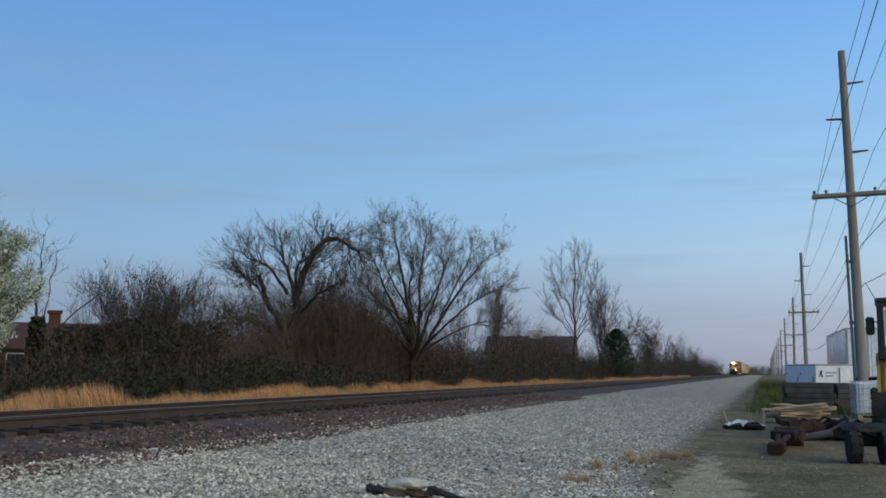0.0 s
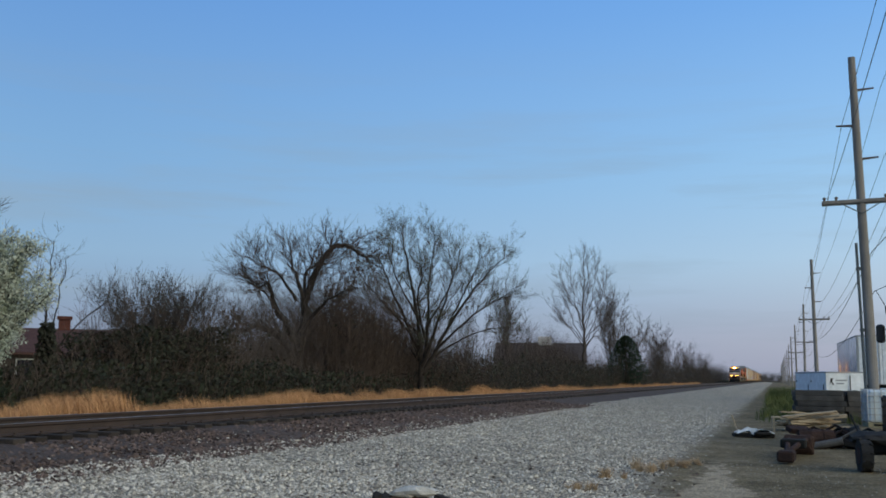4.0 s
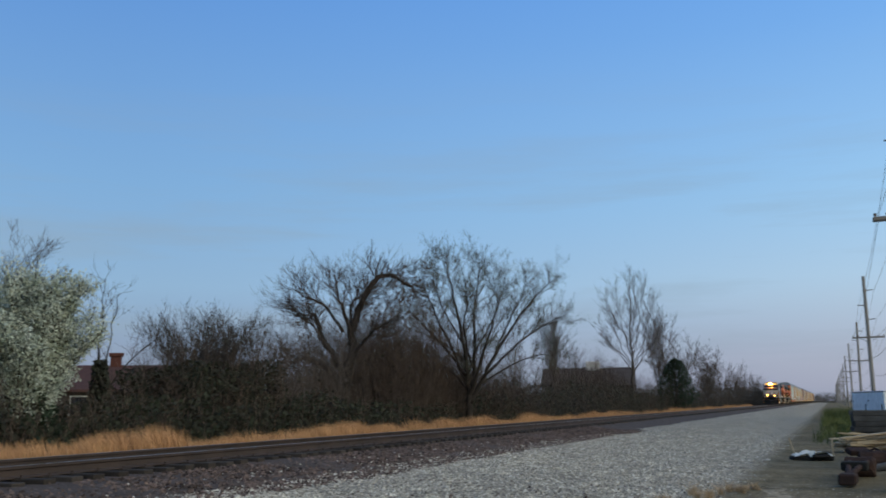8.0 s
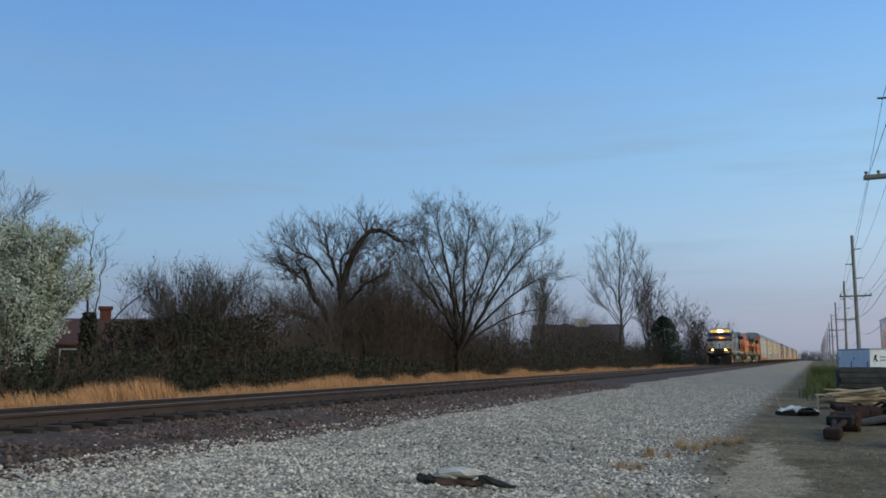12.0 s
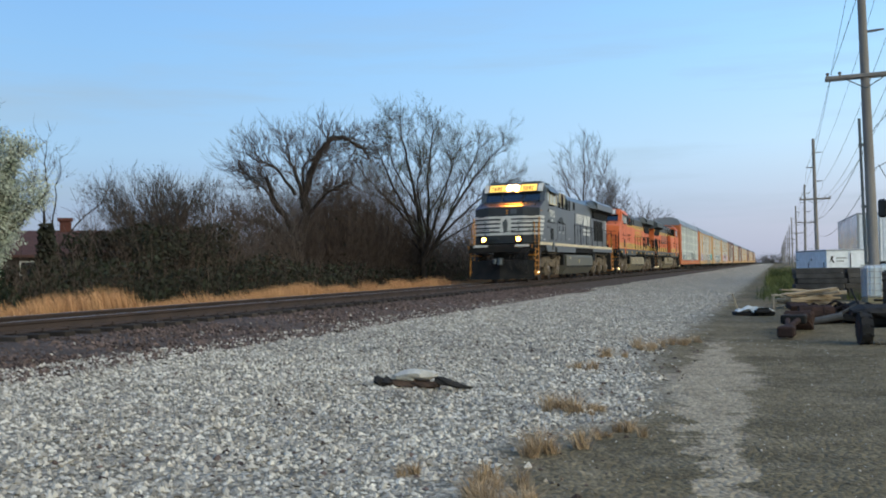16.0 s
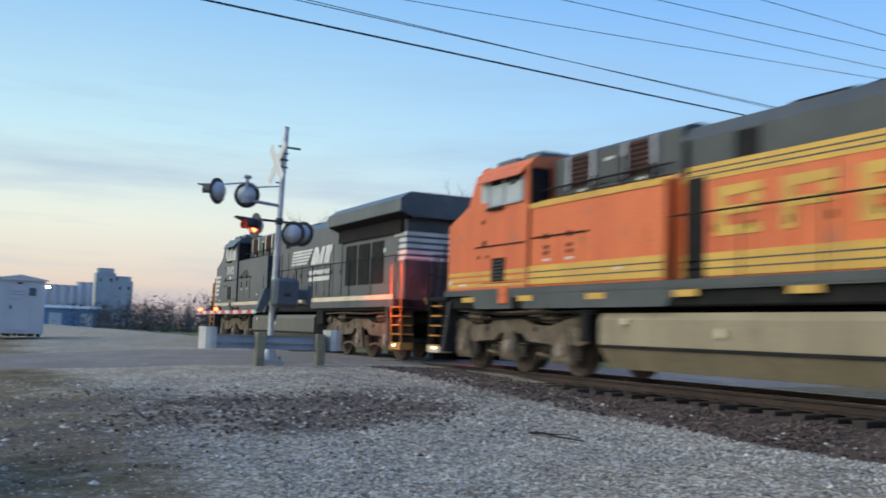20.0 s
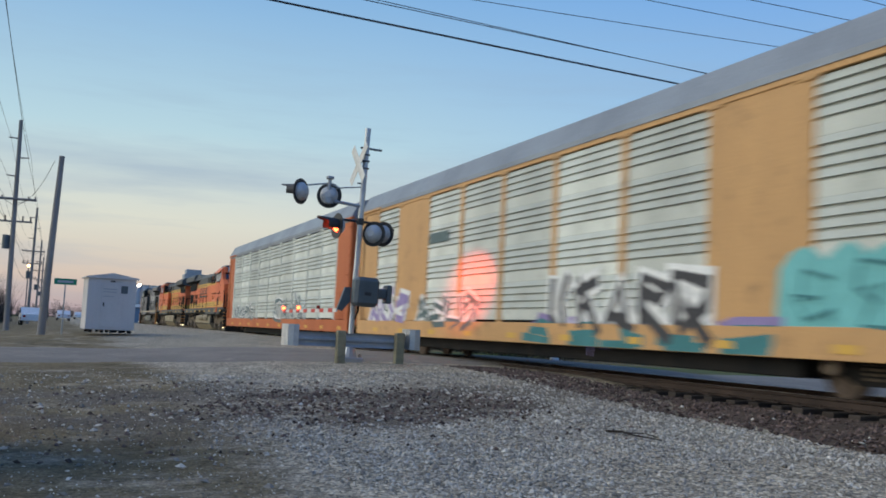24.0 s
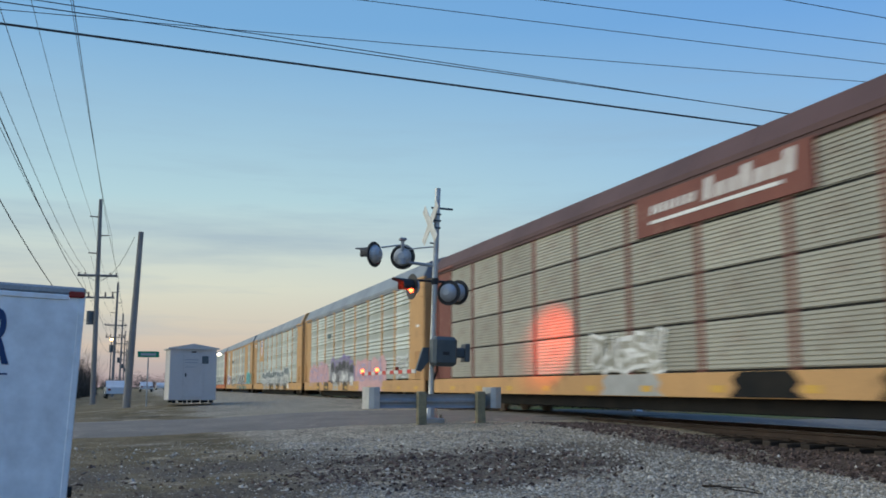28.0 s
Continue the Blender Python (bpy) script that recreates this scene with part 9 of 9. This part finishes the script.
# ---- loose stones ----
def gravel_density(x, y):
    d = 1.0 - smooth_step(-2.7, -1.2, x + 1.0 * noise.noise(Vector((x * .3, y * .3, 0))))
    if y > 3:
        rim = float(np.interp(y, (4.5, 5.6, 6.7, 7.5, 8.6, 9.9, 12.1, 14.7, 18), (-1.5, -1.68, -1.85, -1.55, -1.15, -1.08, -1.5, -1.7, -1.6)))
        d = 1.0 - smooth_step(rim - .45, rim + .15, x + .5 * noise.noise(Vector((x * 1.2, y * 1.2, 0))))
    if y < -4:
        e = ((x + 4.0) * .42) ** 2 + ((y + 13.6) * .45) ** 2 + .5 * noise.noise(Vector((x * .8, y * .8, 8)))
        d *= .25 + .75 * smooth_step(-15.5, -11.0, y + 1.6 * noise.noise(Vector((x * .5, y * .5, 2))))
        d *= .3 + .7 * smooth_step(.5, 1.3, ((x + 5.4) * .55) ** 2 + ((y + 6.4) * .6) ** 2 + .7 * noise.noise(Vector((x * .9, y * .9, 5))))
        d *= .10 + .90 * smooth_step(.5, 1.3, e + .5 * noise.noise(Vector((x * .5, y * 1.6, 3))))
    return d


stones("gravel_near", 54000, (-8.4, 0.0, 3.0, 12.0), (.009, .044), "gravel_stones", "pale crushed limestone gravel beside the track", gravel_density, 1)
stones("gravel_far", 30000, (-8.4, 0.0, 12.0, 50.0), (.016, .045), "gravel_stones", "pale crushed limestone gravel beside the track", lambda x, y: gravel_density(x, y) * (1 - .95 * smooth_step(18, 48, y)), 2)
stones("gravel_crossing", 30000, (-8.2, 0.6, -18.5, -4.5), (.010, .042), "dusty_stones", "pale crushed gravel near the crossing", gravel_density, 3)
stones("yard_pebbles", 4500, (-2.4, 4.0, 4.0, 18.0), (.004, .016), "gravel_stones", "scattered pebbles on the bare earth", None, 7)
stones("yard_pebbles", 9000, (-3.0, 3.0, -20.0, -4.5), (.005, .022), "gravel_stones", "scattered pebbles on the bare earth", None, 8)
stones("stray_stones", 1300, (-8.2, 1.5, -19.0, -4.5), (.02, .065), "gravel_stones", "larger pale stones scattered near the crossing", None, 11)
stones("dark_clods", 2600, (-6.8, 1.2, -17.0, -9.5), (.015, .06), "ballast_stones", "dark earth clods near the crossing", lambda x, y: .15 + .85 * smooth_step(1.1, .5, ((x + 4.0) * .36) ** 2 + ((y + 13.6) * .45) ** 2 + .6 * noise.noise(Vector((x * .8, y * .8, 8)))), 12)
stones("stray_stones", 700, (-8.2, -1.2, 4.0, 20.0), (.02, .055), "gravel_stones", "larger pale stones among the gravel", None, 13)
stones("dark_stones", 1500, (-8.2, -1.0, 4.0, 16.0), (.012, .045), "ballast_stones", "darker stones mixed into the gravel", None, 14)
stones("ballast_near", 30000, (-9.95, -7.4, -21, 42), (.024, .068), "ballast_stones", "dark red-brown ballast stones on the track shoulder", lambda x, y: 1 - smooth_step(-8.6, -8.0, x) * smooth_step(2, -4, y), 4)
stones("ballast_between", 3500, (-12.3, -10.3, -16, 34), (.03, .06), "ballast_stones", "ballast stones between the ties", None, 5)
stones("pale_chips", 900, (-9.4, -7.2, -20, 30), (.02, .055), "gravel_stones", "pale stone chips scattered on the dark ballast", None, 6)


# ---- what moves ----
def motions():
    for ob, offset, turned in MOVING:
        rows = [(t, pose(TX, train_y(t) + offset, RAIL, 0, 0, 180 if turned else 0)) for t in (0.0, 28.0)]
        walk(ob, rows)
        keys = ob.animation_data
        for curve in keys.action.layers[0].strips[0].channelbag(keys.action_slot).fcurves:
            for k in curve.keyframe_points:
                k.interpolation = "LINEAR"
    for i, (ob, u, r) in enumerate(WHEELS[:38]):
        s = -1 if 12 <= i < 18 else 1
        rows = [(k / 30, pose(0, u, r, s * math.degrees(SPEED * (k / 30) / r) % 360)) for k in range(0, 841)]
        walk(ob, rows)


motions()
